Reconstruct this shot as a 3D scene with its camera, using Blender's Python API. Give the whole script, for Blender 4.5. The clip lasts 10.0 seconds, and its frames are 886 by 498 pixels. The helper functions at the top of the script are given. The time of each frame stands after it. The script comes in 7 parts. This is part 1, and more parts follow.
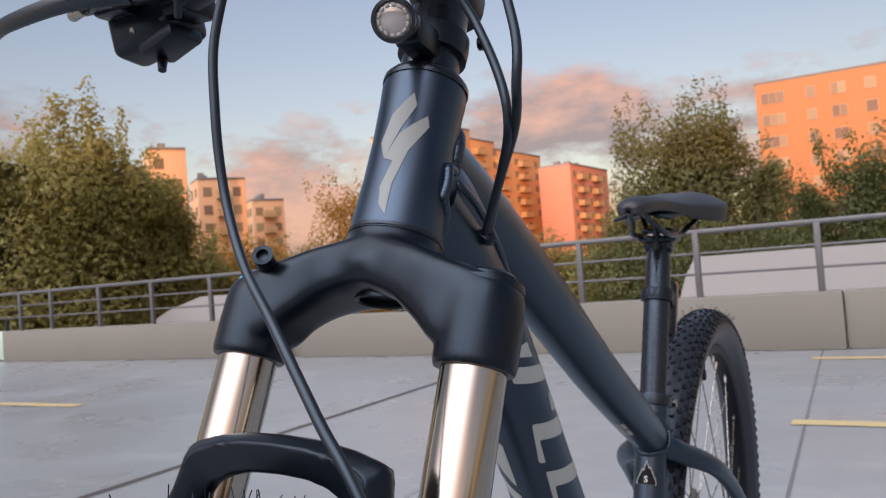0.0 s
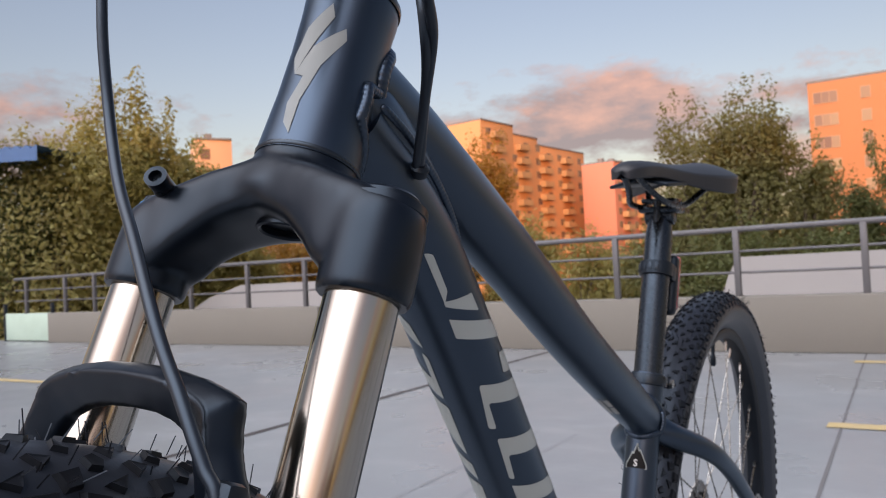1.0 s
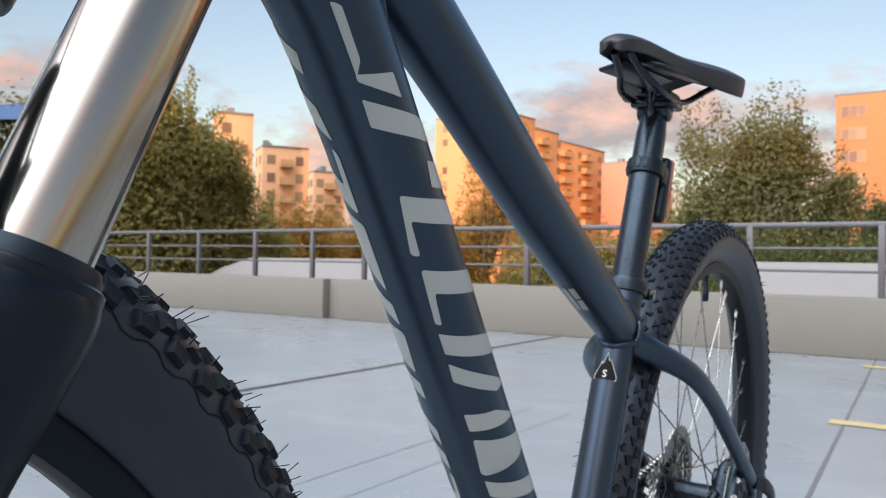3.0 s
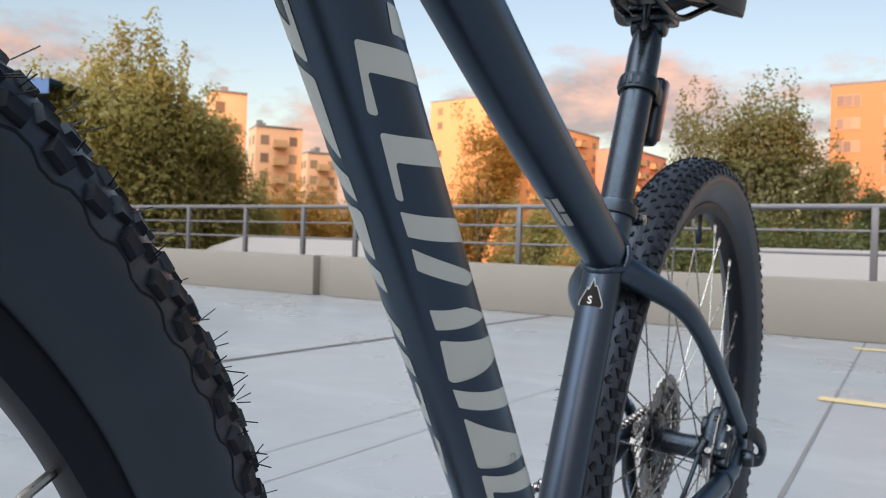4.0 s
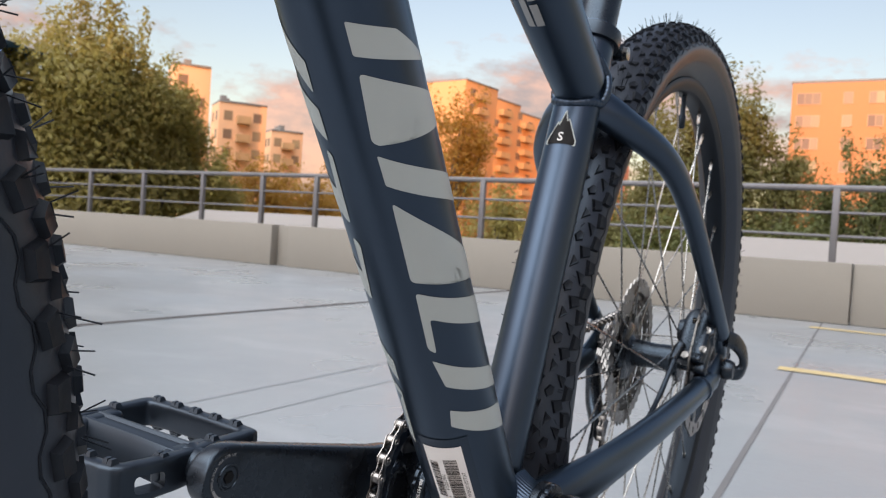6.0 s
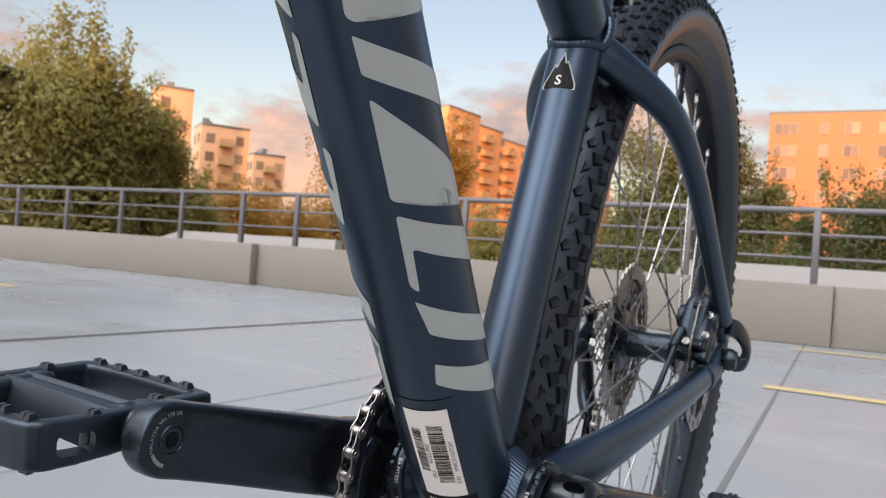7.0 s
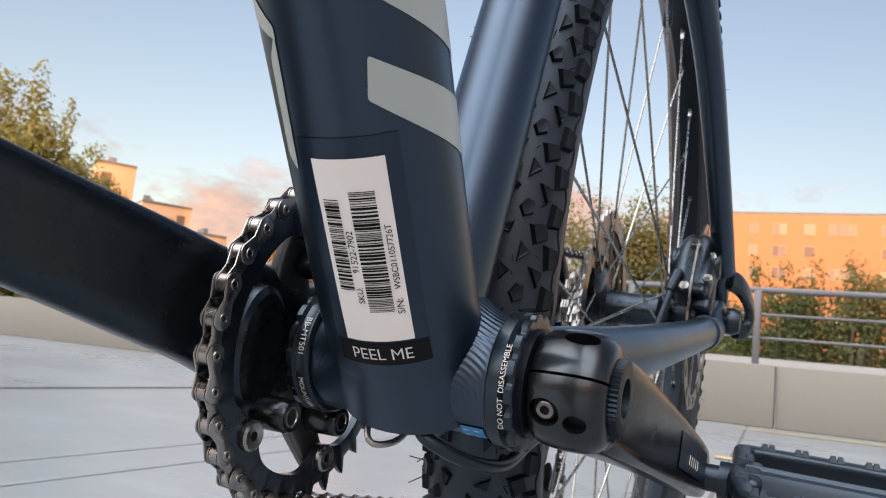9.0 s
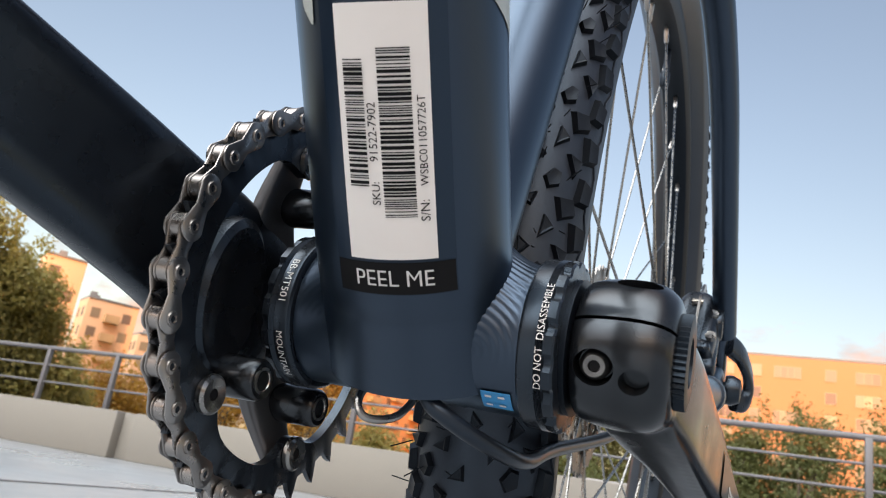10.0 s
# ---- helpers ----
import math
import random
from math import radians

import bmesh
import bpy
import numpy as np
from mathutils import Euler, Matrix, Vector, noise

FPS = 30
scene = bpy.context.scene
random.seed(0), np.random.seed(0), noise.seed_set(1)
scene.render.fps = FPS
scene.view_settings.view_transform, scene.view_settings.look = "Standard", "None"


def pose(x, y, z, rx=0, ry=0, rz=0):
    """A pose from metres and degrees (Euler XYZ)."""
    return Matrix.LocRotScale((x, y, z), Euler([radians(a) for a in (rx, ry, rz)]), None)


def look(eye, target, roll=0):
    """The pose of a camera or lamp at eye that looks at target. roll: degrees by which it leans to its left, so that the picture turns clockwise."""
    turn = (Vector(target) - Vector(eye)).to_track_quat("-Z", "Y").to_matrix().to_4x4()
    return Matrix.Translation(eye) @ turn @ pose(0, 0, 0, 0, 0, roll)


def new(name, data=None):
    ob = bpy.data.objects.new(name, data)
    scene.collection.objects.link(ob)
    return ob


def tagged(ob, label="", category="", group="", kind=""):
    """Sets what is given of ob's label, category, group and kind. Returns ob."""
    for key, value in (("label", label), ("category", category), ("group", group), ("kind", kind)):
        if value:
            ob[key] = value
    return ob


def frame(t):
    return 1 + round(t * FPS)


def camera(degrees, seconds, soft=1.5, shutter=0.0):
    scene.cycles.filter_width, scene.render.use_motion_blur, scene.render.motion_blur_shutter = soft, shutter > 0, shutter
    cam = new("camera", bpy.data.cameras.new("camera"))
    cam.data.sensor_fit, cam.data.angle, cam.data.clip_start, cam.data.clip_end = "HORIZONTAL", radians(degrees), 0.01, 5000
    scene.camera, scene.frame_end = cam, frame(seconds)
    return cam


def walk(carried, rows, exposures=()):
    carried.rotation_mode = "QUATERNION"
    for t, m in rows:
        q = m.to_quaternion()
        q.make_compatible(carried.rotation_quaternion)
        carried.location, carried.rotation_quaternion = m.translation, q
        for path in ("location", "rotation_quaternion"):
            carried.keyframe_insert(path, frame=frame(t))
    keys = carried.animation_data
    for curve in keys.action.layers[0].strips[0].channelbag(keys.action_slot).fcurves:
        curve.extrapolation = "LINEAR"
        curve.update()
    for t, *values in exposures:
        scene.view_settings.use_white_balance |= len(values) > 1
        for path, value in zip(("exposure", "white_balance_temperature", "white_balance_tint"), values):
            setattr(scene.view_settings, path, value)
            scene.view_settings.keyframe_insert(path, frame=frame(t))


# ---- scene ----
# A hardtail bicycle on a car park's roof deck at sunset; the camera glides from the fork down to the bottom bracket.
cam = camera(59.59, 10.0, soft=1.0)
cam.data.dof.use_dof = True
cam.data.dof.focus_distance = 0.29
cam.data.dof.aperture_fstop = 34.0
PATH = [
    (0, (0.2960, -0.8210, 0.8231), (-0.2066, 0.0429, 0.8556), -4.34),
    (0.5, (0.3170, -0.7881, 0.8090), (-0.2157, 0.0576, 0.8411), -4.06),
    (1, (0.3251, -0.7493, 0.7869), (-0.2225, 0.0869, 0.8165), -2.91),
    (1.5, (0.3269, -0.7163, 0.7608), (-0.2283, 0.1150, 0.7883), -1.53),
    (2, (0.3271, -0.6957, 0.7356), (-0.2337, 0.1318, 0.7621), -0.38),
    (2.5, (0.3245, -0.6742, 0.7074), (-0.2389, 0.1517, 0.7305), 0.46),
    (4, (0.3042, -0.5946, 0.6164), (-0.2509, 0.2372, 0.6121), 1.92),
    (4.5, (0.2936, -0.5706, 0.5884), (-0.2534, 0.2664, 0.5750), 2.60),
    (5, (0.2826, -0.5423, 0.5578), (-0.2536, 0.3014, 0.5335), 3.12),
    (5.5, (0.2696, -0.5069, 0.5232), (-0.2555, 0.3436, 0.4935), 3.42),
    (7, (0.2258, -0.4254, 0.4474), (-0.2697, 0.4432, 0.4596), 4.22),
    (7.5, (0.2131, -0.3940, 0.4126), (-0.2781, 0.4768, 0.4339), 4.29),
    (8, (0.1959, -0.3574, 0.3771), (-0.2872, 0.5175, 0.4104), 4.47),
    (8.5, (0.1774, -0.3166, 0.3500), (-0.2847, 0.5675, 0.4185), 4.84),
    (9, (0.1555, -0.2758, 0.3162), (-0.2786, 0.6155, 0.4473), 5.71),
    (9.5, (0.1332, -0.2435, 0.2834), (-0.2749, 0.6462, 0.4879), 7.18),
    (10, (0.1157, -0.2242, 0.2639), (-0.2698, 0.6530, 0.5500), 9.06),
]
walk(cam, [(t, look(eye, target, roll)) for t, eye, target, roll in PATH],
     [(0, 0.12, 7750, 21), (1.5, 0.16, 7700, 21), (2.4, 0.42, 7200, 12), (4, 0.52, 7600, 13), (8, 0.48, 7900, 17), (9, 0.58, 7900, 15), (10, 0.78, 8000, 13)])

# ---- world: clear evening sky with pink cloud banks, low sun behind the camera ----
SUN_AZ = math.atan2(0.35, -0.93)      # compass angle of the sun from +y towards +x
SUN_EL = radians(5.5)
world = bpy.data.worlds.new("evening_sky")
scene.world = world
world.use_nodes = True
wt = world.node_tree
wt.nodes.clear()
w_out = wt.nodes.new("ShaderNodeOutputWorld")
w_bg = wt.nodes.new("ShaderNodeBackground")
w_sky = wt.nodes.new("ShaderNodeTexSky")
w_sky.sky_type = "NISHITA"
w_sky.sun_disc = False
w_sky.sun_elevation = SUN_EL
w_sky.sun_rotation = SUN_AZ
w_sky.dust_density = 1.6
w_sky.ozone_density = 1.8
w_bg.inputs["Strength"].default_value = 0.27


def world_node(kind, **values):
    n = wt.nodes.new(kind)
    for key, value in values.items():
        n.inputs[key].default_value = value
    return n


# cloud banks low over the horizon: two octaves of stretched noise, thinning out upwards
w_tc = wt.nodes.new("ShaderNodeTexCoord")
w_map = wt.nodes.new("ShaderNodeMapping")
w_map.inputs["Scale"].default_value = (1.0, 1.0, 2.4)
w_map.inputs["Location"].default_value = (0.35, 0.1, 0.0)
wt.links.new(w_tc.outputs["Generated"], w_map.inputs["Vector"])
w_n1 = world_node("ShaderNodeTexNoise", Scale=3.2, Detail=8.0, Roughness=0.62)
wt.links.new(w_map.outputs[0], w_n1.inputs["Vector"])
w_sep = wt.nodes.new("ShaderNodeSeparateXYZ")
wt.links.new(w_tc.outputs["Generated"], w_sep.inputs[0])
w_band = wt.nodes.new("ShaderNodeValToRGB")
w_band.color_ramp.elements[0].position = 0.0
w_band.color_ramp.elements[0].color = (0.75, 0.75, 0.75, 1)
w_band.color_ramp.elements[1].position = 0.36
w_band.color_ramp.elements[1].color = (0, 0, 0, 1)
e = w_band.color_ramp.elements.new(0.16)
e.color = (1, 1, 1, 1)
e = w_band.color_ramp.elements.new(0.25)
e.color = (0.72, 0.72, 0.72, 1)
wt.links.new(w_sep.outputs["Z"], w_band.inputs["Fac"])
w_cov = world_node("ShaderNodeMapRange")
w_cov.inputs["From Min"].default_value, w_cov.inputs["From Max"].default_value = 0.42, 0.51
w_mul = wt.nodes.new("ShaderNodeMath")
w_mul.operation = "MULTIPLY"
wt.links.new(w_n1.outputs["Fac"], w_mul.inputs[0])
wt.links.new(w_band.outputs["Color"], w_mul.inputs[1])
wt.links.new(w_mul.outputs[0], w_cov.inputs["Value"])
# tops catch the pink light, undersides stay grey-violet
w_off = wt.nodes.new("ShaderNodeMapping")
w_off.inputs["Location"].default_value = (0.35, 0.1, 0.09)
w_off.inputs["Scale"].default_value = (1.0, 1.0, 2.4)
wt.links.new(w_tc.outputs["Generated"], w_off.inputs["Vector"])
w_n2 = world_node("ShaderNodeTexNoise", Scale=3.2, Detail=8.0, Roughness=0.62)
wt.links.new(w_off.outputs[0], w_n2.inputs["Vector"])
w_sub = wt.nodes.new("ShaderNodeMath")
w_sub.operation = "SUBTRACT"
wt.links.new(w_n1.outputs["Fac"], w_sub.inputs[0])
wt.links.new(w_n2.outputs["Fac"], w_sub.inputs[1])
w_lit = world_node("ShaderNodeMapRange")
w_lit.inputs["From Min"].default_value, w_lit.inputs["From Max"].default_value = -0.05, 0.12
wt.links.new(w_sub.outputs[0], w_lit.inputs["Value"])
w_ccol = wt.nodes.new("ShaderNodeMix")
w_ccol.data_type = "RGBA"
w_ccol.inputs[6].default_value = (1.12, 0.96, 1.06, 1)
w_ccol.inputs[7].default_value = (2.60, 1.58, 1.30, 1)
wt.links.new(w_lit.outputs[0], w_ccol.inputs[0])
# added veil, unseen overhead and behind the camera, brighter than banks near the horizon
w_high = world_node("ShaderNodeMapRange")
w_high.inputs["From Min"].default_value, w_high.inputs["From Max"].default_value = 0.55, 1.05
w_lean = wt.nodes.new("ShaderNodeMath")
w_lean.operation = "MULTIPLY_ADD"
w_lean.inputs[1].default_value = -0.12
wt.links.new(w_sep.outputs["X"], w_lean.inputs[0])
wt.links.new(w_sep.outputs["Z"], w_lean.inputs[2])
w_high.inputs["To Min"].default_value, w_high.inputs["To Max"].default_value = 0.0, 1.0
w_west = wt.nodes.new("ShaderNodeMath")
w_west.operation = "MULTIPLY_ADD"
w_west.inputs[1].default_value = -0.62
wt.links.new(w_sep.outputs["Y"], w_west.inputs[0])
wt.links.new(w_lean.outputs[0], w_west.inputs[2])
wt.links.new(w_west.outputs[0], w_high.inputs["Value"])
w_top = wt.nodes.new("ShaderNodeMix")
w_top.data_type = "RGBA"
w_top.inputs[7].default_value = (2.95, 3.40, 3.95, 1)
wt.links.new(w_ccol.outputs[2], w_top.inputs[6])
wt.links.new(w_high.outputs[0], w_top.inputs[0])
w_mix = wt.nodes.new("ShaderNodeMix")
w_mix.data_type = "RGBA"
w_amt = wt.nodes.new("ShaderNodeMath")
w_amt.operation = "MULTIPLY"
w_amt.inputs[1].default_value = 0.85
wt.links.new(w_cov.outputs[0], w_amt.inputs[0])
# mixes in the added veil, which lifts the light on deck and bike
w_fill_veil = wt.nodes.new("ShaderNodeMath")
w_fill_veil.operation = "MULTIPLY"
w_fill_veil.inputs[1].default_value = 0.85
wt.links.new(w_high.outputs[0], w_fill_veil.inputs[0])
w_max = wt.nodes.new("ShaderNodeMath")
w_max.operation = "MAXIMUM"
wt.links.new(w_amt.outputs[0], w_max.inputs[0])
wt.links.new(w_fill_veil.outputs[0], w_max.inputs[1])
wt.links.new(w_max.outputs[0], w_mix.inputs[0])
w_hue = wt.nodes.new("ShaderNodeMix")
w_hue.data_type = "RGBA"
w_hue.blend_type = "MULTIPLY"
w_hue.inputs[0].default_value = 1.0
w_hue.inputs[7].default_value = (1.07, 0.92, 0.95, 1)
wt.links.new(w_sky.outputs[0], w_hue.inputs[6])
wt.links.new(w_hue.outputs[2], w_mix.inputs[6])
# added glow lobe, unseen behind the camera, to brighten the seat tube and fork
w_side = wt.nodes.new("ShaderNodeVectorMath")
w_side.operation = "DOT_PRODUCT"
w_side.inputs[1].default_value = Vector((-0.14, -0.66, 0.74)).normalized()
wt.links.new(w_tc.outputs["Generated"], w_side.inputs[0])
w_fill_glow = world_node("ShaderNodeMapRange")
w_fill_glow.interpolation_type = "SMOOTHSTEP"
w_fill_glow.inputs["From Min"].default_value, w_fill_glow.inputs["From Max"].default_value = 0.45, 1.0
w_fill_glow.inputs["To Min"].default_value, w_fill_glow.inputs["To Max"].default_value = 1.0, 6.0
wt.links.new(w_side.outputs["Value"], w_fill_glow.inputs["Value"])
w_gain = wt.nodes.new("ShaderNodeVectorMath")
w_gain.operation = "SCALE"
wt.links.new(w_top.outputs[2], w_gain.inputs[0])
wt.links.new(w_fill_glow.outputs[0], w_gain.inputs["Scale"])
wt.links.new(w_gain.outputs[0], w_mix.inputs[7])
wt.links.new(w_mix.outputs[2], w_bg.inputs["Color"])
wt.links.new(w_bg.outputs[0], w_out.inputs["Surface"])

sun = new("sun", bpy.data.lights.new("sun", "SUN"))
sun.data.energy = 2.0
sun.data.angle = radians(0.5)
sun.data.color = (1.0, 0.50, 0.22)
to_sun = Vector((math.sin(SUN_AZ) * math.cos(SUN_EL), math.cos(SUN_AZ) * math.cos(SUN_EL), math.sin(SUN_EL)))
sun.matrix_world = look(to_sun * 50, (0, 0, 0))

# ---- materials ----
def material(name, color, rough=0.5, metal=0.0, vary=0.0, scale=8.0, bump=0.0, bump_scale=60.0, spec=0.5, coat=0.0,
             rough_vary=0.0, tint=None, dark=None, fine=0.0, random_tint=0.0, island=False, object_space=True):
    """Principled surface; vary blends towards `dark` in large patches, fine adds small grain, bump is fine relief."""
    m = bpy.data.materials.new(name)
    m.use_nodes = True
    nt = m.node_tree
    p = nt.nodes["Principled BSDF"]
    p.inputs["Base Color"].default_value = (*color, 1)
    p.inputs["Roughness"].default_value = rough
    p.inputs["Metallic"].default_value = metal
    p.inputs["Specular IOR Level"].default_value = spec
    p.inputs["Coat Weight"].default_value = coat
    p.inputs["Specular Tint"].default_value = (*(tint or (1, 1, 1)), 1)
    p.inputs["Coat Roughness"].default_value = max(0.15, rough)
    tc = nt.nodes.new("ShaderNodeTexCoord")
    vec = tc.outputs["Object"]

    def noise_at(sc, detail=4.0):
        n = nt.nodes.new("ShaderNodeTexNoise")
        n.inputs["Scale"].default_value = sc
        n.inputs["Detail"].default_value = detail
        nt.links.new(vec, n.inputs["Vector"])
        return n.outputs["Fac"]

    def spread(sock, lo, hi):
        r = nt.nodes.new("ShaderNodeMapRange")
        r.inputs["From Min"].default_value, r.inputs["From Max"].default_value = 0.3, 0.7
        r.inputs["To Min"].default_value, r.inputs["To Max"].default_value = lo, hi
        nt.links.new(sock, r.inputs["Value"])
        return r.outputs[0]

    last = None
    if vary or fine or random_tint:
        rgb = nt.nodes.new("ShaderNodeRGB")
        rgb.outputs[0].default_value = (*color, 1)
        last = rgb.outputs[0]
        for amount, sc in ((vary, scale), (fine, scale * 14)):
            if amount:
                mix = nt.nodes.new("ShaderNodeMix")
                mix.data_type = "RGBA"
                d = dark or tuple(c * 0.55 for c in color)
                mix.inputs[7].default_value = (*d, 1)
                nt.links.new(spread(noise_at(sc), 0.0, amount), mix.inputs[0])
                nt.links.new(last, mix.inputs[6])
                last = mix.outputs[2]
        if random_tint:
            if island:
                g = nt.nodes.new("ShaderNodeNewGeometry")
                rnd = g.outputs["Random Per Island"]
            else:
                g = nt.nodes.new("ShaderNodeObjectInfo")
                rnd = g.outputs["Random"]
            hsv = nt.nodes.new("ShaderNodeHueSaturation")
            r = nt.nodes.new("ShaderNodeMapRange")
            r.inputs["To Min"].default_value, r.inputs["To Max"].default_value = 1 - random_tint, 1 + random_tint
            nt.links.new(rnd, r.inputs["Value"])
            nt.links.new(r.outputs[0], hsv.inputs["Value"])
            h = nt.nodes.new("ShaderNodeMapRange")
            h.inputs["To Min"].default_value, h.inputs["To Max"].default_value = 0.5 - random_tint * 0.05, 0.5 + random_tint * 0.05
            nt.links.new(rnd, h.inputs["Value"])
            nt.links.new(h.outputs[0], hsv.inputs["Hue"])
            nt.links.new(last, hsv.inputs["Color"])
            last = hsv.outputs[0]
        nt.links.new(last, p.inputs["Base Color"])
    if rough_vary:
        nt.links.new(spread(noise_at(scale * 2.3), rough - rough_vary, rough + rough_vary), p.inputs["Roughness"])
    if bump:
        b = nt.nodes.new("ShaderNodeBump")
        b.inputs["Strength"].default_value = bump
        b.inputs["Distance"].default_value = 0.4 / bump_scale
        nt.links.new(noise_at(bump_scale, 3.0), b.inputs["Height"])
        nt.links.new(b.outputs[0], p.inputs["Normal"])
    return m


COOL = (0.56, 0.77, 1.0)
M_FRAME = material("satin_slate_blue_paint", (0.025, 0.046, 0.076), 0.35, 0.90, tint=(0.72, 0.88, 1.0), coat=0.5, vary=0.15, scale=9, bump=0.02, bump_scale=900, rough_vary=0.04)
M_FORK = material("satin_black_paint", (0.0022, 0.0036, 0.0065), 0.33, 0.0, spec=0.38, tint=COOL, vary=0.2, scale=20, bump=0.02, bump_scale=700, rough_vary=0.05)
M_CHROME = material("polished_chrome", (0.385, 0.362, 0.328), 0.15, 1.0, rough_vary=0.03, scale=30)
M_STEEL = material("bare_steel", (0.36, 0.355, 0.345), 0.28, 1.0, vary=0.3, scale=60, rough_vary=0.08)
M_COG = material("dull_steel_plate", (0.22, 0.215, 0.21), 0.32, 1.0, vary=0.3, scale=60, rough_vary=0.08)
M_CHAIN = material("dull_chain_steel", (0.36, 0.342, 0.330), 0.32, 1.0, vary=0.4, scale=120, random_tint=0.12, rough_vary=0.08)
M_ANOD = material("black_anodised_alloy", (0.006, 0.0072, 0.0092), 0.28, 0.0, spec=0.6, tint=COOL, vary=0.2, scale=40, rough_vary=0.06)
M_CRANK = material("gloss_black_crank", (0.0050, 0.0056, 0.0066), 0.23, 0.0, spec=0.62, tint=(0.76, 0.88, 1.0), vary=0.2, scale=30, rough_vary=0.05)
M_RUBBER = material("black_tyre_rubber", (0.018, 0.0205, 0.027), 0.38, 0.0, spec=0.55, tint=COOL, vary=0.4, scale=40, bump=0.10, bump_scale=500, dark=(0.009, 0.0105, 0.0135))
M_KNOB = material("tread_rubber", (0.009, 0.0100, 0.0125), 0.42, 0.0, spec=0.24, tint=COOL, vary=0.4, scale=90, bump=0.1, bump_scale=700)
M_RIM = material("matt_black_rim", (0.005, 0.006, 0.008), 0.45, 0.0, spec=0.25, tint=COOL, vary=0.2, scale=40)
M_PLASTIC = material("black_plastic", (0.0045, 0.0062, 0.0090), 0.40, 0.0, spec=0.4, tint=COOL, vary=0.2, scale=50, bump=0.05, bump_scale=600)
M_PEDAL = material("grey_black_nylon", (0.0075, 0.0098, 0.0138), 0.36, 0.0, spec=0.6, tint=COOL, vary=0.25, scale=50, bump=0.05, bump_scale=500)
M_HOSE = material("black_hose_jacket", (0.010, 0.013, 0.018), 0.34, tint=COOL)
M_SADDLE = material("dark_saddle_cover", (0.013, 0.016, 0.022), 0.50, 0.0, vary=0.2, scale=30, bump=0.08, bump_scale=900)
M_DECAL = material("pale_grey_decal", (0.36, 0.405, 0.40), 0.42, vary=0.08, scale=30)
M_BADGE = material("matt_grey_badge", (0.23, 0.255, 0.26), 0.6, spec=0.2, vary=0.12, scale=60)
M_LABEL = material("white_label_paper", (0.74, 0.72, 0.70), 0.5, vary=0.05, scale=60)
M_INK = material("black_ink", (0.005, 0.0052, 0.006), 0.5, spec=0.15)
M_SPIDER = material("satin_grey_forging", (0.115, 0.117, 0.124), 0.36, 0.75, vary=0.3, scale=50, rough_vary=0.06)
M_WHITE = material("white_print", (0.60, 0.60, 0.60), 0.5)
M_FILM = material("dark_label_film", (0.006, 0.0135, 0.026), 0.28, tint=COOL, coat=0.15)
M_BLUE = material("blue_label", (0.02, 0.26, 0.55), 0.4)
M_RED = material("red_lens_plastic", (0.30, 0.012, 0.012), 0.2, coat=0.6)
M_LENS = material("clear_lens", (0.30, 0.30, 0.31), 0.14, 0.35, coat=0.8)
M_DECK = material("painted_roof_deck", (0.205, 0.222, 0.236), 0.32, vary=0.45, scale=0.55, dark=(0.163, 0.177, 0.190), fine=0.2, bump=0.05, bump_scale=45, rough_vary=0.10, spec=0.6)
M_JOINT = material("joint_sealant", (0.050, 0.043, 0.042), 0.7, vary=0.4, scale=5)
M_GROOVE = material("grey_joint_filler", (0.12, 0.12, 0.125), 0.7, vary=0.4, scale=5)


def streaks(m, color, turn, stretch, scale, lo, hi, amount):
    """Long worn streaks across a surface, at that turn and stretch."""
    nt = m.node_tree
    p = nt.nodes["Principled BSDF"]
    tc = nt.nodes.new("ShaderNodeTexCoord")
    mp = nt.nodes.new("ShaderNodeMapping")
    mp.inputs["Rotation"].default_value = (0, 0, radians(turn))
    mp.inputs["Scale"].default_value = (1.0, stretch, 1.0)
    n = nt.nodes.new("ShaderNodeTexNoise")
    n.inputs["Scale"].default_value = scale
    n.inputs["Detail"].default_value = 5.0
    n.inputs["Roughness"].default_value = 0.6
    r = nt.nodes.new("ShaderNodeMapRange")
    r.inputs["From Min"].default_value, r.inputs["From Max"].default_value = lo, hi
    r.inputs["To Max"].default_value = amount
    mix = nt.nodes.new("ShaderNodeMix")
    mix.data_type = "RGBA"
    mix.inputs[7].default_value = (*color, 1)
    nt.links.new(tc.outputs["Object"], mp.inputs["Vector"])
    nt.links.new(mp.outputs[0], n.inputs["Vector"])
    nt.links.new(n.outputs["Fac"], r.inputs["Value"])
    nt.links.new(r.outputs[0], mix.inputs[0])
    nt.links.new(p.inputs["Base Color"].links[0].from_socket, mix.inputs[6])
    nt.links.new(mix.outputs[2], p.inputs["Base Color"])


streaks(M_DECK, (0.165, 0.166, 0.178), 80, 5.0, 0.7, 0.56, 0.72, 0.28)
streaks(M_DECK, (0.19, 0.191, 0.205), 15, 4.0, 0.6, 0.52, 0.72, 0.45)
streaks(M_DECK, (0.34, 0.352, 0.368), -35, 2.0, 1.4, 0.54, 0.70, 0.3)
M_SCUFF = material("tyre_scuff", (0.18, 0.193, 0.205), 0.40, vary=0.8, scale=2.5, dark=(0.22, 0.237, 0.254), fine=0.2)
M_YELLOW = material("worn_yellow_marking", (0.47, 0.345, 0.135), 0.5, vary=0.6, scale=4, dark=(0.37, 0.315, 0.21), fine=0.3)
M_WALL = material("beige_grey_render", (0.176, 0.167, 0.148), 0.8, vary=0.35, scale=1.2, dark=(0.146, 0.139, 0.125), fine=0.12, bump=0.12, bump_scale=60)
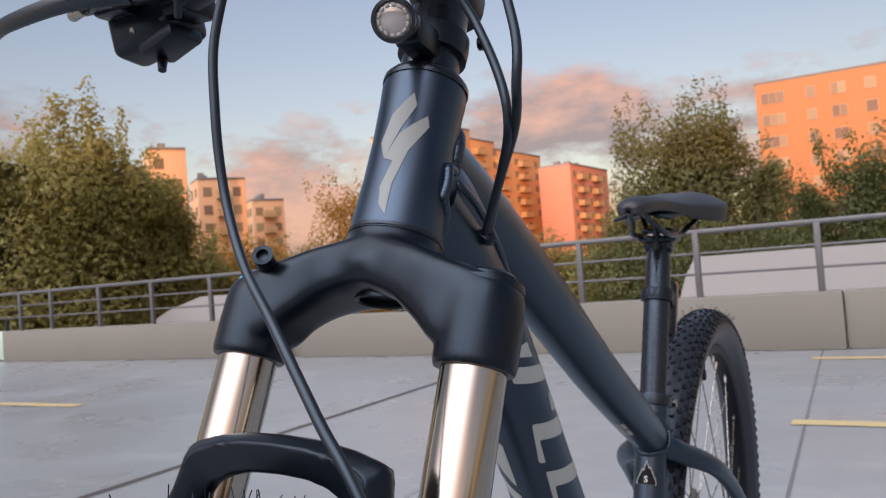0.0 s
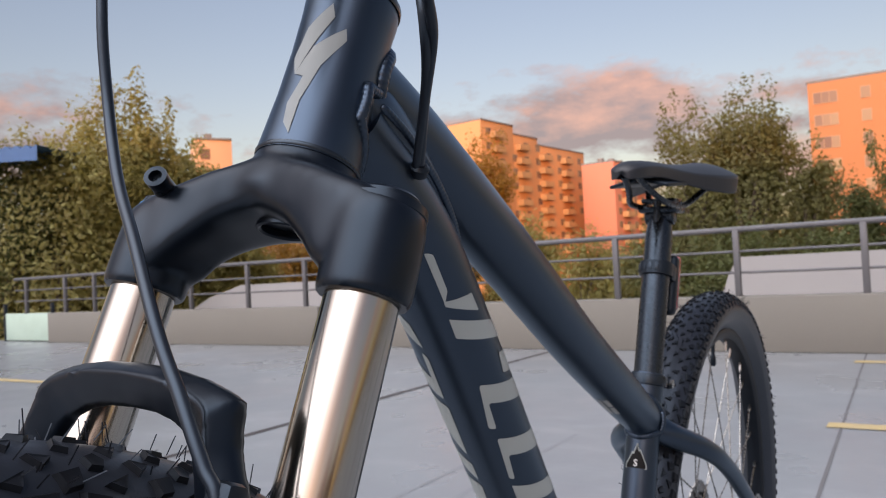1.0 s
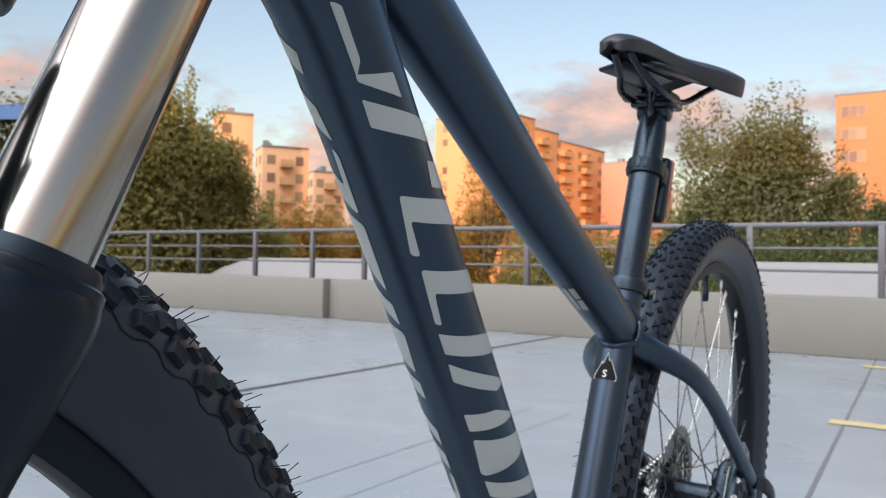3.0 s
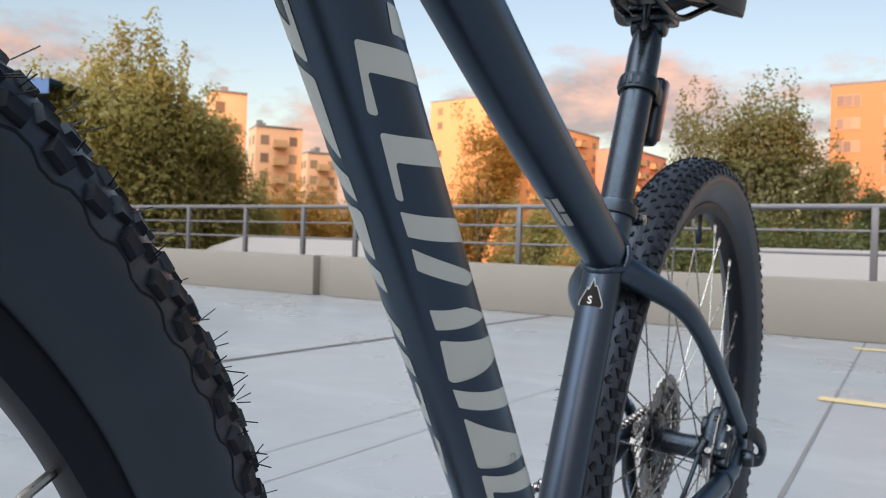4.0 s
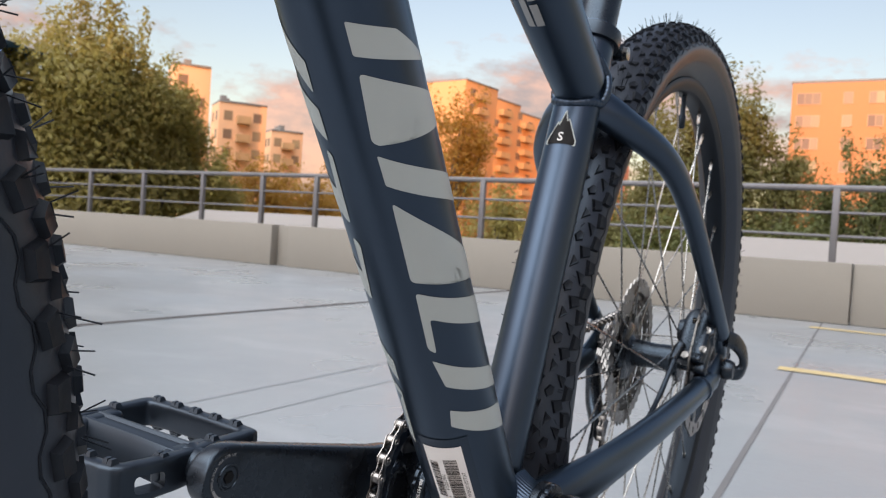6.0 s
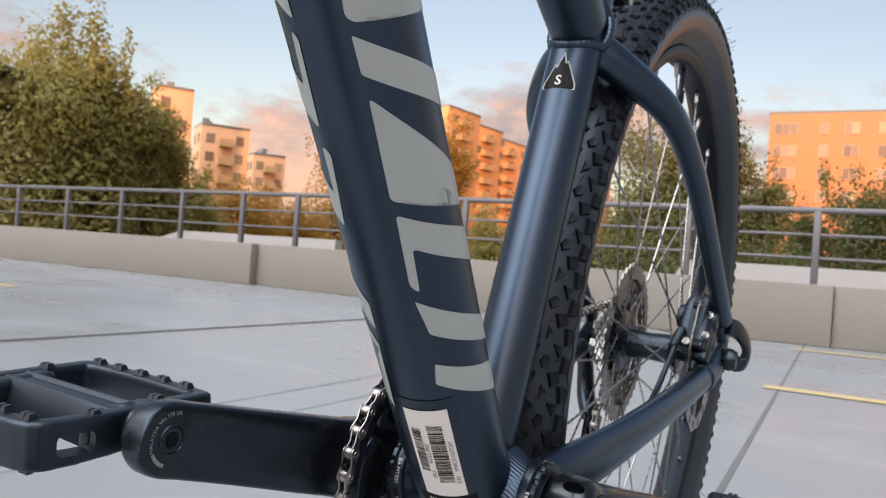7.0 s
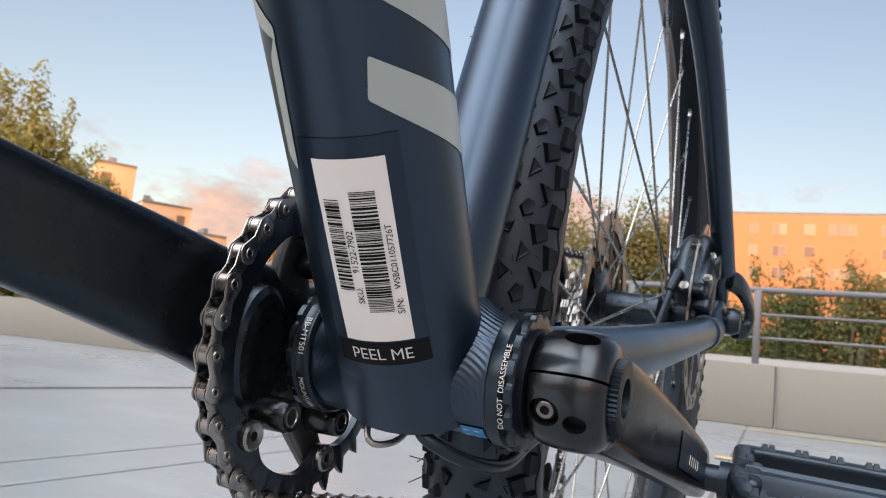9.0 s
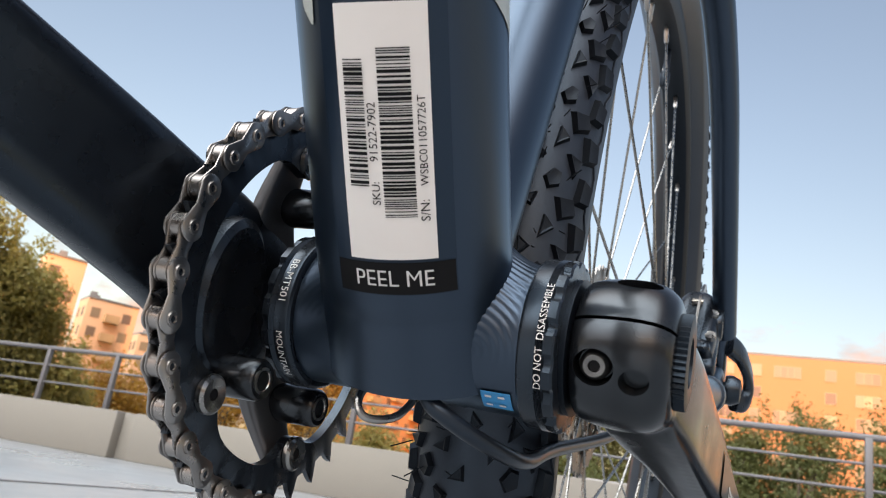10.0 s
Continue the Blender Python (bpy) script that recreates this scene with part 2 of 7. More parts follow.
M_RAIL = material("grey_painted_steel", (0.11, 0.11, 0.118), 0.45, 0.2, vary=0.25, scale=6)
M_PALE = material("pale_concrete_wall", (0.335, 0.331, 0.336), 0.75, vary=0.35, scale=0.6, dark=(0.30, 0.297, 0.302), fine=0.1)
M_LAND = material("rough_grass_land", (0.075, 0.085, 0.04), 0.9, vary=0.6, scale=0.08, dark=(0.10, 0.09, 0.06), fine=0.3)
M_BRICK = material("orange_render_facade", (0.43, 0.168, 0.070), 0.85, vary=0.3, scale=0.15, dark=(0.37, 0.146, 0.060), fine=0.08)
M_ORANGE = material("apricot_render_facade", (0.62, 0.285, 0.125), 0.85, vary=0.3, scale=0.15, dark=(0.54, 0.25, 0.11), fine=0.08)
M_CREAM = material("cream_render_facade", (0.66, 0.36, 0.205), 0.85, vary=0.25, scale=0.15, dark=(0.60, 0.34, 0.20), fine=0.08)
M_PINK = material("pink_render_facade", (0.56, 0.205, 0.130), 0.85, vary=0.2, scale=0.15, dark=(0.49, 0.175, 0.110), fine=0.06)
M_ROOF = material("grey_flat_roof", (0.20, 0.19, 0.185), 0.85, vary=0.3, scale=0.3)
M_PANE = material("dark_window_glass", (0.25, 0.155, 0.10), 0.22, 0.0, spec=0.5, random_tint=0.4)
M_SASH = material("pale_window_frame", (0.38, 0.21, 0.12), 0.5)
M_BALCONY = material("balcony_panel", (0.52, 0.30, 0.15), 0.8, vary=0.2, scale=0.5)
M_SHEET = material("blue_roof_sheet", (0.05, 0.14, 0.32), 0.5, vary=0.3, scale=1.5)
M_GLASSGREEN = material("pale_green_panel", (0.42, 0.56, 0.48), 0.4, vary=0.4, scale=2)
M_BARK = material("grey_brown_bark", (0.11, 0.085, 0.06), 0.9, vary=0.5, scale=4, bump=0.4, bump_scale=30)


def leaf_material(name, color, dark):
    m = material(name, color, 0.6, vary=0.7, scale=0.45, dark=dark, random_tint=0.22, island=True)
    m.node_tree.nodes["Principled BSDF"].inputs["Subsurface Weight"].default_value = 0.0
    nt = m.node_tree
    p = nt.nodes["Principled BSDF"]
    out = nt.nodes["Material Output"]
    tr = nt.nodes.new("ShaderNodeBsdfTranslucent")
    tr.inputs["Color"].default_value = (color[0] * 1.3, color[1] * 1.2, color[2], 1)
    mx = nt.nodes.new("ShaderNodeMixShader")
    mx.inputs[0].default_value = 0.5
    nt.links.new(p.outputs[0], mx.inputs[1])
    nt.links.new(tr.outputs[0], mx.inputs[2])
    nt.links.new(mx.outputs[0], out.inputs["Surface"])
    return m


M_LEAF_GREEN = leaf_material("green_autumn_leaves", (0.300, 0.265, 0.090), (0.17, 0.175, 0.065))
M_LEAF_OLIVE = leaf_material("olive_leaves", (0.180, 0.170, 0.060), (0.105, 0.115, 0.045))
M_LEAF_GOLD = leaf_material("turning_leaves", (0.33, 0.185, 0.034), (0.20, 0.14, 0.032))
M_LEAF_DARK = leaf_material("dark_green_leaves", (0.12, 0.14, 0.05), (0.075, 0.095, 0.035))


# ---- geometry helpers ----
V = Vector


def finish(bm, name, mats, sharp=35):
    me = bpy.data.meshes.new(name)
    bm.normal_update()
    bm.to_mesh(me)
    bm.free()
    for m in (mats if isinstance(mats, (list, tuple)) else [mats]):
        me.materials.append(m)
    me.shade_smooth()
    me.set_sharp_from_angle(angle=radians(sharp))
    return me


def part(name, bm, mat, parent=None, label="", sharp=35, at=None):
    """Link one bmesh (or ready mesh) as ONE mesh object under a thing or under a part."""
    me = bm if isinstance(bm, bpy.types.Mesh) else finish(bm, name, mat, sharp)
    ob = new(name, me)
    ob.parent = parent
    if at is not None:
        ob.matrix_local = at
    if label:
        tagged(ob, label)
    return ob


def thing(name, label, category, group="", kind="", at=None):
    ob = new(name)
    ob.empty_display_size = 0.2
    if at is not None:
        ob.matrix_world = at
    return tagged(ob, label, category, group, kind)


def axes_to(d, ref=None):
    """Matrix (3x3) whose z is d and whose x is near ref."""
    z = V(d).normalized()
    r = V(ref) if ref else (V((1, 0, 0)) if abs(z.x) < 0.9 else V((0, 1, 0)))
    x = (r - r.dot(z) * z).normalized()
    y = z.cross(x)
    return Matrix((x, y, z)).transposed()


def frame_at(origin, d, ref=None):
    return Matrix.Translation(origin) @ axes_to(d, ref).to_4x4()


def rings(bm, loops, close=True, cap=True, loop_closed=False):
    """Skin a list of vertex-coordinate rings."""
    made = [[bm.verts.new(c) for c in ring] for ring in loops]
    n = len(made[0])
    pairs = list(zip(made, made[1:])) + ([(made[-1], made[0])] if loop_closed else [])
    for a, b in pairs:
        for i in range(n if close else n - 1):
            j = (i + 1) % n
            bm.faces.new((a[i], a[j], b[j], b[i]))
    if cap and not loop_closed and close:
        bm.faces.new(list(reversed(made[0])))
        bm.faces.new(made[-1])
    return made


def sweep(path, radius, seg=16, ref=None, bm=None, loop_closed=False, power=2.0, cap=True):
    """Tube along path; radius: a number, or one (across, along-ref) pair or number per point."""
    bm = bm or bmesh.new()
    pts = [V(p) for p in path]
    n = len(pts)
    rad = radius if isinstance(radius, (list, tuple)) and len(radius) == n else [radius] * n
    loops = []
    t0 = (pts[1] - (pts[-1] if loop_closed else pts[0])).normalized()
    r = V(ref) if ref else (V((1, 0, 0)) if abs(t0.x) < 0.9 else V((0, 0, 1)))
    for i, p in enumerate(pts):
        if loop_closed:
            t = pts[(i + 1) % n] - pts[i - 1]
        else:
            t = pts[min(i + 1, n - 1)] - pts[max(i - 1, 0)]
        t.normalize()
        u = r - r.dot(t) * t
        if u.length < 1e-4:
            u = t.orthogonal()
        u.normalize()
        w = t.cross(u)
        if not ref:
            r = u
        a, b = rad[i] if isinstance(rad[i], (list, tuple)) else (rad[i], rad[i])
        ring = []
        for k in range(seg):
            c, s = math.cos(2 * math.pi * k / seg), math.sin(2 * math.pi * k / seg)
            if power != 2.0:
                c, s = math.copysign(abs(c) ** (2 / power), c), math.copysign(abs(s) ** (2 / power), s)
            ring.append(p + u * (a * c) + w * (b * s))
        loops.append(ring)
    rings(bm, loops, True, cap, loop_closed)
    return bm


def curve(points, n=8):
    """Catmull-Rom samples; each point may carry extra values after x, y, z, returned as tuples."""
    P = [tuple(map(float, p)) for p in points]
    P = [tuple(2 * a - b for a, b in zip(P[0], P[1]))] + P + [tuple(2 * a - b for a, b in zip(P[-1], P[-2]))]
    out = []
    for i in range(1, len(P) - 2):
        for k in range(n):
            t = k / n
            out.append(tuple(0.5 * (2 * b + (c - a) * t + (2 * a - 5 * b + 4 * c - d) * t * t + (3 * b - a - 3 * c + d) * t ** 3)
                             for a, b, c, d in zip(P[i - 1], P[i], P[i + 1], P[i + 2])))
    out.append(P[-2])
    return out


def pipe(points, n=8, seg=16, ref=None, bm=None, power=2.0):
    """Sweep through points (x, y, z, across[, along])."""
    c = curve(points, n)
    rad = [((q[3], q[4]) if len(q) > 4 else q[3]) for q in c]
    return sweep([q[:3] for q in c], rad, seg, ref, bm, power=power)


def lathe(profile, seg=32, m=None, bm=None, closed=False):
    """Revolve (radius, height) pairs about z, then place by m."""
    bm = bm or bmesh.new()
    m = m or Matrix()
    loops = [[m @ V((r * math.cos(2 * math.pi * k / seg), r * math.sin(2 * math.pi * k / seg), h)) for k in range(seg)] for r, h in profile]
    if closed:
        rings(bm, loops, True, False, True)
    else:
        rings(bm, loops, True, True)
    return bm


def rod(a, b, r, seg=12, bm=None):
    return sweep([a, b], r, seg, bm=bm)


def box(size, m=None, bevel=0.0, bm=None, segs=2):
    """A box of that size about the origin, edges rounded, placed by m."""
    own = bmesh.new()
    bmesh.ops.create_cube(own, size=1.0, matrix=Matrix.Diagonal((*size, 1)))
    if bevel:
        bmesh.ops.bevel(own, geom=own.edges[:], offset=bevel, segments=segs, affect="EDGES", profile=0.5)
    if m is not None:
        own.transform(m)
    if bm is None:
        return own
    tmp = bpy.data.meshes.new("tmp")
    own.to_mesh(tmp)
    own.free()
    bm.from_mesh(tmp)
    bpy.data.meshes.remove(tmp)
    return bm


def remesh(ob, size, smooth=6, factor=0.5):
    md = ob.modifiers.new("remesh", "REMESH")
    md.mode = "VOXEL"
    md.voxel_size = size
    md.use_smooth_shade = True
    if smooth:
        sm = ob.modifiers.new("smooth", "SMOOTH")
        sm.iterations = smooth
        sm.factor = factor
    return ob


def cut(ob, cutters, sharp=35):
    """Cut the given solids out of a part for good."""
    made = []
    for bm in cutters:
        c = new("cutter", finish(bm, "cutter", []))
        c.parent = ob.parent
        c.matrix_basis = ob.matrix_basis
        md = ob.modifiers.new("cut", "BOOLEAN")
        md.operation, md.solver, md.object = "DIFFERENCE", "EXACT", c
        made.append(c)
    bpy.context.view_layer.update()
    me = bpy.data.meshes.new_from_object(ob.evaluated_get(bpy.context.evaluated_depsgraph_get()))
    ob.modifiers.clear()
    ob.data = me
    me.shade_smooth()
    me.set_sharp_from_angle(angle=radians(sharp))
    for c in made:
        old = c.data
        bpy.data.objects.remove(c)
        bpy.data.meshes.remove(old)
    return ob


def text_mesh(body, size, m, thick=0.0, align="LEFT", bold=0.0):
    """Writing as a mesh in the built-in font, its baseline along m's x."""
    cu = bpy.data.curves.new("writing", "FONT")
    cu.body, cu.size, cu.align_x, cu.extrude = body, size, align, thick
    cu.offset = bold
    cu.resolution_u = 3
    ob = bpy.data.objects.new("writing", cu)
    me = bpy.data.meshes.new_from_object(ob)
    bpy.data.objects.remove(ob)
    bpy.data.curves.remove(cu)
    me.transform(m)
    return me

# ---- setting: land, roof deck, parapet, railing ----
def flat(name, x0, x1, y0, y1, z, mat, label, category, cuts=1):
    bm = bmesh.new()
    vs = [bm.verts.new(c) for c in ((x0, y0, z), (x1, y0, z), (x1, y1, z), (x0, y1, z))]
    bm.faces.new(vs)
    ob = part(name, bm, mat)
    return tagged(ob, label, category, kind="structure")


LAND_Z = -6.0
flat("ground", -3000, 3000, -3000, 3000, LAND_Z, M_LAND, "rough grass land below the roof deck, reaching the horizon", "ground")

WALL_Y = 5.95
deck = part("floor", box((90, 66.2, 0.6), Matrix.Translation((-5, WALL_Y + 0.24 - 33.1, -0.3))), M_DECK)
tagged(deck, "pale grey painted concrete roof deck, scuffed and mottled", "floor", kind="structure")


def strip(name, a, b, width, z, mat, label, category):
    """A thin band lying on the deck from a to b."""
    a, b = V((*a, 0)), V((*b, 0))
    d = (b - a).normalized()
    s = V((-d.y, d.x, 0)) * width / 2
    n = max(2, int((b - a).length / 0.25))
    bm = bmesh.new()
    rng = random.Random(name + str(a.x))
    left, right = [], []
    for i in range(n + 1):
        p = a.lerp(b, i / n)
        w1, w2 = 1 + rng.uniform(-.12, .12), 1 + rng.uniform(-.12, .12)
        left.append(bm.verts.new(p + s * w1 + V((0, 0, z))))
        right.append(bm.verts.new(p - s * w2 + V((0, 0, z))))
    for i in range(n):
        bm.faces.new((right[i], right[i + 1], left[i + 1], left[i]))
    ob = part(name, bm, mat)
    return tagged(ob, label, category, kind="structure")


strip("expansion_joint", (-2.58, -6.0), (-2.83, WALL_Y), 0.050, 0.002, M_JOINT, "dark sealed expansion joint across the deck", "joint")
strip("deck_joint", (0.28, -6.0), (-0.256, WALL_Y), 0.013, 0.002, M_GROOVE, "thin grey saw-cut joint in the deck", "joint")
strip("bay_marking", (-0.19, 3.16), (5.2, 3.22), 0.11, 0.004, M_YELLOW, "worn yellow painted parking bay line", "marking")
strip("bay_marking", (-0.29, 5.45), (5.2, 5.50), 0.11, 0.004, M_YELLOW, "worn yellow painted parking bay line", "marking")
strip("bay_marking", (-10.6, 2.86), (-5.38, 3.02), 0.11, 0.004, M_YELLOW, "worn yellow painted parking bay line", "marking")
for x in (-1.12, -1.32):
    strip("tyre_scuff", (x, -2.0), (x - 0.06, 2.6), 0.022, 0.0012, M_SCUFF, "faint grey tyre scuff on the deck", "scuff")

# parapet in cast lengths, with joints and one shallow pilaster
WALL_TOP = 0.458
for i, (x0, x1, dy) in enumerate(((-11.49, -5.84, 0.0), (-5.60, -0.085, 0.0), (-0.075, 5.8, 0.035), (5.81, 14.0, 0.0), (14.01, 30.0, 0.0))):
    bm = box((x1 - x0, 0.22, WALL_TOP), Matrix.Translation(((x0 + x1) / 2, WALL_Y + 0.11 + dy, WALL_TOP / 2)), 0.012)
    tagged(part("parapet", bm, M_WALL), "low beige-grey rendered parapet wall at the deck's edge", "parapet", kind="structure")
bm = box((0.235, 0.24, WALL_TOP - 0.006), Matrix.Translation((-5.72, WALL_Y + 0.22, WALL_TOP / 2 - 0.003)), 0.012)
tagged(part("parapet_pier", bm, M_WALL), "recessed beige-grey pier between parapet lengths", "pier", kind="structure")

# steel railing on the parapet
railing = thing("railing", "grey painted steel railing with three rails on the parapet", "railing", at=Matrix.Translation((0, WALL_Y + 0.10, 0)))
RAIL_X0, RAIL_X1 = -12.6, 16.0
for z, r in ((1.018, 0.024), (0.832, 0.011), (0.655, 0.011)):
    part("rail", rod((RAIL_X0, 0, z), (RAIL_X1, 0, z), r, 10), M_RAIL, railing)
post_mesh = finish(box((0.05, 0.05, 0.56), Matrix.Translation((0, 0, WALL_TOP + 0.275)), 0.006), "post", M_RAIL)
for px in (-12.25, -11.14, -10.37, -9.27, -8.18, -7.09, -6.11, -5.31, -4.28, -3.25, -2.24, -1.18, -0.23, 0.82, 1.88, 2.95, 4.0, 5.05, 6.1, 7.2, 8.3, 9.4, 10.5, 11.6, 12.7, 13.8, 14.9):
    part("post", post_mesh, None, railing, at=Matrix.Translation((px, 0, 0)))

# pale green screen panel at the parapet's far end
screen = thing("screen_panel", "pale green translucent panel in a black steel frame", "panel", at=Matrix.Translation((-12.2, WALL_Y + 0.1, 0)))
part("panel", box((1.38, 0.03, 0.44), Matrix.Translation((0, 0, 0.24)), 0.004), M_GLASSGREEN, screen)
for px in (-0.72, 0.69):
    part("frame_post", box((0.04, 0.05, 0.62), Matrix.Translation((px, 0, 0.31)), 0.004), M_ANOD, screen)

# pale low walls of the ramp beyond the parapet
def ramp_wall(x0, x1, y, top, slope_run, bottom, label):
    bm = bmesh.new()
    outline = [(x0, bottom), (x1, bottom), (x1, top + 0.02), (x0 + slope_run, top), (x0 + slope_run * 0.55, top - (top - bottom) * 0.16), (x0, top - (top - bottom) * 0.5)]
    a = [bm.verts.new((x, y, z)) for x, z in outline]
    b = [bm.verts.new((x, y + 0.3, z)) for x, z in outline]
    bm.faces.new(a)
    bm.faces.new(list(reversed(b)))
    for i in range(len(a)):
        j = (i + 1) % len(a)
        bm.faces.new((a[j], a[i], b[i], b[j]))
    return tagged(part("ramp_wall", bm, M_PALE), label, "wall", kind="structure")


# ---- buildings and trees ----
WINDOW_MESHES = {}


def window_meshes(w, h):
    """Frame and pane of one window size, made once."""
    if (w, h) not in WINDOW_MESHES:
        n = max(1, round(w / 0.8))
        WINDOW_MESHES[w, h] = (finish(box((w + 0.12, h + 0.12, 0.06), Matrix.Translation((0, 0, 0.01))), "window", M_SASH),
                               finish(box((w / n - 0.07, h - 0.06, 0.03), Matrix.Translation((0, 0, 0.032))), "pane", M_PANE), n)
    return WINDOW_MESHES[w, h]


STOREY = 2.75


def facade_windows(house, h, cols, floors, face_m, rng, skip, drop=lambda x: 0.0):
    """Windows in one face, top floor first; face_m: the face's lower left corner, x along it, y up, z outwards."""
    for f in range(floors):
        for x, w in cols:
            if rng.random() < skip:
                continue
            fm, pm, n = window_meshes(w, 1.35)
            y = h + drop(x) - 1.9 - f * STOREY
            wd = part("window", fm, None, house, at=face_m @ Matrix.Translation((x, y, 0)))
            for k in range(n):
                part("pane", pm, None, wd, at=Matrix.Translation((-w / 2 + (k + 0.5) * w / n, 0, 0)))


def building(label, corner, size, yaw, mat, floors, cols, side_cols, seed=1, balconies=(), skip=0.05, steps=()):
    """Block of flats; corner: its near left foot, size: width, depth, height above the land; steps: lengths of the depth with their roof drops."""
    w, d, h = size
    house = thing("apartment_building", label, "building", group="flats beyond the trees", at=pose(corner[0], corner[1], LAND_Z, 0, 0, yaw))
    rng = random.Random(seed)
    y0 = 0.0
    spans = []
    for length, dz in steps or ((d, 0.0),):
        bm = box((w, length, h + dz), Matrix.Translation((w / 2, y0 + length / 2, (h + dz) / 2)), 0.04)
        part("wall", bm, mat, house)
        part("roof", box((w + 0.25, length - 0.02, 0.3), Matrix.Translation((w / 2, y0 + length / 2, h + dz + 0.152)), 0.03), M_ROOF, house)
        spans.append((y0, y0 + length, dz))
        y0 += length

    def drop(y):
        return next((dz for a, b, dz in spans if a <= y <= b), 0.0)

    for k in range(rng.randint(2, 4)):
        vy = rng.uniform(0.1, 0.5) * d
        part("roof_vent", box((rng.uniform(.7, 1.4), .9, 0.9), Matrix.Translation((rng.uniform(.15, .85) * w, vy, h + drop(vy) + 0.75)), 0.03), M_ROOF, house)
    front = Matrix(((1, 0, 0, 0), (0, 0, -1, 0), (0, 1, 0, 0), (0, 0, 0, 1)))
    right = Matrix(((0, 0, 1, w), (1, 0, 0, 0), (0, 1, 0, 0), (0, 0, 0, 1)))
    facade_windows(house, h, cols, floors, front, rng, skip)
    facade_windows(house, h, side_cols, floors, right, rng, skip, drop)
    if balconies:
        bb = bmesh.new()
        span = 3.4 if d > 15 else 2.0
        box((1.3, span, 0.18), Matrix.Translation((0.65, 0, 0)), bm=bb)
        box((0.1, span, 1.0), Matrix.Translation((1.25, 0, 0.55)), bm=bb)
        for sy in (-span / 2 + 0.05, span / 2 - 0.05):
            box((1.25, 0.1, 1.0), Matrix.Translation((0.62, sy, 0.55)), bm=bb)
        bal = finish(bb, "balcony", M_BALCONY)
        for f in range(floors):
            for by in balconies:
                part("balcony", bal, None, house, at=Matrix.Translation((w + 0.002, by, h + drop(by) - 2.95 - f * STOREY)))
    return house


def tree(name, label, at, height, spread, leaf, seed, leaves=5200, leaf_size=0.16, low=0.18, lobes=26, group="trees behind the parapet"):
    """Tapered trunk with limbs, and a crown of small leaves in uneven clumps with gaps."""
    rng = random.Random(seed)
    t = thing(name, label, "tree", group=group, at=Matrix.Translation(at))
    bm = bmesh.new()
    top = V((rng.uniform(-.05, .05) * height, rng.uniform(-.05, .05) * height, height * 0.78))
    trunk = curve([(0, 0, 0, height * 0.022), (top.x * .3, top.y * .3, height * .3, height * 0.016), (*top, height * 0.005)], 6)
    sweep([q[:3] for q in trunk], [q[3] for q in trunk], 8, bm=bm)
    tips = []
    for i in range(lobes):
        u = i / lobes
        zz = height * (low + (0.93 - low) * ((i * 0.618) % 1.0))
        ang = i * 2.399 + rng.uniform(-.4, .4)
        k = zz / height
        # crown outline: broad in the middle, uneven, tapering to a loose top
        out = spread * (math.sin(min(1.0, (k - low * 0.6) / (1 - low * 0.6)) * math.pi) ** 0.6) * rng.uniform(0.55, 1.0)
        tip = V((math.cos(ang) * out, math.sin(ang) * out, zz))
        base = V((0, 0, 0)).lerp(top, max(0.05, min(0.92, k * 0.85 - 0.08)))
        mid = base.lerp(tip, 0.55) + V((0, 0, -0.03 * height + rng.uniform(0, .03) * height))
        lim = curve([(*base, height * 0.007), (*mid, height * 0.005), (*tip, height * 0.0018)], 4)
        sweep([q[:3] for q in lim], [q[3] for q in lim], 5, bm=bm)
        tips.append((tip, spread * rng.uniform(0.20, 0.40)))
        tips.append((mid.lerp(tip, 0.4), spread * rng.uniform(0.16, 0.30)))
    tips.append((top + V((0, 0, height * .12)), spread * 0.28))
    part("trunk", bm, M_BARK, t)
    nrng = np.random.RandomState(seed)
    tips += [(V((rng.uniform(-.5, .5) * spread, rng.uniform(-.5, .5) * spread, height * rng.uniform(0.90, 1.03))), spread * rng.uniform(0.07, 0.13)) for k in range(14)]
    centres = np.array([tuple(c) for c, r in tips])
    radii = np.array([r for c, r in tips])
    pick = nrng.choice(len(tips), leaves, p=radii ** 2.3 / (radii ** 2.3).sum())
    d = nrng.normal(size=(leaves, 3))
    d /= np.linalg.norm(d, axis=1, keepdims=True)
    p = centres[pick] + d * (radii[pick] * (0.2 + nrng.rand(leaves) ** 0.55))[:, None]
    p[:, 2] += (p[:, 2] - centres[pick][:, 2]) * np.where(radii[pick] < spread * 0.135, 1.6, 0.0)
    # leaves along the inner limbs fill the crown behind its clumps
    n_in = leaves // 4
    zz = height * (low * 0.6 + (0.9 - low * 0.6) * nrng.rand(n_in))
    k = np.clip((zz / height - low * 0.4) / (1 - low * 0.4), 0, 1)
    rad = spread * 0.78 * np.sin(k * math.pi) ** 0.5 * nrng.rand(n_in) ** 0.5
    ang = nrng.rand(n_in) * 2 * math.pi
    p[:n_in] = np.stack([np.cos(ang) * rad, np.sin(ang) * rad, zz], axis=1)
    out = d.copy()
    out[:n_in] = np.stack([np.cos(ang), np.sin(ang), 0 * ang], axis=1)
    keep = p[:, 2] > height * low * 0.35
    p = p[keep]
    n = len(p)
    # leaves face outwards from their clump, so that clumps have a lit and a dark side
    face = out[keep] * 1.1 + nrng.normal(size=(n, 3)) * 0.5 + np.array((0, 0, 0.35))
    u = np.cross(face, nrng.normal(size=(n, 3)))
    u /= np.linalg.norm(u, axis=1, keepdims=True) + 1e-9
    w = np.cross(u, face)
    w /= np.linalg.norm(w, axis=1, keepdims=True) + 1e-9
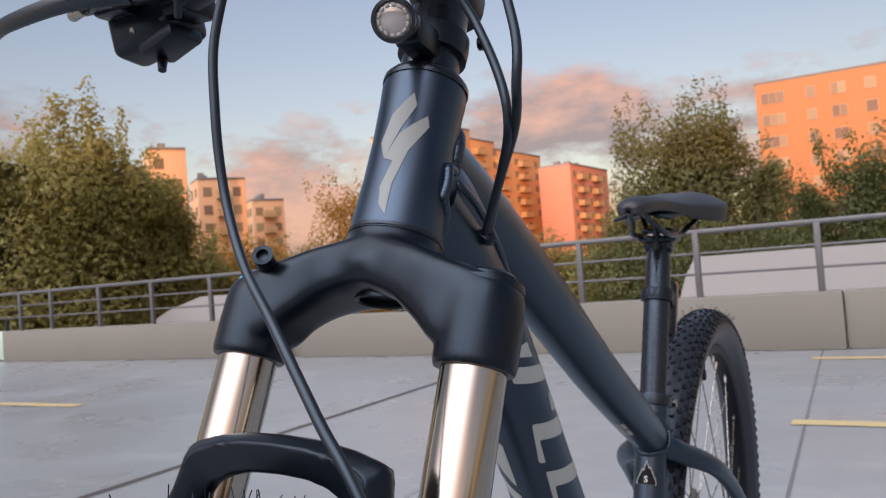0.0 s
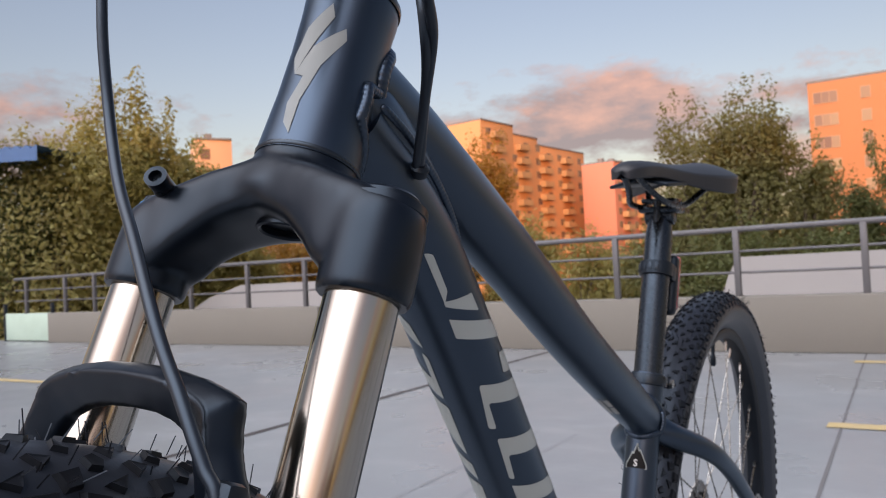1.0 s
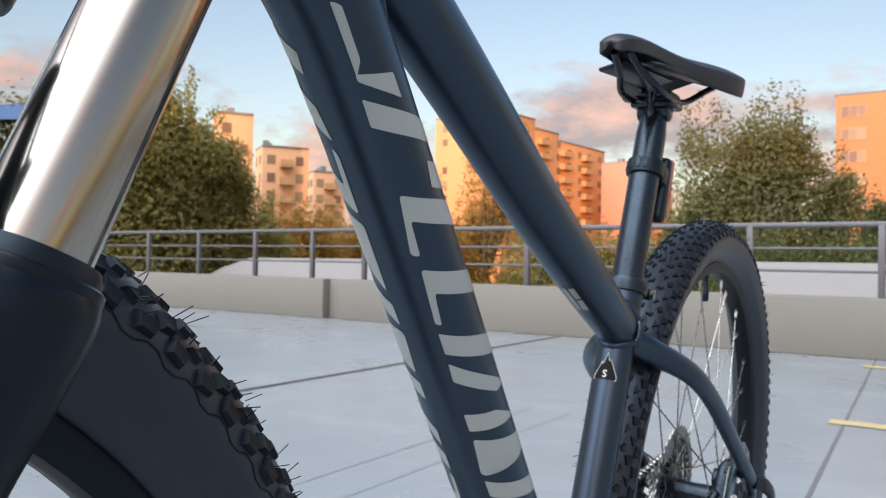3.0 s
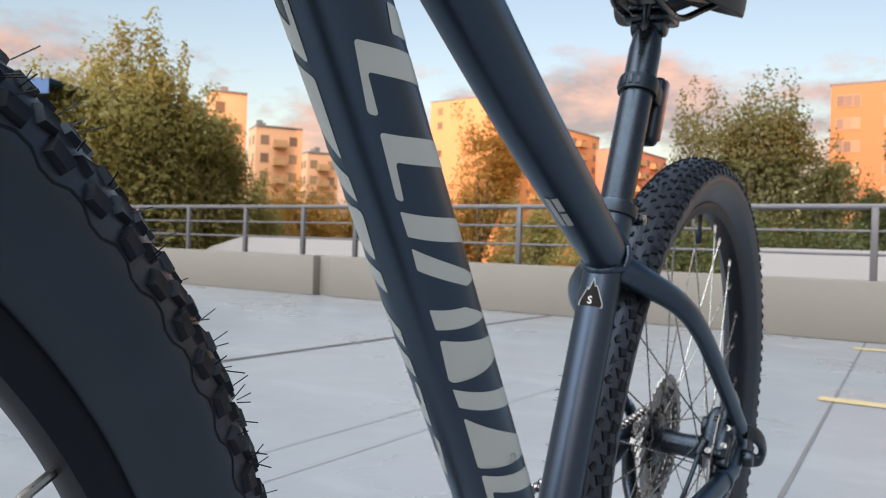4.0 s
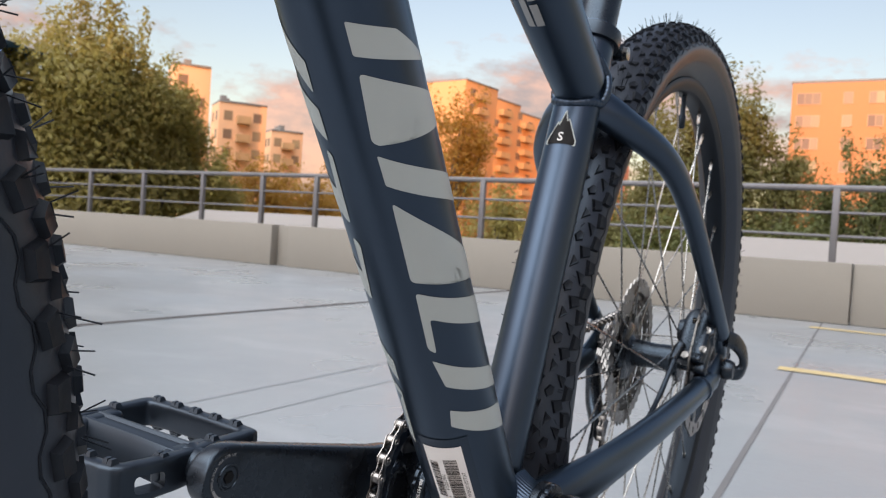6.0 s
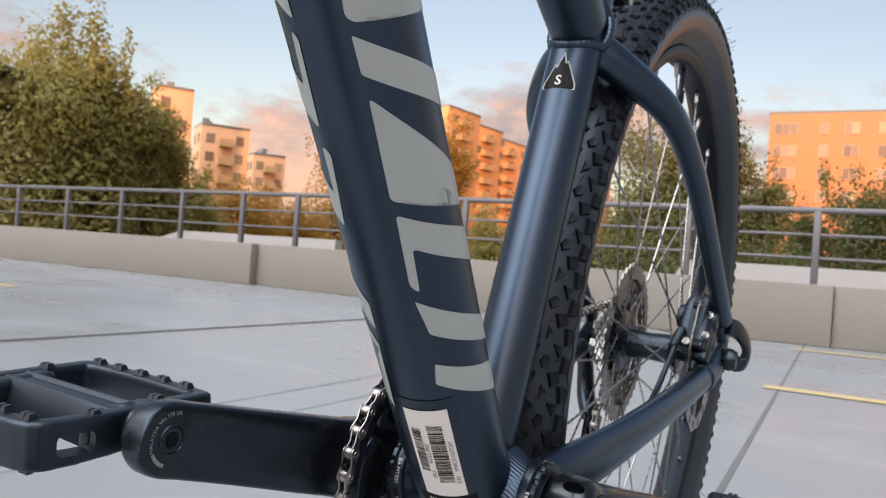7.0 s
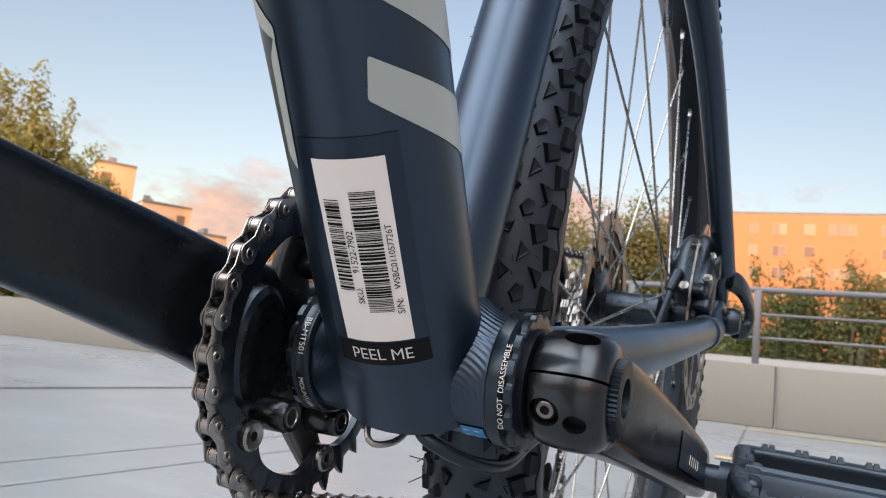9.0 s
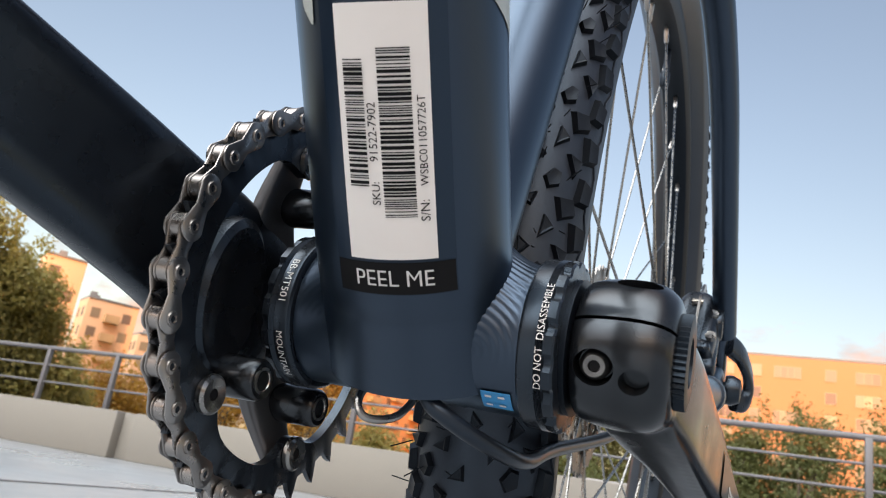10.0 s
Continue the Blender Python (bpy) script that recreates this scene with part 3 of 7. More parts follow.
    size = (leaf_size * (0.6 + 0.8 * nrng.rand(n)))[:, None]
    fold = np.cross(u, w) * size * 0.18
    verts = np.stack([p - u * size, p + w * size * .5 + fold, p + u * size, p - w * size * .5 + fold], axis=1).reshape(-1, 3).tolist()
    faces = np.arange(4 * n).reshape(n, 4).tolist()
    me = bpy.data.meshes.new("crown")
    me.from_pydata(verts, [], faces)
    me.materials.append(leaf)
    part("crown", me, None, t)
    return t


def az(deg, dist):
    """Ground place at that bearing from the origin, towards +x from +y."""
    return dist * math.sin(radians(deg)), dist * math.cos(radians(deg))


ramp_wall(-20.9, -12.06, 15.5, 0.70, 3.2, -1.5, "pale concrete ramp wall with a sloped end")
ramp_wall(-3.72, 15.0, 15.5, 0.785, 0.47, -1.5, "pale concrete ramp wall with a chamfered end")

H0 = -LAND_Z
building("orange rendered block of flats lit by the low sun", (-13.2, 103.2), (36, 16, H0 + 21.5), 1.5, M_BRICK,
         9, ((1.9, 2.6), (6.2, 1.0), (9.2, 1.6), (12.6, 1.2), (16.2, 3.0), (21.0, 1.2), (25.0, 2.6), (30.0, 1.2), (33.6, 2.0)), ((3, 1.6), (8, 1.6), (13, 1.6)), seed=3, skip=0.12)
building("long orange block of flats with stacked balconies", (-87.4, 124.8), (16.2, 39.8, H0 + 28.7), -5, M_ORANGE,
         11, ((2.5, 1.2),), tuple((2.4 + 4.4 * k, 1.6) for k in range(9)), seed=4, skip=0.2, balconies=tuple(4.6 + 8.8 * k for k in range(4)), steps=((11, 0.0), (9, -1.6), (20, -2.9)))
building("salmon pink block of flats with a plain gable", (-63.4, 151.2), (7.2, 21, H0 + 21.6), -3, M_PINK, 9, (), tuple((2.2 + 4.1 * k, 1.6) for k in range(5)), seed=6, balconies=(5, 13))
building("pale pink block of flats in evening sun", (-86.9, 69.8), (5.0, 4.8, H0 + 20.0), -32, M_CREAM, 9, ((2.4, 1.2),), ((1.3, 1.2), (3.5, 1.2)), seed=7)
building("cream block of flats in evening sun", (-94.2, 84.3), (6.0, 7.2, H0 + 17.8), -32, M_CREAM, 8, ((1.6, 1.4), (4.4, 1.4)), ((1.4, 1.2), (5.8, 1.2)), seed=8, balconies=(3.6,))
building("small cream block of flats in evening sun", (-99.0, 100.9), (5.0, 5.6, H0 + 16.0), -32, M_CREAM, 7, ((1.4, 1.4), (3.6, 1.4)), ((1.2, 1.2), (4.4, 1.2)), seed=9, balconies=(2.8,))

for i, (b, dist, h, sp, mat, n, sz, nm) in enumerate((
        (-60.5, 26, 12.3, 3.3, M_LEAF_GREEN, 15000, 0.17, 1), (-56.3, 26.5, 13.3, 2.8, M_LEAF_GREEN, 15000, 0.17, 1),
        (-52.6, 28, 12.0, 2.3, M_LEAF_GREEN, 13000, 0.17, 1), (-49.6, 29, 9.0, 2.2, M_LEAF_GREEN, 11000, 0.17, 1),
        (-65.5, 27, 12.0, 3.4, M_LEAF_DARK, 6000, 0.16, 0),
        (-46.0, 33, 9.4, 2.6, M_LEAF_GOLD, 5000, 0.16, 2), (-42.3, 36, 9.0, 2.7, M_LEAF_GOLD, 5000, 0.16, 2),
        (-38.0, 40, 12.6, 2.7, M_LEAF_GOLD, 5500, 0.17, 2), (-34.8, 38, 8.6, 2.4, M_LEAF_GOLD, 4000, 0.17, 2),
        (-31.0, 40, 14.4, 2.6, M_LEAF_GOLD, 6500, 0.17, 2), (-27.6, 38, 9.4, 2.6, M_LEAF_GREEN, 4500, 0.17, 1),
        (-23.5, 34, 8.4, 2.5, M_LEAF_GREEN, 4500, 0.16, 1), (-20.0, 33, 8.2, 2.3, M_LEAF_GREEN, 4500, 0.16, 1),
        (-14.6, 30, 13.1, 2.6, M_LEAF_OLIVE, 9000, 0.16, 1), (-11.2, 30, 13.4, 2.5, M_LEAF_OLIVE, 8600, 0.16, 1), (-8.3, 31, 11.4, 2.1, M_LEAF_OLIVE, 5600, 0.16, 1),
        (-5.4, 36, 10.6, 2.0, M_LEAF_DARK, 5000, 0.16, 0), (-1.8, 35, 11.5, 2.2, M_LEAF_DARK, 6500, 0.16, 0), (2.2, 35, 12.2, 2.8, M_LEAF_DARK, 6500, 0.16, 0),
        (7.0, 36, 12.0, 3.0, M_LEAF_DARK, 4000, 0.18, 0), (-17.0, 29, 7.6, 2.2, M_LEAF_DARK, 4500, 0.15, 0), (-12.5, 27, 8.2, 2.4, M_LEAF_DARK, 5000, 0.15, 0), (-7.0, 27.5, 8.0, 2.2, M_LEAF_DARK, 5000, 0.15, 0))):
    x, y = az(b, dist)
    lab = ("tall dark green leafy tree beyond the parapet", "broad green tree with leaves turning yellow", "golden autumn tree catching the low sun")[nm]
    tree("tree", lab, (x, y, LAND_Z), h * 0.945, sp, mat, 100 + i, int(n * (3.7 if n > 8000 else 4.2)), sz * 0.50, low=0.16 if b < -40 else 0.22)

# blue sheet canopy beyond the deck
canopy = thing("canopy", "open steel canopy with a blue corrugated sheet roof", "canopy", at=pose(-24.1, 9.5, LAND_Z + 0.5, 0, 0, 30))
bm = bmesh.new()
lo_e, hi_e, rear_e = [], [], []
for i in range(141):
    wave = 0.05 * math.sin(i * 0.05 * 2 * math.pi / 0.3)
    lo_e.append(bm.verts.new((-3.5 + i * 0.05, 0, 10.02)))
    hi_e.append(bm.verts.new((-3.5 + i * 0.05, 0, 10.42 + wave)))
    rear_e.append(bm.verts.new((-3.5 + i * 0.05, 3.6, 10.55 + wave)))
for i in range(140):
    bm.faces.new((lo_e[i], lo_e[i + 1], hi_e[i + 1], hi_e[i]))
    bm.faces.new((hi_e[i], hi_e[i + 1], rear_e[i + 1], rear_e[i]))
part("roof", bm, M_SHEET, canopy)
for px, py in ((-3.3, 0.2), (1.2, 0.2), (-3.3, 3.4), (1.2, 3.4)):
    part("post", box((0.14, 0.14, 10.6), Matrix.Translation((px, py, 4.8)), 0.01), M_RAIL, canopy)

# plain block added out of view behind the camera, its shadow covers the deck
back = new("backdrop_shade_block")
d = to_sun.xy.normalized()
back.matrix_world = Matrix.Translation((d.x * 62, d.y * 62, LAND_Z)) @ Matrix.Rotation(math.atan2(d.y, d.x) + math.pi / 2, 4, "Z")
tagged(back, "plain unseen block added behind the deck to keep the sun off it", "building")
part("wall", box((190, 10, H0 + 12.4), Matrix.Translation((0, 0, (H0 + 12.4) / 2)), 0.1), M_CREAM, back)

# ---- the bicycle: x to its left, y to its rear, z up along its own lean ----
LEAN = Matrix(((0.9983868, -0.0190948, 0.0534713), (0.0190229, 0.9998173, 0.0018533), (-0.0534970, -0.0008331, 0.9985677)))
bike = thing("bicycle", "slate blue hardtail mountain bike with a black suspension fork", "bicycle", at=LEAN.to_4x4())
BB = V((0, 0, 0.311))
REAR = V((0, 0.414, 0.3705))
FRONT = V((0, -0.697, 0.3765))
TYRE_R, TYRE_W = 0.371, 0.0295

# steering axis
RACE = V((0, -0.459, 0.843))
DOWN = V((0, -0.383, -0.924)).normalized()
FORE = V((0, -0.924, 0.383)).normalized()


def fk(x, f, w):
    """Fork coordinates: x, distance ahead of the steering axis, distance down it from the lower race."""
    return V((x, 0, 0)) + RACE + FORE * f + DOWN * w



# -- frame tubes --
head = part("head_tube", lathe([(0.0215, -0.0995), (0.0255, -0.0990), (0.0258, -0.0945), (0.0252, -0.085), (0.0247, -0.06), (0.0252, -0.035), (0.0266, -0.012), (0.0272, -0.003), (0.0272, 0.0), (0.022, 0.0005)],
                                 48, frame_at(RACE, DOWN, (1, 0, 0))), M_FRAME, bike)
DT = [(0, -0.434, 0.868, 0.0255, 0.027), (0, -0.3820, 0.8240, 0.0268, 0.0280), (0, -0.3350, 0.7690, 0.0275, 0.0278), (0, -0.1890, 0.5623, 0.0286, 0.0282), (0, -0.0450, 0.3582, 0.0292, 0.0280), (0, -0.0135, 0.3170, 0.0300, 0.0262), (0, -0.0010, 0.2990, 0.0300, 0.0240)]
down_tube = part("down_tube", pipe(DT, 12, 40, ref=(1, 0, 0)), M_FRAME, bike)
TT = [(0, -0.423, 0.8955, 0.0215, 0.0245), (0, -0.358, 0.8632, 0.022, 0.025), (0, -0.248, 0.8015, 0.0222, 0.0248), (0, -0.112, 0.7205, 0.0222, 0.0238), (0, -0.001, 0.6600, 0.0216, 0.0232), (0, 0.079, 0.6175, 0.020, 0.0215)]
top_tube = part("top_tube", pipe(TT, 10, 32, ref=(1, 0, 0)), M_FRAME, bike)
SEAT_DIR = V((0, 0.2756, 0.9613))
seat_at = lambda s: BB + SEAT_DIR * s
seat_tube = part("seat_tube", sweep([seat_at(0.0), seat_at(0.12), seat_at(0.30), seat_at(0.366)], [0.0185, 0.0182, 0.0180, 0.0178], 32, ref=(1, 0, 0)), M_FRAME, bike)
part("bottom_bracket_shell", lathe([(0.019, -0.0366), (0.0222, -0.0362), (0.0228, -0.03), (0.0228, 0.03), (0.0222, 0.0362), (0.019, 0.0366)], 40, frame_at(BB, (1, 0, 0))), M_FRAME, bike)

for sx in (1, -1):
    part("seat_stay", pipe([(sx * 0.006, 0.093, 0.606, 0.013, 0.017), (sx * 0.027, 0.110, 0.593, 0.0120, 0.0140), (sx * 0.0530, 0.155, 0.571, 0.0102, 0.0118), (sx * 0.0630, 0.214, 0.537, 0.0092, 0.0106),
                            (sx * 0.0690, 0.30, 0.477, 0.0088, 0.0098), (sx * 0.0735, 0.395, 0.411, 0.0088, 0.0098)], 8, 20, ref=(1, 0, 0)), M_FRAME, bike)
    part("chain_stay", pipe([(sx * 0.026, 0.008, 0.312, 0.012, 0.016), (sx * 0.0375, 0.055, 0.316, 0.0125, 0.019), (sx * 0.047, 0.115, 0.323, 0.0105, 0.0175), (sx * 0.056, 0.19, 0.334, 0.0115, 0.0145),
                             (sx * 0.064, 0.29, 0.347, 0.0112, 0.0125), (sx * 0.0695, 0.385, 0.360, 0.0105, 0.0120)], 8, 20, ref=(1, 0, 0)), M_FRAME, bike)
    part("dropout", pipe([(sx * 0.0695, 0.375, 0.359, 0.008, 0.0125), (sx * 0.071, 0.412, 0.368, 0.0055, 0.019), (sx * 0.071, 0.428, 0.385, 0.0055, 0.016), (sx * 0.0705, 0.398, 0.412, 0.006, 0.0085)], 6, 16, ref=(1, 0, 0)), M_FRAME, bike)


def junction(pa, da, ra, pb, db, rb, n=60):
    """Curve where tube a (from pa along da) runs into tube b."""
    da, db = V(da).normalized(), V(db).normalized()
    m = axes_to(da, (1, 0, 0))
    u, v = m.col[0], m.col[1]
    out = []
    rax, ray = ra
    for k in range(n):
        th = 2 * math.pi * k / n
        q = V(pa) + u * (rax * math.cos(th)) + v * (ray * math.sin(th))
        o = q - V(pb)
        a = da - da.dot(db) * db
        c = o - o.dot(db) * db
        A, B2, C = a.dot(a), 2 * a.dot(c), c.dot(c) - rb * rb
        disc = max(0.0, B2 * B2 - 4 * A * C)
        t = (-B2 - math.sqrt(disc)) / (2 * A)
        out.append(q + da * t)
    return out


def weld(points, parent, r=0.0042, step=0.0034):
    """A bead of overlapping ripples along a closed curve."""
    pts = [V(p) for p in points]
    total = sum((pts[i] - pts[i - 1]).length for i in range(len(pts)))
    n = int(total / step) * 4
    dense, rad, acc = [], [], 0.0
    seglen = [(pts[(i + 1) % len(pts)] - pts[i]).length for i in range(len(pts))]
    for k in range(n):
        s = total * k / n
        i, a = 0, s
        while a > seglen[i]:
            a -= seglen[i]
            i += 1
        dense.append(pts[i].lerp(pts[(i + 1) % len(pts)], a / seglen[i]))
        rad.append(r * (0.93 + 0.09 * ((k % 4) / 3.0)))
    return part("weld", sweep(dense, rad, 10, loop_closed=True, cap=False), M_FRAME, parent, sharp=80)


weld(junction(V(TT[1][:3]), V(TT[0][:3]) - V(TT[1][:3]), (0.0220, 0.0250), RACE, DOWN, 0.0250), top_tube, 0.0046)
weld(junction(V(DT[1][:3]), V(DT[0][:3]) - V(DT[1][:3]), (0.0268, 0.028), RACE, DOWN, 0.0250), down_tube, 0.0034, 0.0028)
# the web between the two tubes behind the head, with a bead where they meet
WEB = [(0, -0.434, 0.8810, 0.0228, 0.0250), (0, -0.420, 0.8740, 0.0248, 0.0270), (0, -0.400, 0.8630, 0.0244, 0.0220), (0, -0.370, 0.8425, 0.0214, 0.0150), (0, -0.342, 0.8190, 0.0160, 0.0090), (0, -0.322, 0.7990, 0.0080, 0.0040)]
web = part("tube_web", pipe(WEB, 8, 28, ref=(1, 0, 0)), M_FRAME, top_tube)
side = [(q[3] - 0.0008, q[1], q[2]) for q in curve(WEB, 8)[5:]]
weld([V(p) for p in side] + [V((-x, y, z)) for x, y, z in reversed(side)], top_tube, 0.0030, 0.0030)
weld(junction(V(TT[4][:3]), V(TT[5][:3]) - V(TT[4][:3]), (0.0208, 0.0224), BB, SEAT_DIR, 0.0172), top_tube, 0.0036)
# smooth fillets where the down tube runs into the shell; the weld's ripples show on the left one
def fillet_r(x, a=-60.0, ripple=0.0):
    """Radius of the shell at x from its middle, a degrees up from straight ahead."""
    u = max(0.0, min(1.0, (x - 0.0225) / 0.0138))
    g = max(0.0, min(1.0, (a + 40) / 65.0)) * max(0.0, min(1.0, (150 - a) / 50.0))
    g = g * g * (3 - 2 * g)
    arcs = math.sin(2 * math.pi * math.hypot(x - 0.0230, 0.0235 * radians(a + 22)) / 0.0023)
    return 0.0230 + g * (0.0062 * (1 - u) ** 1.7 + ripple * arcs * (1 - u) ** 0.5)


for sx in (1, -1):
    bm = bmesh.new()
    loops = []
    for k in range(57):
        x = 0.0225 + 0.0140 * k / 56
        loops.append([BB + V((sx * x, -math.cos(radians(a)) * fillet_r(x, a, 0.00030 if sx > 0 else 0.00008), math.sin(radians(a)) * fillet_r(x, a, 0.00030 if sx > 0 else 0.00008)))
                      for a in range(-180, 180)])
    loops.append([BB + V((sx * 0.0366, -math.cos(radians(a)) * 0.019, math.sin(radians(a)) * 0.019)) for a in range(-180, 180)])
    rings(bm, loops)
    bmesh.ops.recalc_face_normals(bm, faces=bm.faces[:])
    part("weld", bm, M_FRAME, down_tube, sharp=80)

# -- wheels --
def wheel(name, centre, label, rotate, crown):
    """Wheel about the x axis: the rim carries tyre, tread, hub, spokes and valve."""
    m = Matrix.Translation(centre) @ Matrix.Rotation(math.pi / 2, 4, "Y")
    rim = part(name, lathe([(0.3140, -0.0135), (0.3140, 0.0135), (0.3115, 0.0145), (0.3060, 0.0140), (0.3005, 0.0105), (0.2985, 0.0055), (0.2985, -0.0055), (0.3005, -0.0105), (0.3060, -0.0140), (0.3115, -0.0145)],
                            144, m, closed=True), M_RIM, bike, label)
    prof = []
    for k in range(25):
        a = math.pi * (-0.16 + 1.32 * k / 24) - 0.0
        prof.append((0.3405 + crown * math.sin(a), TYRE_W * math.cos(a) * (1.0 if math.sin(a) > 0 else 0.94)))
    prof = [(0.3140, 0.0118)] + prof + [(0.3140, -0.0118)]
    part("tyre", lathe(prof, 160, m, closed=True), M_RUBBER, rim, "black knobbly mountain bike tyre")
    # tread blocks, joined: centre arrow blocks, intermediate and shoulder blocks
    bm = bmesh.new()
    rng = random.Random(7)
    n = 116

    def block(th, off, w, l, h, skew, kind):
        """One block on the carcass at angle th, off across the tread as an angle from the crown."""
        ca, sa = math.cos(off), math.sin(off)
        c = V((TYRE_W * sa, 0, 0.3405 + crown * ca))
        nrm = V((sa * crown, 0, ca * TYRE_W)).normalized()
        side = V((nrm.z, 0, -nrm.x))
        fwd = V((0, 1, 0))
        if kind == "tri":
            base = [(-w, -l), (w, -l * 0.4), (w * 0.2, l)]
        elif kind == "arrow":
            base = [(-w, -l * .2), (0, -l), (w, -l * .2), (w * .55, l), (-w * .55, l)]
        else:
            base = [(-w, -l), (w, -l * .75), (w, l * .75), (-w, l)]
        q = Matrix.Rotation(skew, 2)
        lo, hi = [], []
        rot = Matrix.Translation(centre) @ Matrix.Rotation(th, 4, "X")
        for bx, by in base:
            bx, by = q @ V((bx, by))
            lo.append(rot @ (c + side * bx * 1.15 + fwd * by * 1.15 - nrm * 0.0012))
            hi.append(rot @ (c + side * bx * 0.86 + fwd * by * 0.86 + nrm * h * 0.8))
        a = [bm.verts.new(p) for p in lo]
        b = [bm.verts.new(p) for p in hi]
        k = len(a)
        mid = sum((v.co for v in b), V((0, 0, 0))) / k
        sink = (rot.to_3x3() @ nrm) * 0.0003
        c2 = [bm.verts.new(mid + (v.co - mid) * 0.6 - sink) for v in b]
        bm.faces.new(c2)
        for i in range(k):
            bm.faces.new((a[i], a[(i + 1) % k], b[(i + 1) % k], b[i]))
            bm.faces.new((b[i], b[(i + 1) % k], c2[(i + 1) % k], c2[i]))

    for i in range(n):
        th = 2 * math.pi * i / n + rotate
        d = 2 * math.pi / n
        odd = i % 2
        s = 1 if odd else -1
        block(th, 0.07 * s, 0.0031, 0.0040, 0.0024, 0.35 * s, "tri")
        for g in (1, -1):
            block(th + d * 0.50, g * 0.33, 0.0031, 0.0040, 0.0025, g * (0.5 if odd else -0.7), "tri")
            block(th + d * 0.02, g * 0.60, 0.0036, 0.0044, 0.0028, g * (-0.35 + 0.7 * odd), "tri" if odd else "arrow")
            block(th + d * 0.55, g * 0.86, 0.0037, 0.0047, 0.0030, g * (0.9 if odd else 0.3), "tri" if odd else "quad")
            block(th + d * 0.10, g * 1.13, 0.0033, 0.0058, 0.0034, g * (0.12 if odd else -0.12), "quad")
    # zigzag mould line on each flank
    for sg in (1, -1):
        pts = []
        for i in range(360):
            off = sg * (1.33 + (0.05 if (i // 2) % 2 else -0.05))
            rot = Matrix.Translation(centre) @ Matrix.Rotation(2 * math.pi * i / 360, 4, "X")
            pts.append(rot @ V((TYRE_W * math.sin(off), 0, 0.3405 + crown * math.cos(off))))
        sweep(pts, 0.0005, 5, loop_closed=True, cap=False, bm=bm)
    # moulding hairs on the blocks
    for i in range(760):
        th = rng.uniform(0, 2 * math.pi)
        off = rng.choice((-1, 1)) * rng.uniform(0.0, 1.15)
        c = V((TYRE_W * math.sin(off), 0, 0.3405 + crown * math.cos(off)))
        nrm = V((math.sin(off), rng.uniform(-.6, .6), math.cos(off))).normalized()
        rot = Matrix.Translation(centre) @ Matrix.Rotation(th, 4, "X")
        sweep([rot @ (c + nrm * 0.002), rot @ (c + nrm * rng.uniform(0.007, 0.012))], 0.0003, 3, bm=bm)
    tread = part("tread", bm, M_KNOB, rim, sharp=20)
    tagged(tread, kind="stuff")
    # hub and spokes
    hub_half = 0.030
    prof = [(0.006, -0.046), (0.010, -0.046), (0.010, -hub_half - .004), (0.024, -hub_half - .003), (0.024, -hub_half + .002), (0.016, -hub_half + .008), (0.0145, 0.0), (0.016, hub_half - .008), (0.024, hub_half - .002), (0.024, hub_half + .003), (0.010, hub_half + .004), (0.010, 0.046), (0.006, 0.046)]
    part("hub", lathe(prof, 32, m), M_ANOD, rim)
    sp = bmesh.new()
    rod((0, 0, 0), (0, 0, 0.280), 0.0010, 6, bm=sp)
    lathe([(0.0016, 0.276), (0.0021, 0.278), (0.0021, 0.290), (0.0016, 0.292)], 8, bm=sp)
    spoke_mesh = finish(sp, "spoke", M_STEEL)
    for i in range(32):
        a0 = 2 * math.pi * i / 32 + rotate * 0.7 + 0.02
        side = 1 if i % 2 else -1
        lead = 1 if (i // 2) % 2 else -1
        rimp = V((side * 0.002, math.sin(a0) * 0.2995, math.cos(a0) * 0.2995))
        ah = a0 + lead * radians(62)
        hubp = V((side * hub_half, math.sin(ah) * 0.0225, math.cos(ah) * 0.0225))
        d = rimp - hubp
        fm = frame_at(centre + rimp - d.normalized() * 0.292, d)
        part("spoke", spoke_mesh, None, rim, at=fm)
    vb = lathe([(0.0028, 0.0), (0.0028, 0.022), (0.0042, 0.024), (0.0042, 0.036), (0.003, 0.038)], 12)
    va = 0.02
    rot = Matrix.Translation(centre) @ Matrix.Rotation(va, 4, "X")
    part("valve", vb, M_PLASTIC, rim, at=rot @ Matrix.Translation((0, 0, 0.299)) @ Matrix.Rotation(math.pi, 4, "X"))
    return rim


rear_wheel = wheel("rear_wheel", REAR, "rear wheel with a black rim and steel spokes", 0.01, 0.0275)
front_wheel = wheel("front_wheel", FRONT, "front wheel with a black rim", 0.03, 0.0310)

# -- fork --
fork_frame = Matrix.Translation(RACE) @ Matrix((V((1, 0, 0)), FORE, DOWN)).transposed().to_4x4()
LEG_X, LEG_F, CROWN_W, SEAL_W = 0.0702, 0.018, 0.0736, 0.1816


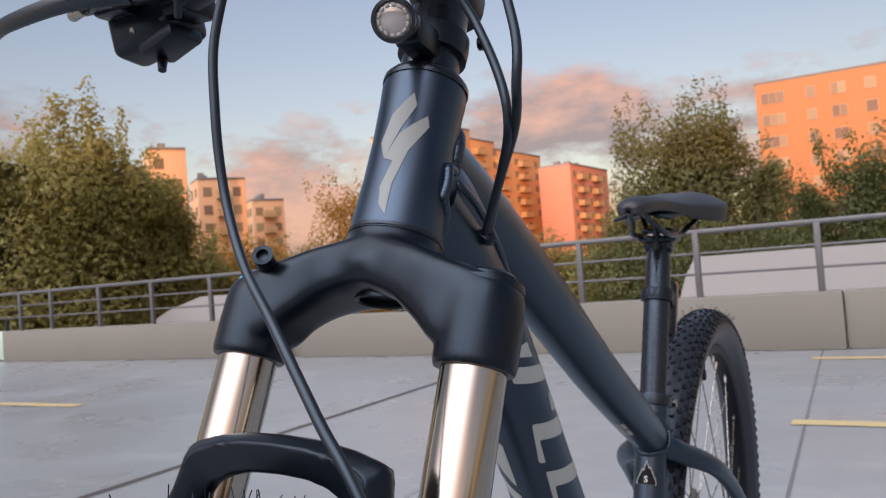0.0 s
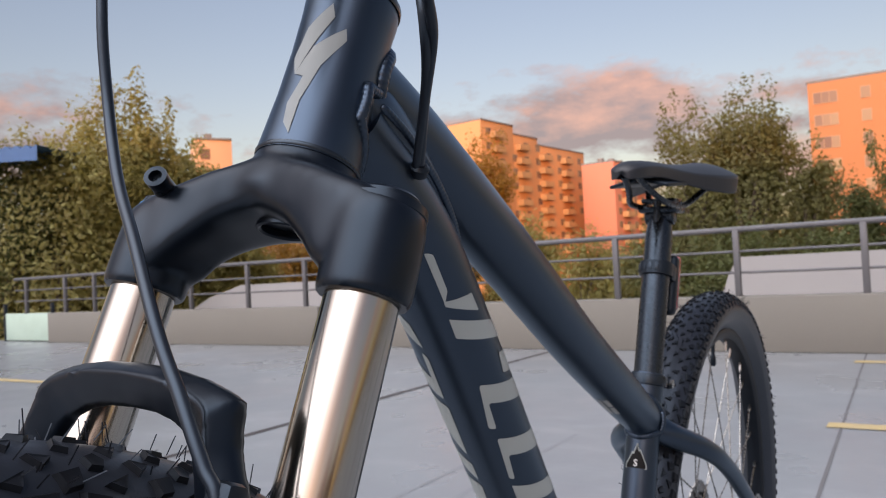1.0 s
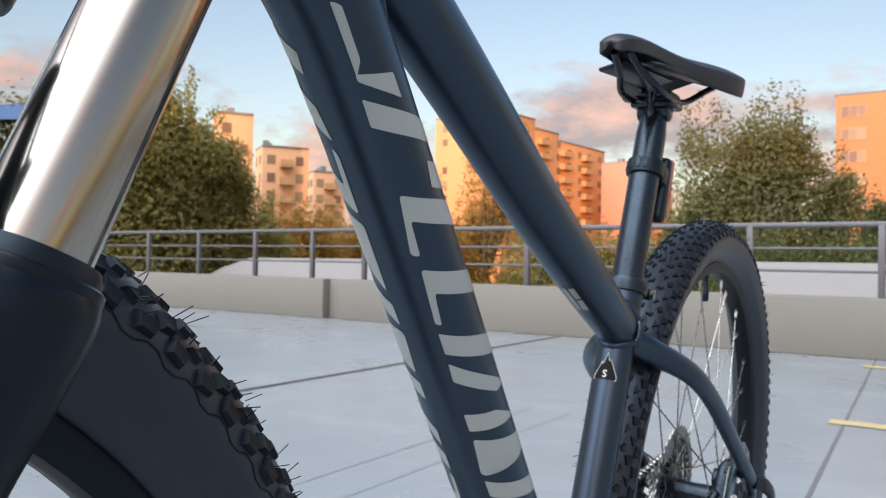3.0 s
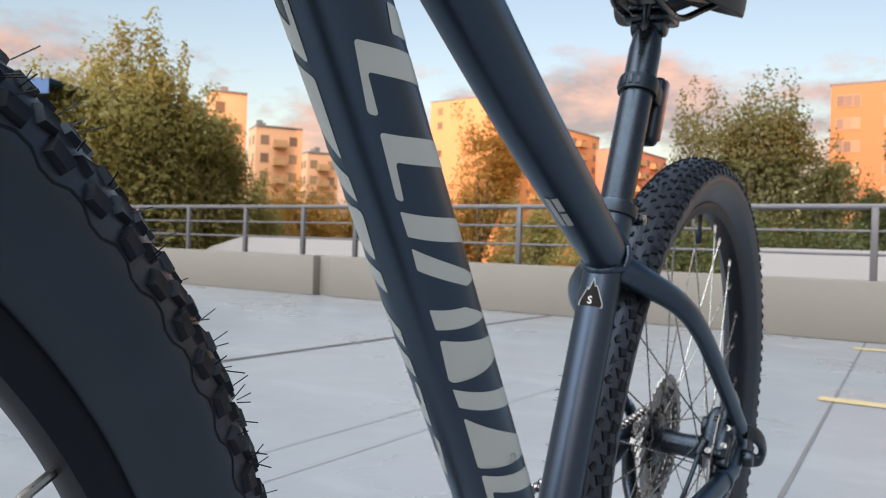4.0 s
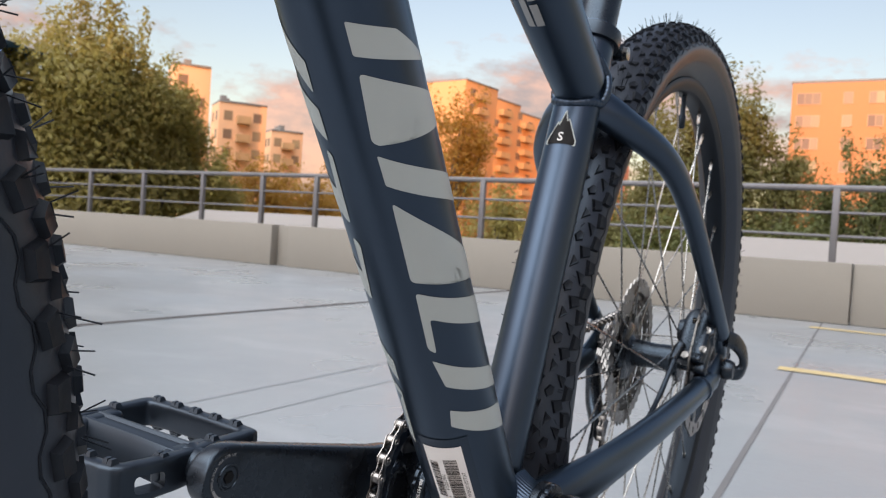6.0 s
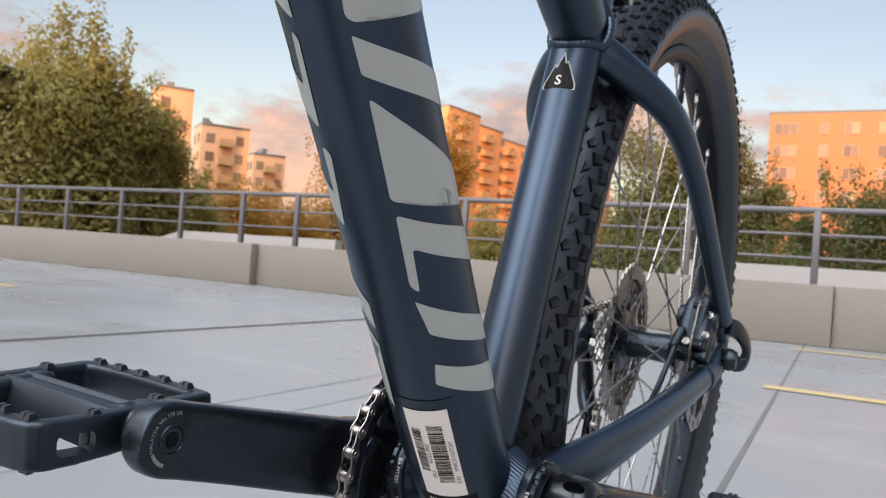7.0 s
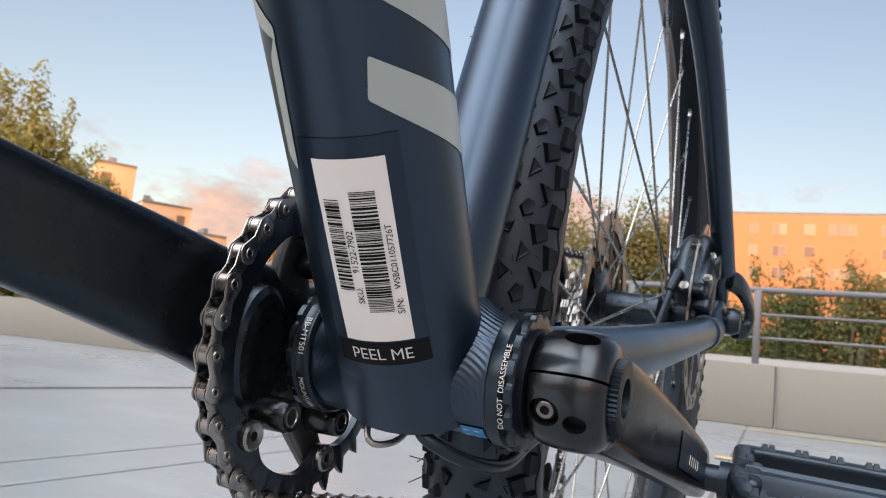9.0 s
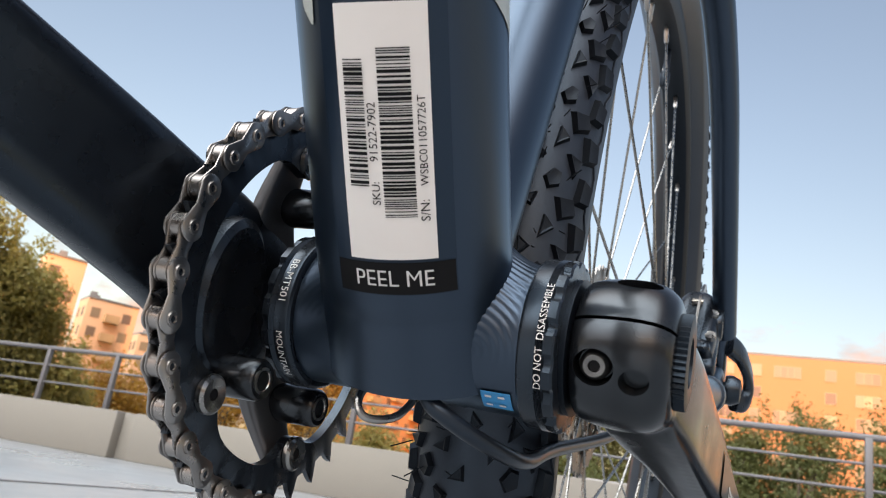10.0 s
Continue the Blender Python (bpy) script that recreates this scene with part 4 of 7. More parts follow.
def soften(ob, rounds, weight):
    """Relax a voxel mesh for good, each point by its weight, so that parts flow into one another."""
    bpy.context.view_layer.update()
    me = bpy.data.meshes.new_from_object(ob.evaluated_get(bpy.context.evaluated_depsgraph_get()))
    ob.modifiers.clear()
    ob.data = me
    n = len(me.vertices)
    co = np.empty(n * 3)
    me.vertices.foreach_get("co", co)
    co = co.reshape(n, 3)
    ed = np.empty(len(me.edges) * 2, dtype=np.int64)
    me.edges.foreach_get("vertices", ed)
    a, b = ed[0::2], ed[1::2]
    count = (np.bincount(a, minlength=n) + np.bincount(b, minlength=n)).reshape(n, 1)
    w = weight(co).reshape(n, 1)
    for k in range(rounds):
        total = np.stack([np.bincount(a, co[b, i], n) + np.bincount(b, co[a, i], n) for i in range(3)], axis=1)
        co = co + (total / count - co) * 0.6 * w
    me.vertices.foreach_set("co", co.ravel())
    me.update()
    me.shade_smooth()
    return ob


bm = bmesh.new()
lathe([(0.018, -0.0005), (0.0268, -0.0005), (0.0276, 0.004), (0.0310, 0.012), (0.0345, 0.022), (0.030, 0.030), (0.012, 0.0335)], 48, bm=bm)
pipe([(-0.076, 0.0175, 0.0520, 0.020, 0.0190), (-0.062, 0.0170, 0.0450, 0.0215, 0.0200), (-0.050, 0.0155, 0.0372, 0.0185, 0.0210), (-0.030, 0.010, 0.0262, 0.0155, 0.0245), (0.0, 0.004, 0.0190, 0.0148, 0.0275),
      (0.030, 0.010, 0.0262, 0.0155, 0.0245), (0.050, 0.0155, 0.0372, 0.0185, 0.0210), (0.062, 0.0170, 0.0450, 0.0215, 0.0200), (0.076, 0.0175, 0.0520, 0.020, 0.0190)],
     8, 28, ref=(0, 0, 1), bm=bm, power=5.0)
for sx in (1, -1):
    lathe([(0.010, 0.0302), (0.0168, 0.0308), (0.0194, 0.034), (0.0206, 0.041), (0.0208, 0.055), (0.0204, CROWN_W - 0.002), (0.0196, CROWN_W + 0.0008), (0.014, CROWN_W + 0.0008)], 40, Matrix.Translation((sx * LEG_X, LEG_F, 0)), bm=bm)
fork = part("fork", bm, M_FORK, bike, "satin black suspension fork with chrome stanchions", at=fork_frame)
remesh(fork, 0.0012, 1)
# the forging flows softly from the race into the legs; the leg ends and the arch's lower edge stay crisp
soften(fork, 45, lambda c: np.clip((0.066 - c[:, 2]) / 0.016, 0, 1) * np.clip((c[:, 2] - 0.003) / 0.008, 0.0, 1))
for sx in (1, -1):
    part("stanchion", rod((sx * LEG_X, LEG_F, 0.045), (sx * LEG_X, LEG_F, 0.24), 0.016, 48), M_CHROME, fork, "polished chrome stanchion tube")
bm = bmesh.new()
for sx in (1, -1):
    lathe([(0.0003, SEAL_W + 0.002), (0.0165, SEAL_W + 0.002), (0.0195, SEAL_W + 0.003), (0.0206, SEAL_W + 0.007), (0.0206, SEAL_W + 0.022), (0.0180, SEAL_W + 0.055), (0.0185, 0.30), (0.0190, 0.46), (0.0185, 0.522), (0.012, 0.53), (0.0003, 0.53)], 36, Matrix.Translation((sx * LEG_X, LEG_F, 0)), bm=bm)
    pipe([(sx * LEG_X, LEG_F, 0.50, 0.012, 0.014), (sx * 0.064, 0.028, 0.522, 0.010, 0.014), (sx * 0.060, 0.0325, 0.528, 0.008, 0.014)], 5, 14, bm=bm)
    lathe([(0.0003, SEAL_W + 0.006), (0.0215, SEAL_W + 0.0065), (0.0232, SEAL_W + 0.010), (0.0236, SEAL_W + 0.018), (0.0222, SEAL_W + 0.032), (0.0192, SEAL_W + 0.060), (0.0180, SEAL_W + 0.110), (0.0003, SEAL_W + 0.112)], 48, Matrix.Translation((sx * LEG_X, LEG_F, 0)), bm=bm)
# squared brace arch: outer and inner edge (x, w) of each section, how far ahead it stands and how thick it is
ARCH = [((0.0, 0.1172), (0.0, 0.1345), 0.0605, 1.0), ((0.020, 0.1178), (0.016, 0.1352), 0.0605, 1.0), ((0.037, 0.1202), (0.028, 0.1376), 0.0600, 1.0), ((0.051, 0.1238), (0.036, 0.1416), 0.0592, 1.0), ((0.0562, 0.1262), (0.0395, 0.1460), 0.0588, 1.05),
        ((0.0574, 0.1345), (0.0425, 0.1515), 0.0580, 1.05), ((0.0594, 0.1430), (0.0455, 0.1585), 0.0572, 1.0), ((0.0640, 0.1520), (0.0485, 0.1680), 0.0560, 1.0), ((0.0690, 0.1610), (0.0510, 0.1790), 0.0535, 1.0), ((0.0745, 0.1710), (0.0530, 0.1930), 0.0495, 1.05), ((0.0805, 0.1830), (0.0550, 0.2080), 0.0435, 1.15), ((0.0850, 0.2010), (0.0570, 0.2250), 0.0350, 1.3), ((0.0860, 0.2380), (0.0600, 0.2520), 0.0260, 1.4)]
arch = [((-ox, ow), (-ix, iw), f, g) for (ox, ow), (ix, iw), f, g in ARCH[:0:-1]] + ARCH
rings(bm, [[V((o[0] + (i[0] - o[0]) * t + 0.0035, f + h * g, o[1] + (i[1] - o[1]) * t)) for t, h in ((0, -0.0055), (0, 0.0005), (0.12, 0.0040), (0.34, 0.0088), (0.70, 0.0050), (1, 0.0005), (1, -0.0055), (0.5, -0.0075))] for o, i, f, g in arch])
lowers = part("fork_lower", bm, M_FORK, fork, "satin black fork lowers with a brace arch")
remesh(lowers, 0.0014, 1)
soften(lowers, 14, lambda c: 1.0 - 0.85 * np.clip((0.165 - c[:, 2]) / 0.012, 0, 1))
# -- fork details --
bm = bmesh.new()
lathe([(0.0205, -0.0030), (0.0273, -0.0028), (0.0277, -0.0020), (0.0276, -0.0008), (0.0272, -0.0002), (0.021, 0.0)], 48, bm=bm)
part("crown_race", bm, M_ANOD, fork)
# air cap on the left leg, lockout lever on the right
bm = lathe([(0.006, 0.024), (0.0135, 0.0245), (0.0150, 0.026), (0.0150, 0.0285), (0.0185, 0.029), (0.0190, 0.033), (0.016, 0.036)], 32, Matrix.Translation((LEG_X, LEG_F - 0.001, 0.0020)))
cap = part("air_cap", bm, M_FORK, fork)
bm = bmesh.new()
for k in range(3):
    box((0.014, 0.0012, 0.0006), Matrix.Translation((LEG_X, LEG_F - 0.006 + k * 0.0045, 0.0258)), bm=bm)
part("cap_print", bm, M_WHITE, cap)
LX, LF = -LEG_X, LEG_F - 0.001
bm = lathe([(0.010, 0.0185), (0.0155, 0.019), (0.0162, 0.021), (0.0162, 0.0265), (0.0185, 0.0275), (0.0190, 0.033), (0.016, 0.036)], 32, Matrix.Translation((LX, LF, 0.0075)))
lock = part("lockout_dial", bm, M_ANOD, fork, "black lockout dial with a blue ring")
part("blue_ring", lathe([(0.0163, 0.0222), (0.0170, 0.0226), (0.0170, 0.0250), (0.0163, 0.0254)], 32, Matrix.Translation((LX, LF, 0.0075)), closed=True), M_BLUE, lock)
bm = pipe([(LX + 0.003, LF + 0.002, 0.0290, 0.0075, 0.006), (LX + 0.010, LF + 0.012, 0.0260, 0.0066, 0.0056), (LX + 0.0165, LF + 0.026, 0.0240, 0.0052, 0.0052)], 6, 18)
part("lever", bm, M_ANOD, lock)
tip = V((LX + 0.0165, LF + 0.026, 0.0240))
dirn = (tip - V((LX + 0.010, LF + 0.012, 0.0260))).normalized()
part("cable_stop", lathe([(0.0032, -0.001), (0.0056, -0.001), (0.0058, 0.0035), (0.0034, 0.0036), (0.0030, -0.004)], 20, frame_at(tip, dirn)), M_FORK, lock)
# hollow under the steerer
hole_m = Matrix.Translation((0.002, 0.005, 0)) @ Matrix.Diagonal((1.3, 0.92, 1, 1))
bm = lathe([(0.0002, 0.022), (0.0105, 0.022), (0.0105, 0.048), (0.0002, 0.048)], 40, hole_m)
bmesh.ops.recalc_face_normals(bm, faces=bm.faces[:])
cut(fork, [bm], 50)
part("steerer_rim", lathe([(0.0103, 0.0310), (0.0105, 0.0362), (0.0116, 0.0370), (0.0128, 0.0364), (0.0132, 0.0330)], 40, hole_m), M_FORK, fork)
for sx in (1, -1):
    part("wiper_seal", lathe([(0.0162, SEAL_W - 0.0005), (0.0186, SEAL_W), (0.0200, SEAL_W + 0.0025), (0.0203, SEAL_W + 0.0055), (0.0164, SEAL_W + 0.0055)], 48, Matrix.Translation((sx * LEG_X, LEG_F, 0)), closed=True), M_PLASTIC, fork)
    part("seal_collar", lathe([(0.0164, SEAL_W + 0.0052), (0.0208, SEAL_W + 0.0048), (0.0219, SEAL_W + 0.0056), (0.0222, SEAL_W + 0.0075), (0.0214, SEAL_W + 0.0105), (0.0164, SEAL_W + 0.0125)], 48, Matrix.Translation((sx * LEG_X, LEG_F, 0)), closed=True), M_FORK, fork)

# -- head tube: bearing covers, badge shape --
hm = frame_at(RACE, DOWN, (1, 0, 0))
part("bearing_cover", lathe([(0.0185, -0.1075), (0.0235, -0.1065), (0.0262, -0.103), (0.0264, -0.1005), (0.0262, -0.0992), (0.0185, -0.099)], 40, hm), M_ANOD, bike)
part("spacer", lathe([(0.0165, -0.158), (0.0182, -0.1575), (0.0182, -0.1325), (0.0178, -0.132), (0.0182, -0.1315), (0.0182, -0.108), (0.0165, -0.1075)], 36, hm), M_ANOD, bike)


def head_surface(h, a, lift=0.0004):
    """Point on the head tube: h down from the lower race (negative is up), a degrees round from the front towards the left."""
    prof = [(-0.104, 0.0255), (-0.085, 0.0252), (-0.06, 0.0247), (-0.035, 0.0252), (-0.012, 0.0266), (0.0, 0.0272)]
    r = float(np.interp(h, [p[0] for p in prof], [p[1] for p in prof])) + lift
    return RACE + DOWN * h + FORE * (r * math.cos(radians(a))) + V((1, 0, 0)) * (r * math.sin(radians(a)))


def patch(fn, corners, nu=8, nv=8, bm=None):
    """A bilinear patch laid on a surface: corners (u, v) in order round the quad, fn(u, v) gives the point."""
    bm = bm or bmesh.new()
    (a, b, c, d) = [V(q) for q in corners]
    grid = []
    for i in range(nv + 1):
        t = i / nv
        l, r = a.lerp(d, t), b.lerp(c, t)
        grid.append([bm.verts.new(fn(*l.lerp(r, j / nu))) for j in range(nu + 1)])
    for i in range(nv):
        for j in range(nu):
            bm.faces.new((grid[i][j], grid[i][j + 1], grid[i + 1][j + 1], grid[i + 1][j]))
    return bm


def hs(a, h):
    return head_surface(h, a)


bm = bmesh.new()
patch(hs, [(21.3, -0.0834), (28.3, -0.0754), (12.0, -0.0597), (-4.1, -0.0693)], bm=bm)       # upper stroke
patch(hs, [(-4.1, -0.0693), (12.0, -0.0597), (-2.8, -0.0413), (-13.5, -0.0517)], bm=bm)
patch(hs, [(12.1, -0.0572), (44.4, -0.0701), (48.9, -0.0636), (27.7, -0.0463)], bm=bm)       # hook
patch(hs, [(-2.8, -0.0413), (12.1, -0.0572), (27.7, -0.0463), (10.2, -0.0395)], bm=bm)
patch(hs, [(10.2, -0.0395), (27.7, -0.0463), (15.9, -0.0253), (1.4, -0.0235)], bm=bm)       # tail
patch(hs, [(1.4, -0.0235), (15.9, -0.0253), (16.0, -0.0062), (5.4, -0.0124)], bm=bm)
bmesh.ops.remove_doubles(bm, verts=bm.verts[:], dist=0.0001)
part("head_badge", bm, M_BADGE, head, "pale grey slanting badge shape")

# -- down tube decals: plain slanted bars, and the stock label --
DT_C = [(V(q[:3]), q[3], q[4]) for q in curve(DT, 12)]
DT_S = [0.0]
for i in range(1, len(DT_C)):
    DT_S.append(DT_S[-1] + (DT_C[i][0] - DT_C[i - 1][0]).length)


def dt_surface(a, s, lift=0.0005):
    """Point on the down tube: s along its axis from the head, a degrees round from its front face towards the left."""
    s = max(0.0, min(DT_S[-1] - 1e-5, s))
    i = max(k for k in range(len(DT_S)) if DT_S[k] <= s)
    i = min(i, len(DT_S) - 2)
    f = (s - DT_S[i]) / (DT_S[i + 1] - DT_S[i])
    p = DT_C[i][0].lerp(DT_C[i + 1][0], f)
    ra = DT_C[i][1] * (1 - f) + DT_C[i + 1][1] * f + lift
    rb = DT_C[i][2] * (1 - f) + DT_C[i + 1][2] * f + lift
    j0, j1 = max(0, i - 1), min(len(DT_C) - 1, i + 2)
    t = (DT_C[j1][0] - DT_C[j0][0]).normalized()
    n = V((0, t.z, -t.y))
    if n.y > 0:
        n = -n
    return p + n * (rb * math.cos(radians(a))) + V((1, 0, 0)) * (ra * math.sin(radians(a)))


# each mark of the row is a plain bar across the tube or a bracket of a bar and a short leg; corners in degrees round and metres along
BRACKETS = (((47, 0.1945), (127, 0.2196), (127, 0.2367), (50, 0.2117), (47.4, 0.2350), (37.4, 0.2319)), ((43, 0.2429), (127, 0.2684), (127, 0.2850), (49.5, 0.2612), (45.4, 0.2842), (38.4, 0.2816)),
            ((36, 0.3775), (126, 0.4046), (126, 0.4206), (45, 0.3963), (40.4, 0.4132), (31, 0.4099)), ((34, 0.4418), (126, 0.4960), (113, 0.5096), (41.8, 0.4631), (38.8, 0.4901), (31.8, 0.4874)),
            ((33, 0.4950), (124, 0.5238), (124, 0.5430), (40.4, 0.5132), (38.1, 0.5369), (30.4, 0.5324)))
BARS = (((45.6, 0.1240), (89, 0.1320), (89.4, 0.1465), (45.6, 0.1281)), ((43.3, 0.1373), (127, 0.1687), (127, 0.1833), (42.3, 0.1529)), ((98, 0.1858), (127, 0.1951), (127, 0.2124), (91, 0.2007)),
        ((38.1, 0.2889), (125, 0.3175), (127, 0.3345), (37.8, 0.3049)), ((37.7, 0.3126), (127, 0.3588), (93, 0.3542), (36.2, 0.3271)), ((35.4, 0.3550), (80, 0.3650), (125, 0.3881), (35.2, 0.3699)),
        ((32.4, 0.4166), (120, 0.4465), (124, 0.4640), (32.9, 0.4323)), ((31.4, 0.5409), (123.6, 0.5760), (120, 0.5900), (38.1, 0.5610)), ((36, 0.5790), (118, 0.6030), (112, 0.6210), (32.4, 0.5916)))
LEGS = (((49.4, 0.0834), (58.6, 0.0886), (55.7, 0.1184), (46.0, 0.1260)),)


def rounded(points, r, n=5):
    """The outline with its corners rounded off; x in degrees counts as 0.48 mm."""
    k = 0.00048
    P = [V((x * k, y)) for x, y in points]
    out = []
    for i, p in enumerate(P):
        a, b = P[i - 1] - p, P[(i + 1) % len(P)] - p
        q = min(r, a.length * 0.45, b.length * 0.45)
        a, b = p + a.normalized() * q, p + b.normalized() * q
        for j in range(n + 1):
            t = j / n
            c = a * (1 - t) ** 2 + p * 2 * t * (1 - t) + b * t * t
            out.append((c.x / k, c.y))
    return out


def on_tube(outline, place, step=7.0):
    """A flat outline in (degrees, metres along), cut into strips and laid on a round surface."""
    bm = bmesh.new()
    bm.faces.new([bm.verts.new((x * 0.001, y, 0)) for x, y in outline])
    bmesh.ops.triangulate(bm, faces=bm.faces[:])
    lo, hi = min(x for x, y in outline), max(x for x, y in outline)
    x = lo + step
    while x < hi:
        bmesh.ops.bisect_plane(bm, geom=bm.verts[:] + bm.edges[:] + bm.faces[:], plane_co=(x * 0.001, 0, 0), plane_no=(1, 0, 0))
        x += step
    for v in bm.verts:
        v.co = place(v.co.x * 1000, v.co.y)
    bm.normal_update()
    return bm


# the row on the other flank runs the other way along the tube
FLIP_A, FLIP_S = 24.0, 0.6975
for flip in (False, True):
    place = (lambda a, q: dt_surface(FLIP_A - a, FLIP_S - q, 0.00025)) if flip else (lambda a, q: dt_surface(a, q, 0.00025))
    for points, r in [(q, 0.0028) for q in BRACKETS] + [(q, 0.0012) for q in BARS] + [(q, 0.002) for q in LEGS]:
        part("decal_bar", on_tube(rounded(points, r), place), M_DECAL, down_tube)


def nearest_s(p):
    best = min(range(len(DT_C) - 1), key=lambda k: abs((V(p) - DT_C[k][0]).dot((DT_C[k + 1][0] - DT_C[k][0]).normalized())) + 0.2 * (V(p) - DT_C[k][0]).length)
    t = (DT_C[best + 1][0] - DT_C[best][0]).normalized()
    return DT_S[best] + (V(p) - DT_C[best][0]).dot(t)


LAB_S = nearest_s((0.006, -0.0845, 0.3707)) - 0.0021
LAB_A0, LAB_A1, LAB_LEN = -9.5, 37.0, 0.0640
lab = lambda u, v, lift: dt_surface(LAB_A0 + (LAB_A1 - LAB_A0) * u, LAB_S + LAB_LEN * v, lift)
part("label_film", patch(lambda u, v: lab(u, v, 0.0004), [(-0.22, -0.10), (1.22, -0.10), (1.22, 1.15), (-0.22, 1.15)], 14, 14), M_FILM, down_tube, "dark film behind the stock label")
part("peel_strip", patch(lambda u, v: lab(u, v, 0.0006), [(-0.20, 1.015), (1.20, 1.015), (1.20, 1.145), (-0.20, 1.145)], 14, 5), M_INK, down_tube, "black peel strip below the label")
label = part("stock_label", patch(lambda u, v: lab(u, v, 0.0008), [(0, 0), (1, 0), (1, 1), (0, 1)], 12, 12), M_LABEL, down_tube, "white barcode label")


def barcode(u0, u1, v0, v1, seed):
    """Bars of one code, each a thin strip of ink."""
    rng = random.Random(seed)
    v = v0
    while v < v1:
        w = rng.choice((0.0045, 0.0045, 0.009, 0.0135))
        part("barcode_bar", patch(lambda a, s: lab(a, s, 0.0010), [(u0, v), (u1, v), (u1, min(v1, v + w)), (u0, min(v1, v + w))], 4, 1), M_INK, down_tube)
        v += w + rng.choice((0.0045, 0.0045, 0.009))


barcode(0.08, 0.30, 0.205, 0.70, 1)
barcode(0.455, 0.80, 0.165, 0.825, 2)
LAB_W = 0.0235


def label_text(body, size, u, v, up=True, mat=M_INK, name="print", align="LEFT", bold=0.0):
    """Writing on the label; up: it reads from the bottom upwards."""
    me = text_mesh(body, size, Matrix(), align=align, bold=bold)
    for vert in me.vertices:
        x, y = vert.co.x, vert.co.y
        if up:
            vert.co = lab(u - y / LAB_W, v - x / LAB_LEN, 0.0010)
        else:
            vert.co = lab(u + x / LAB_W, v - y / LAB_LEN, 0.0010)
    me.materials.append(mat)
    return part(name, me, None, down_tube)


label_text("SKU:", 0.0030, 0.415, 0.775)
label_text("91522-7902", 0.0031, 0.415, 0.60)
label_text("S/N:", 0.0034, 0.935, 0.845)
label_text("WSBC011057726T", 0.0029, 0.935, 0.70)
label_text("PEEL ME", 0.0060, 0.49, 1.112, False, M_WHITE, align="CENTER", bold=0.0)

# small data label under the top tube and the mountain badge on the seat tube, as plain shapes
TT_C = [(V(q[:3]), q[3], q[4]) for q in curve(TT, 10)]


def tt_surface(a, y, lift=0.0005):
    i = max(0, min(len(TT_C) - 2, next((k for k in range(len(TT_C)) if TT_C[k][0].y > y), len(TT_C)) - 1))
    f = (y - TT_C[i][0].y) / (TT_C[i + 1][0].y - TT_C[i][0].y)
    p = TT_C[i][0].lerp(TT_C[i + 1][0], f)
    t = (TT_C[i + 1][0] - TT_C[i][0]).normalized()
    n = V((0, t.z, -t.y))
    if n.z > 0:
        n = -n
    return p + n * ((TT_C[i][2] + lift) * math.cos(radians(a))) + V((1, 0, 0)) * ((TT_C[i][1] + lift) * math.sin(radians(a)))


tts = lambda a, y: tt_surface(a, y)
M_GREYLABEL = material("silver_data_label", (0.34, 0.35, 0.35), 0.45)
for q in ([(-14, -0.034), (-2, -0.034), (-2, 0.003), (-14, 0.003)], [(2, -0.034), (16, -0.034), (16, -0.017), (2, -0.017)], [(2, -0.014), (16, -0.014), (16, 0.003), (2, 0.003)]):
    part("data_label", patch(tts, q, 6, 4), M_GREYLABEL, top_tube)


def seat_surface(a, s, lift=0.0005):
    fwd = V((0, -0.9613, 0.2756))
    return seat_at(s) + fwd * ((0.0180 + lift) * math.cos(radians(a))) + V((1, 0, 0)) * ((0.0180 + lift) * math.sin(radians(a)))


ss = lambda a, s: seat_surface(a, s)
outline = [(-36, 0.262), (-34, 0.2655), (-12, 0.279), (-9, 0.2765), (2, 0.2880), (9, 0.2800), (13, 0.2815), (36, 0.2655), (36, 0.262)]
bm = on_tube(outline, ss, 6.0)
badge = part("seat_badge", bm, M_INK, seat_tube, "small dark mountain-shaped badge with a pale outline")
bm = bmesh.new()
for a, b in zip(outline, outline[1:] + outline[:1]):
    rod(seat_surface(*a, 0.0007), seat_surface(*b, 0.0007), 0.0005, 6, bm=bm)
part("badge_outline", bm, M_DECAL, seat_tube)
me = text_mesh("S", 0.0098, Matrix(), align="CENTER", bold=0.00012)
for vert in me.vertices:
    vert.co = seat_surface(math.degrees(vert.co.x / 0.0185), 0.2640 + vert.co.y, 0.0009)
me.materials.append(M_WHITE)
part("badge_mark", me, None, seat_tube)

# -- seat clamp, post, saddle, rear light --
clamp_m = frame_at(seat_at(0.358), SEAT_DIR, (1, 0, 0))
clamp = part("seat_clamp", lathe([(0.0182, -0.006), (0.0212, -0.0055), (0.0218, 0.0), (0.0212, 0.0055), (0.0165, 0.0062)], 36, clamp_m), M_ANOD, bike, "black seat clamp collar")
part("clamp_bolt", rod(seat_at(0.358) + V((-0.012, 0.021, -0.006)), seat_at(0.358) + V((0.018, 0.024, -0.006)), 0.0058, 14), M_ANOD, clamp)
part("bolt_head", lathe([(0.0025, 0.0), (0.0050, 0.0005), (0.0052, 0.004), (0.003, 0.0045)], 14, frame_at(seat_at(0.358) + V((0.018, 0.024, -0.006)), (1, 0, 0))), M_STEEL, clamp)
POST_TOP = 0.548
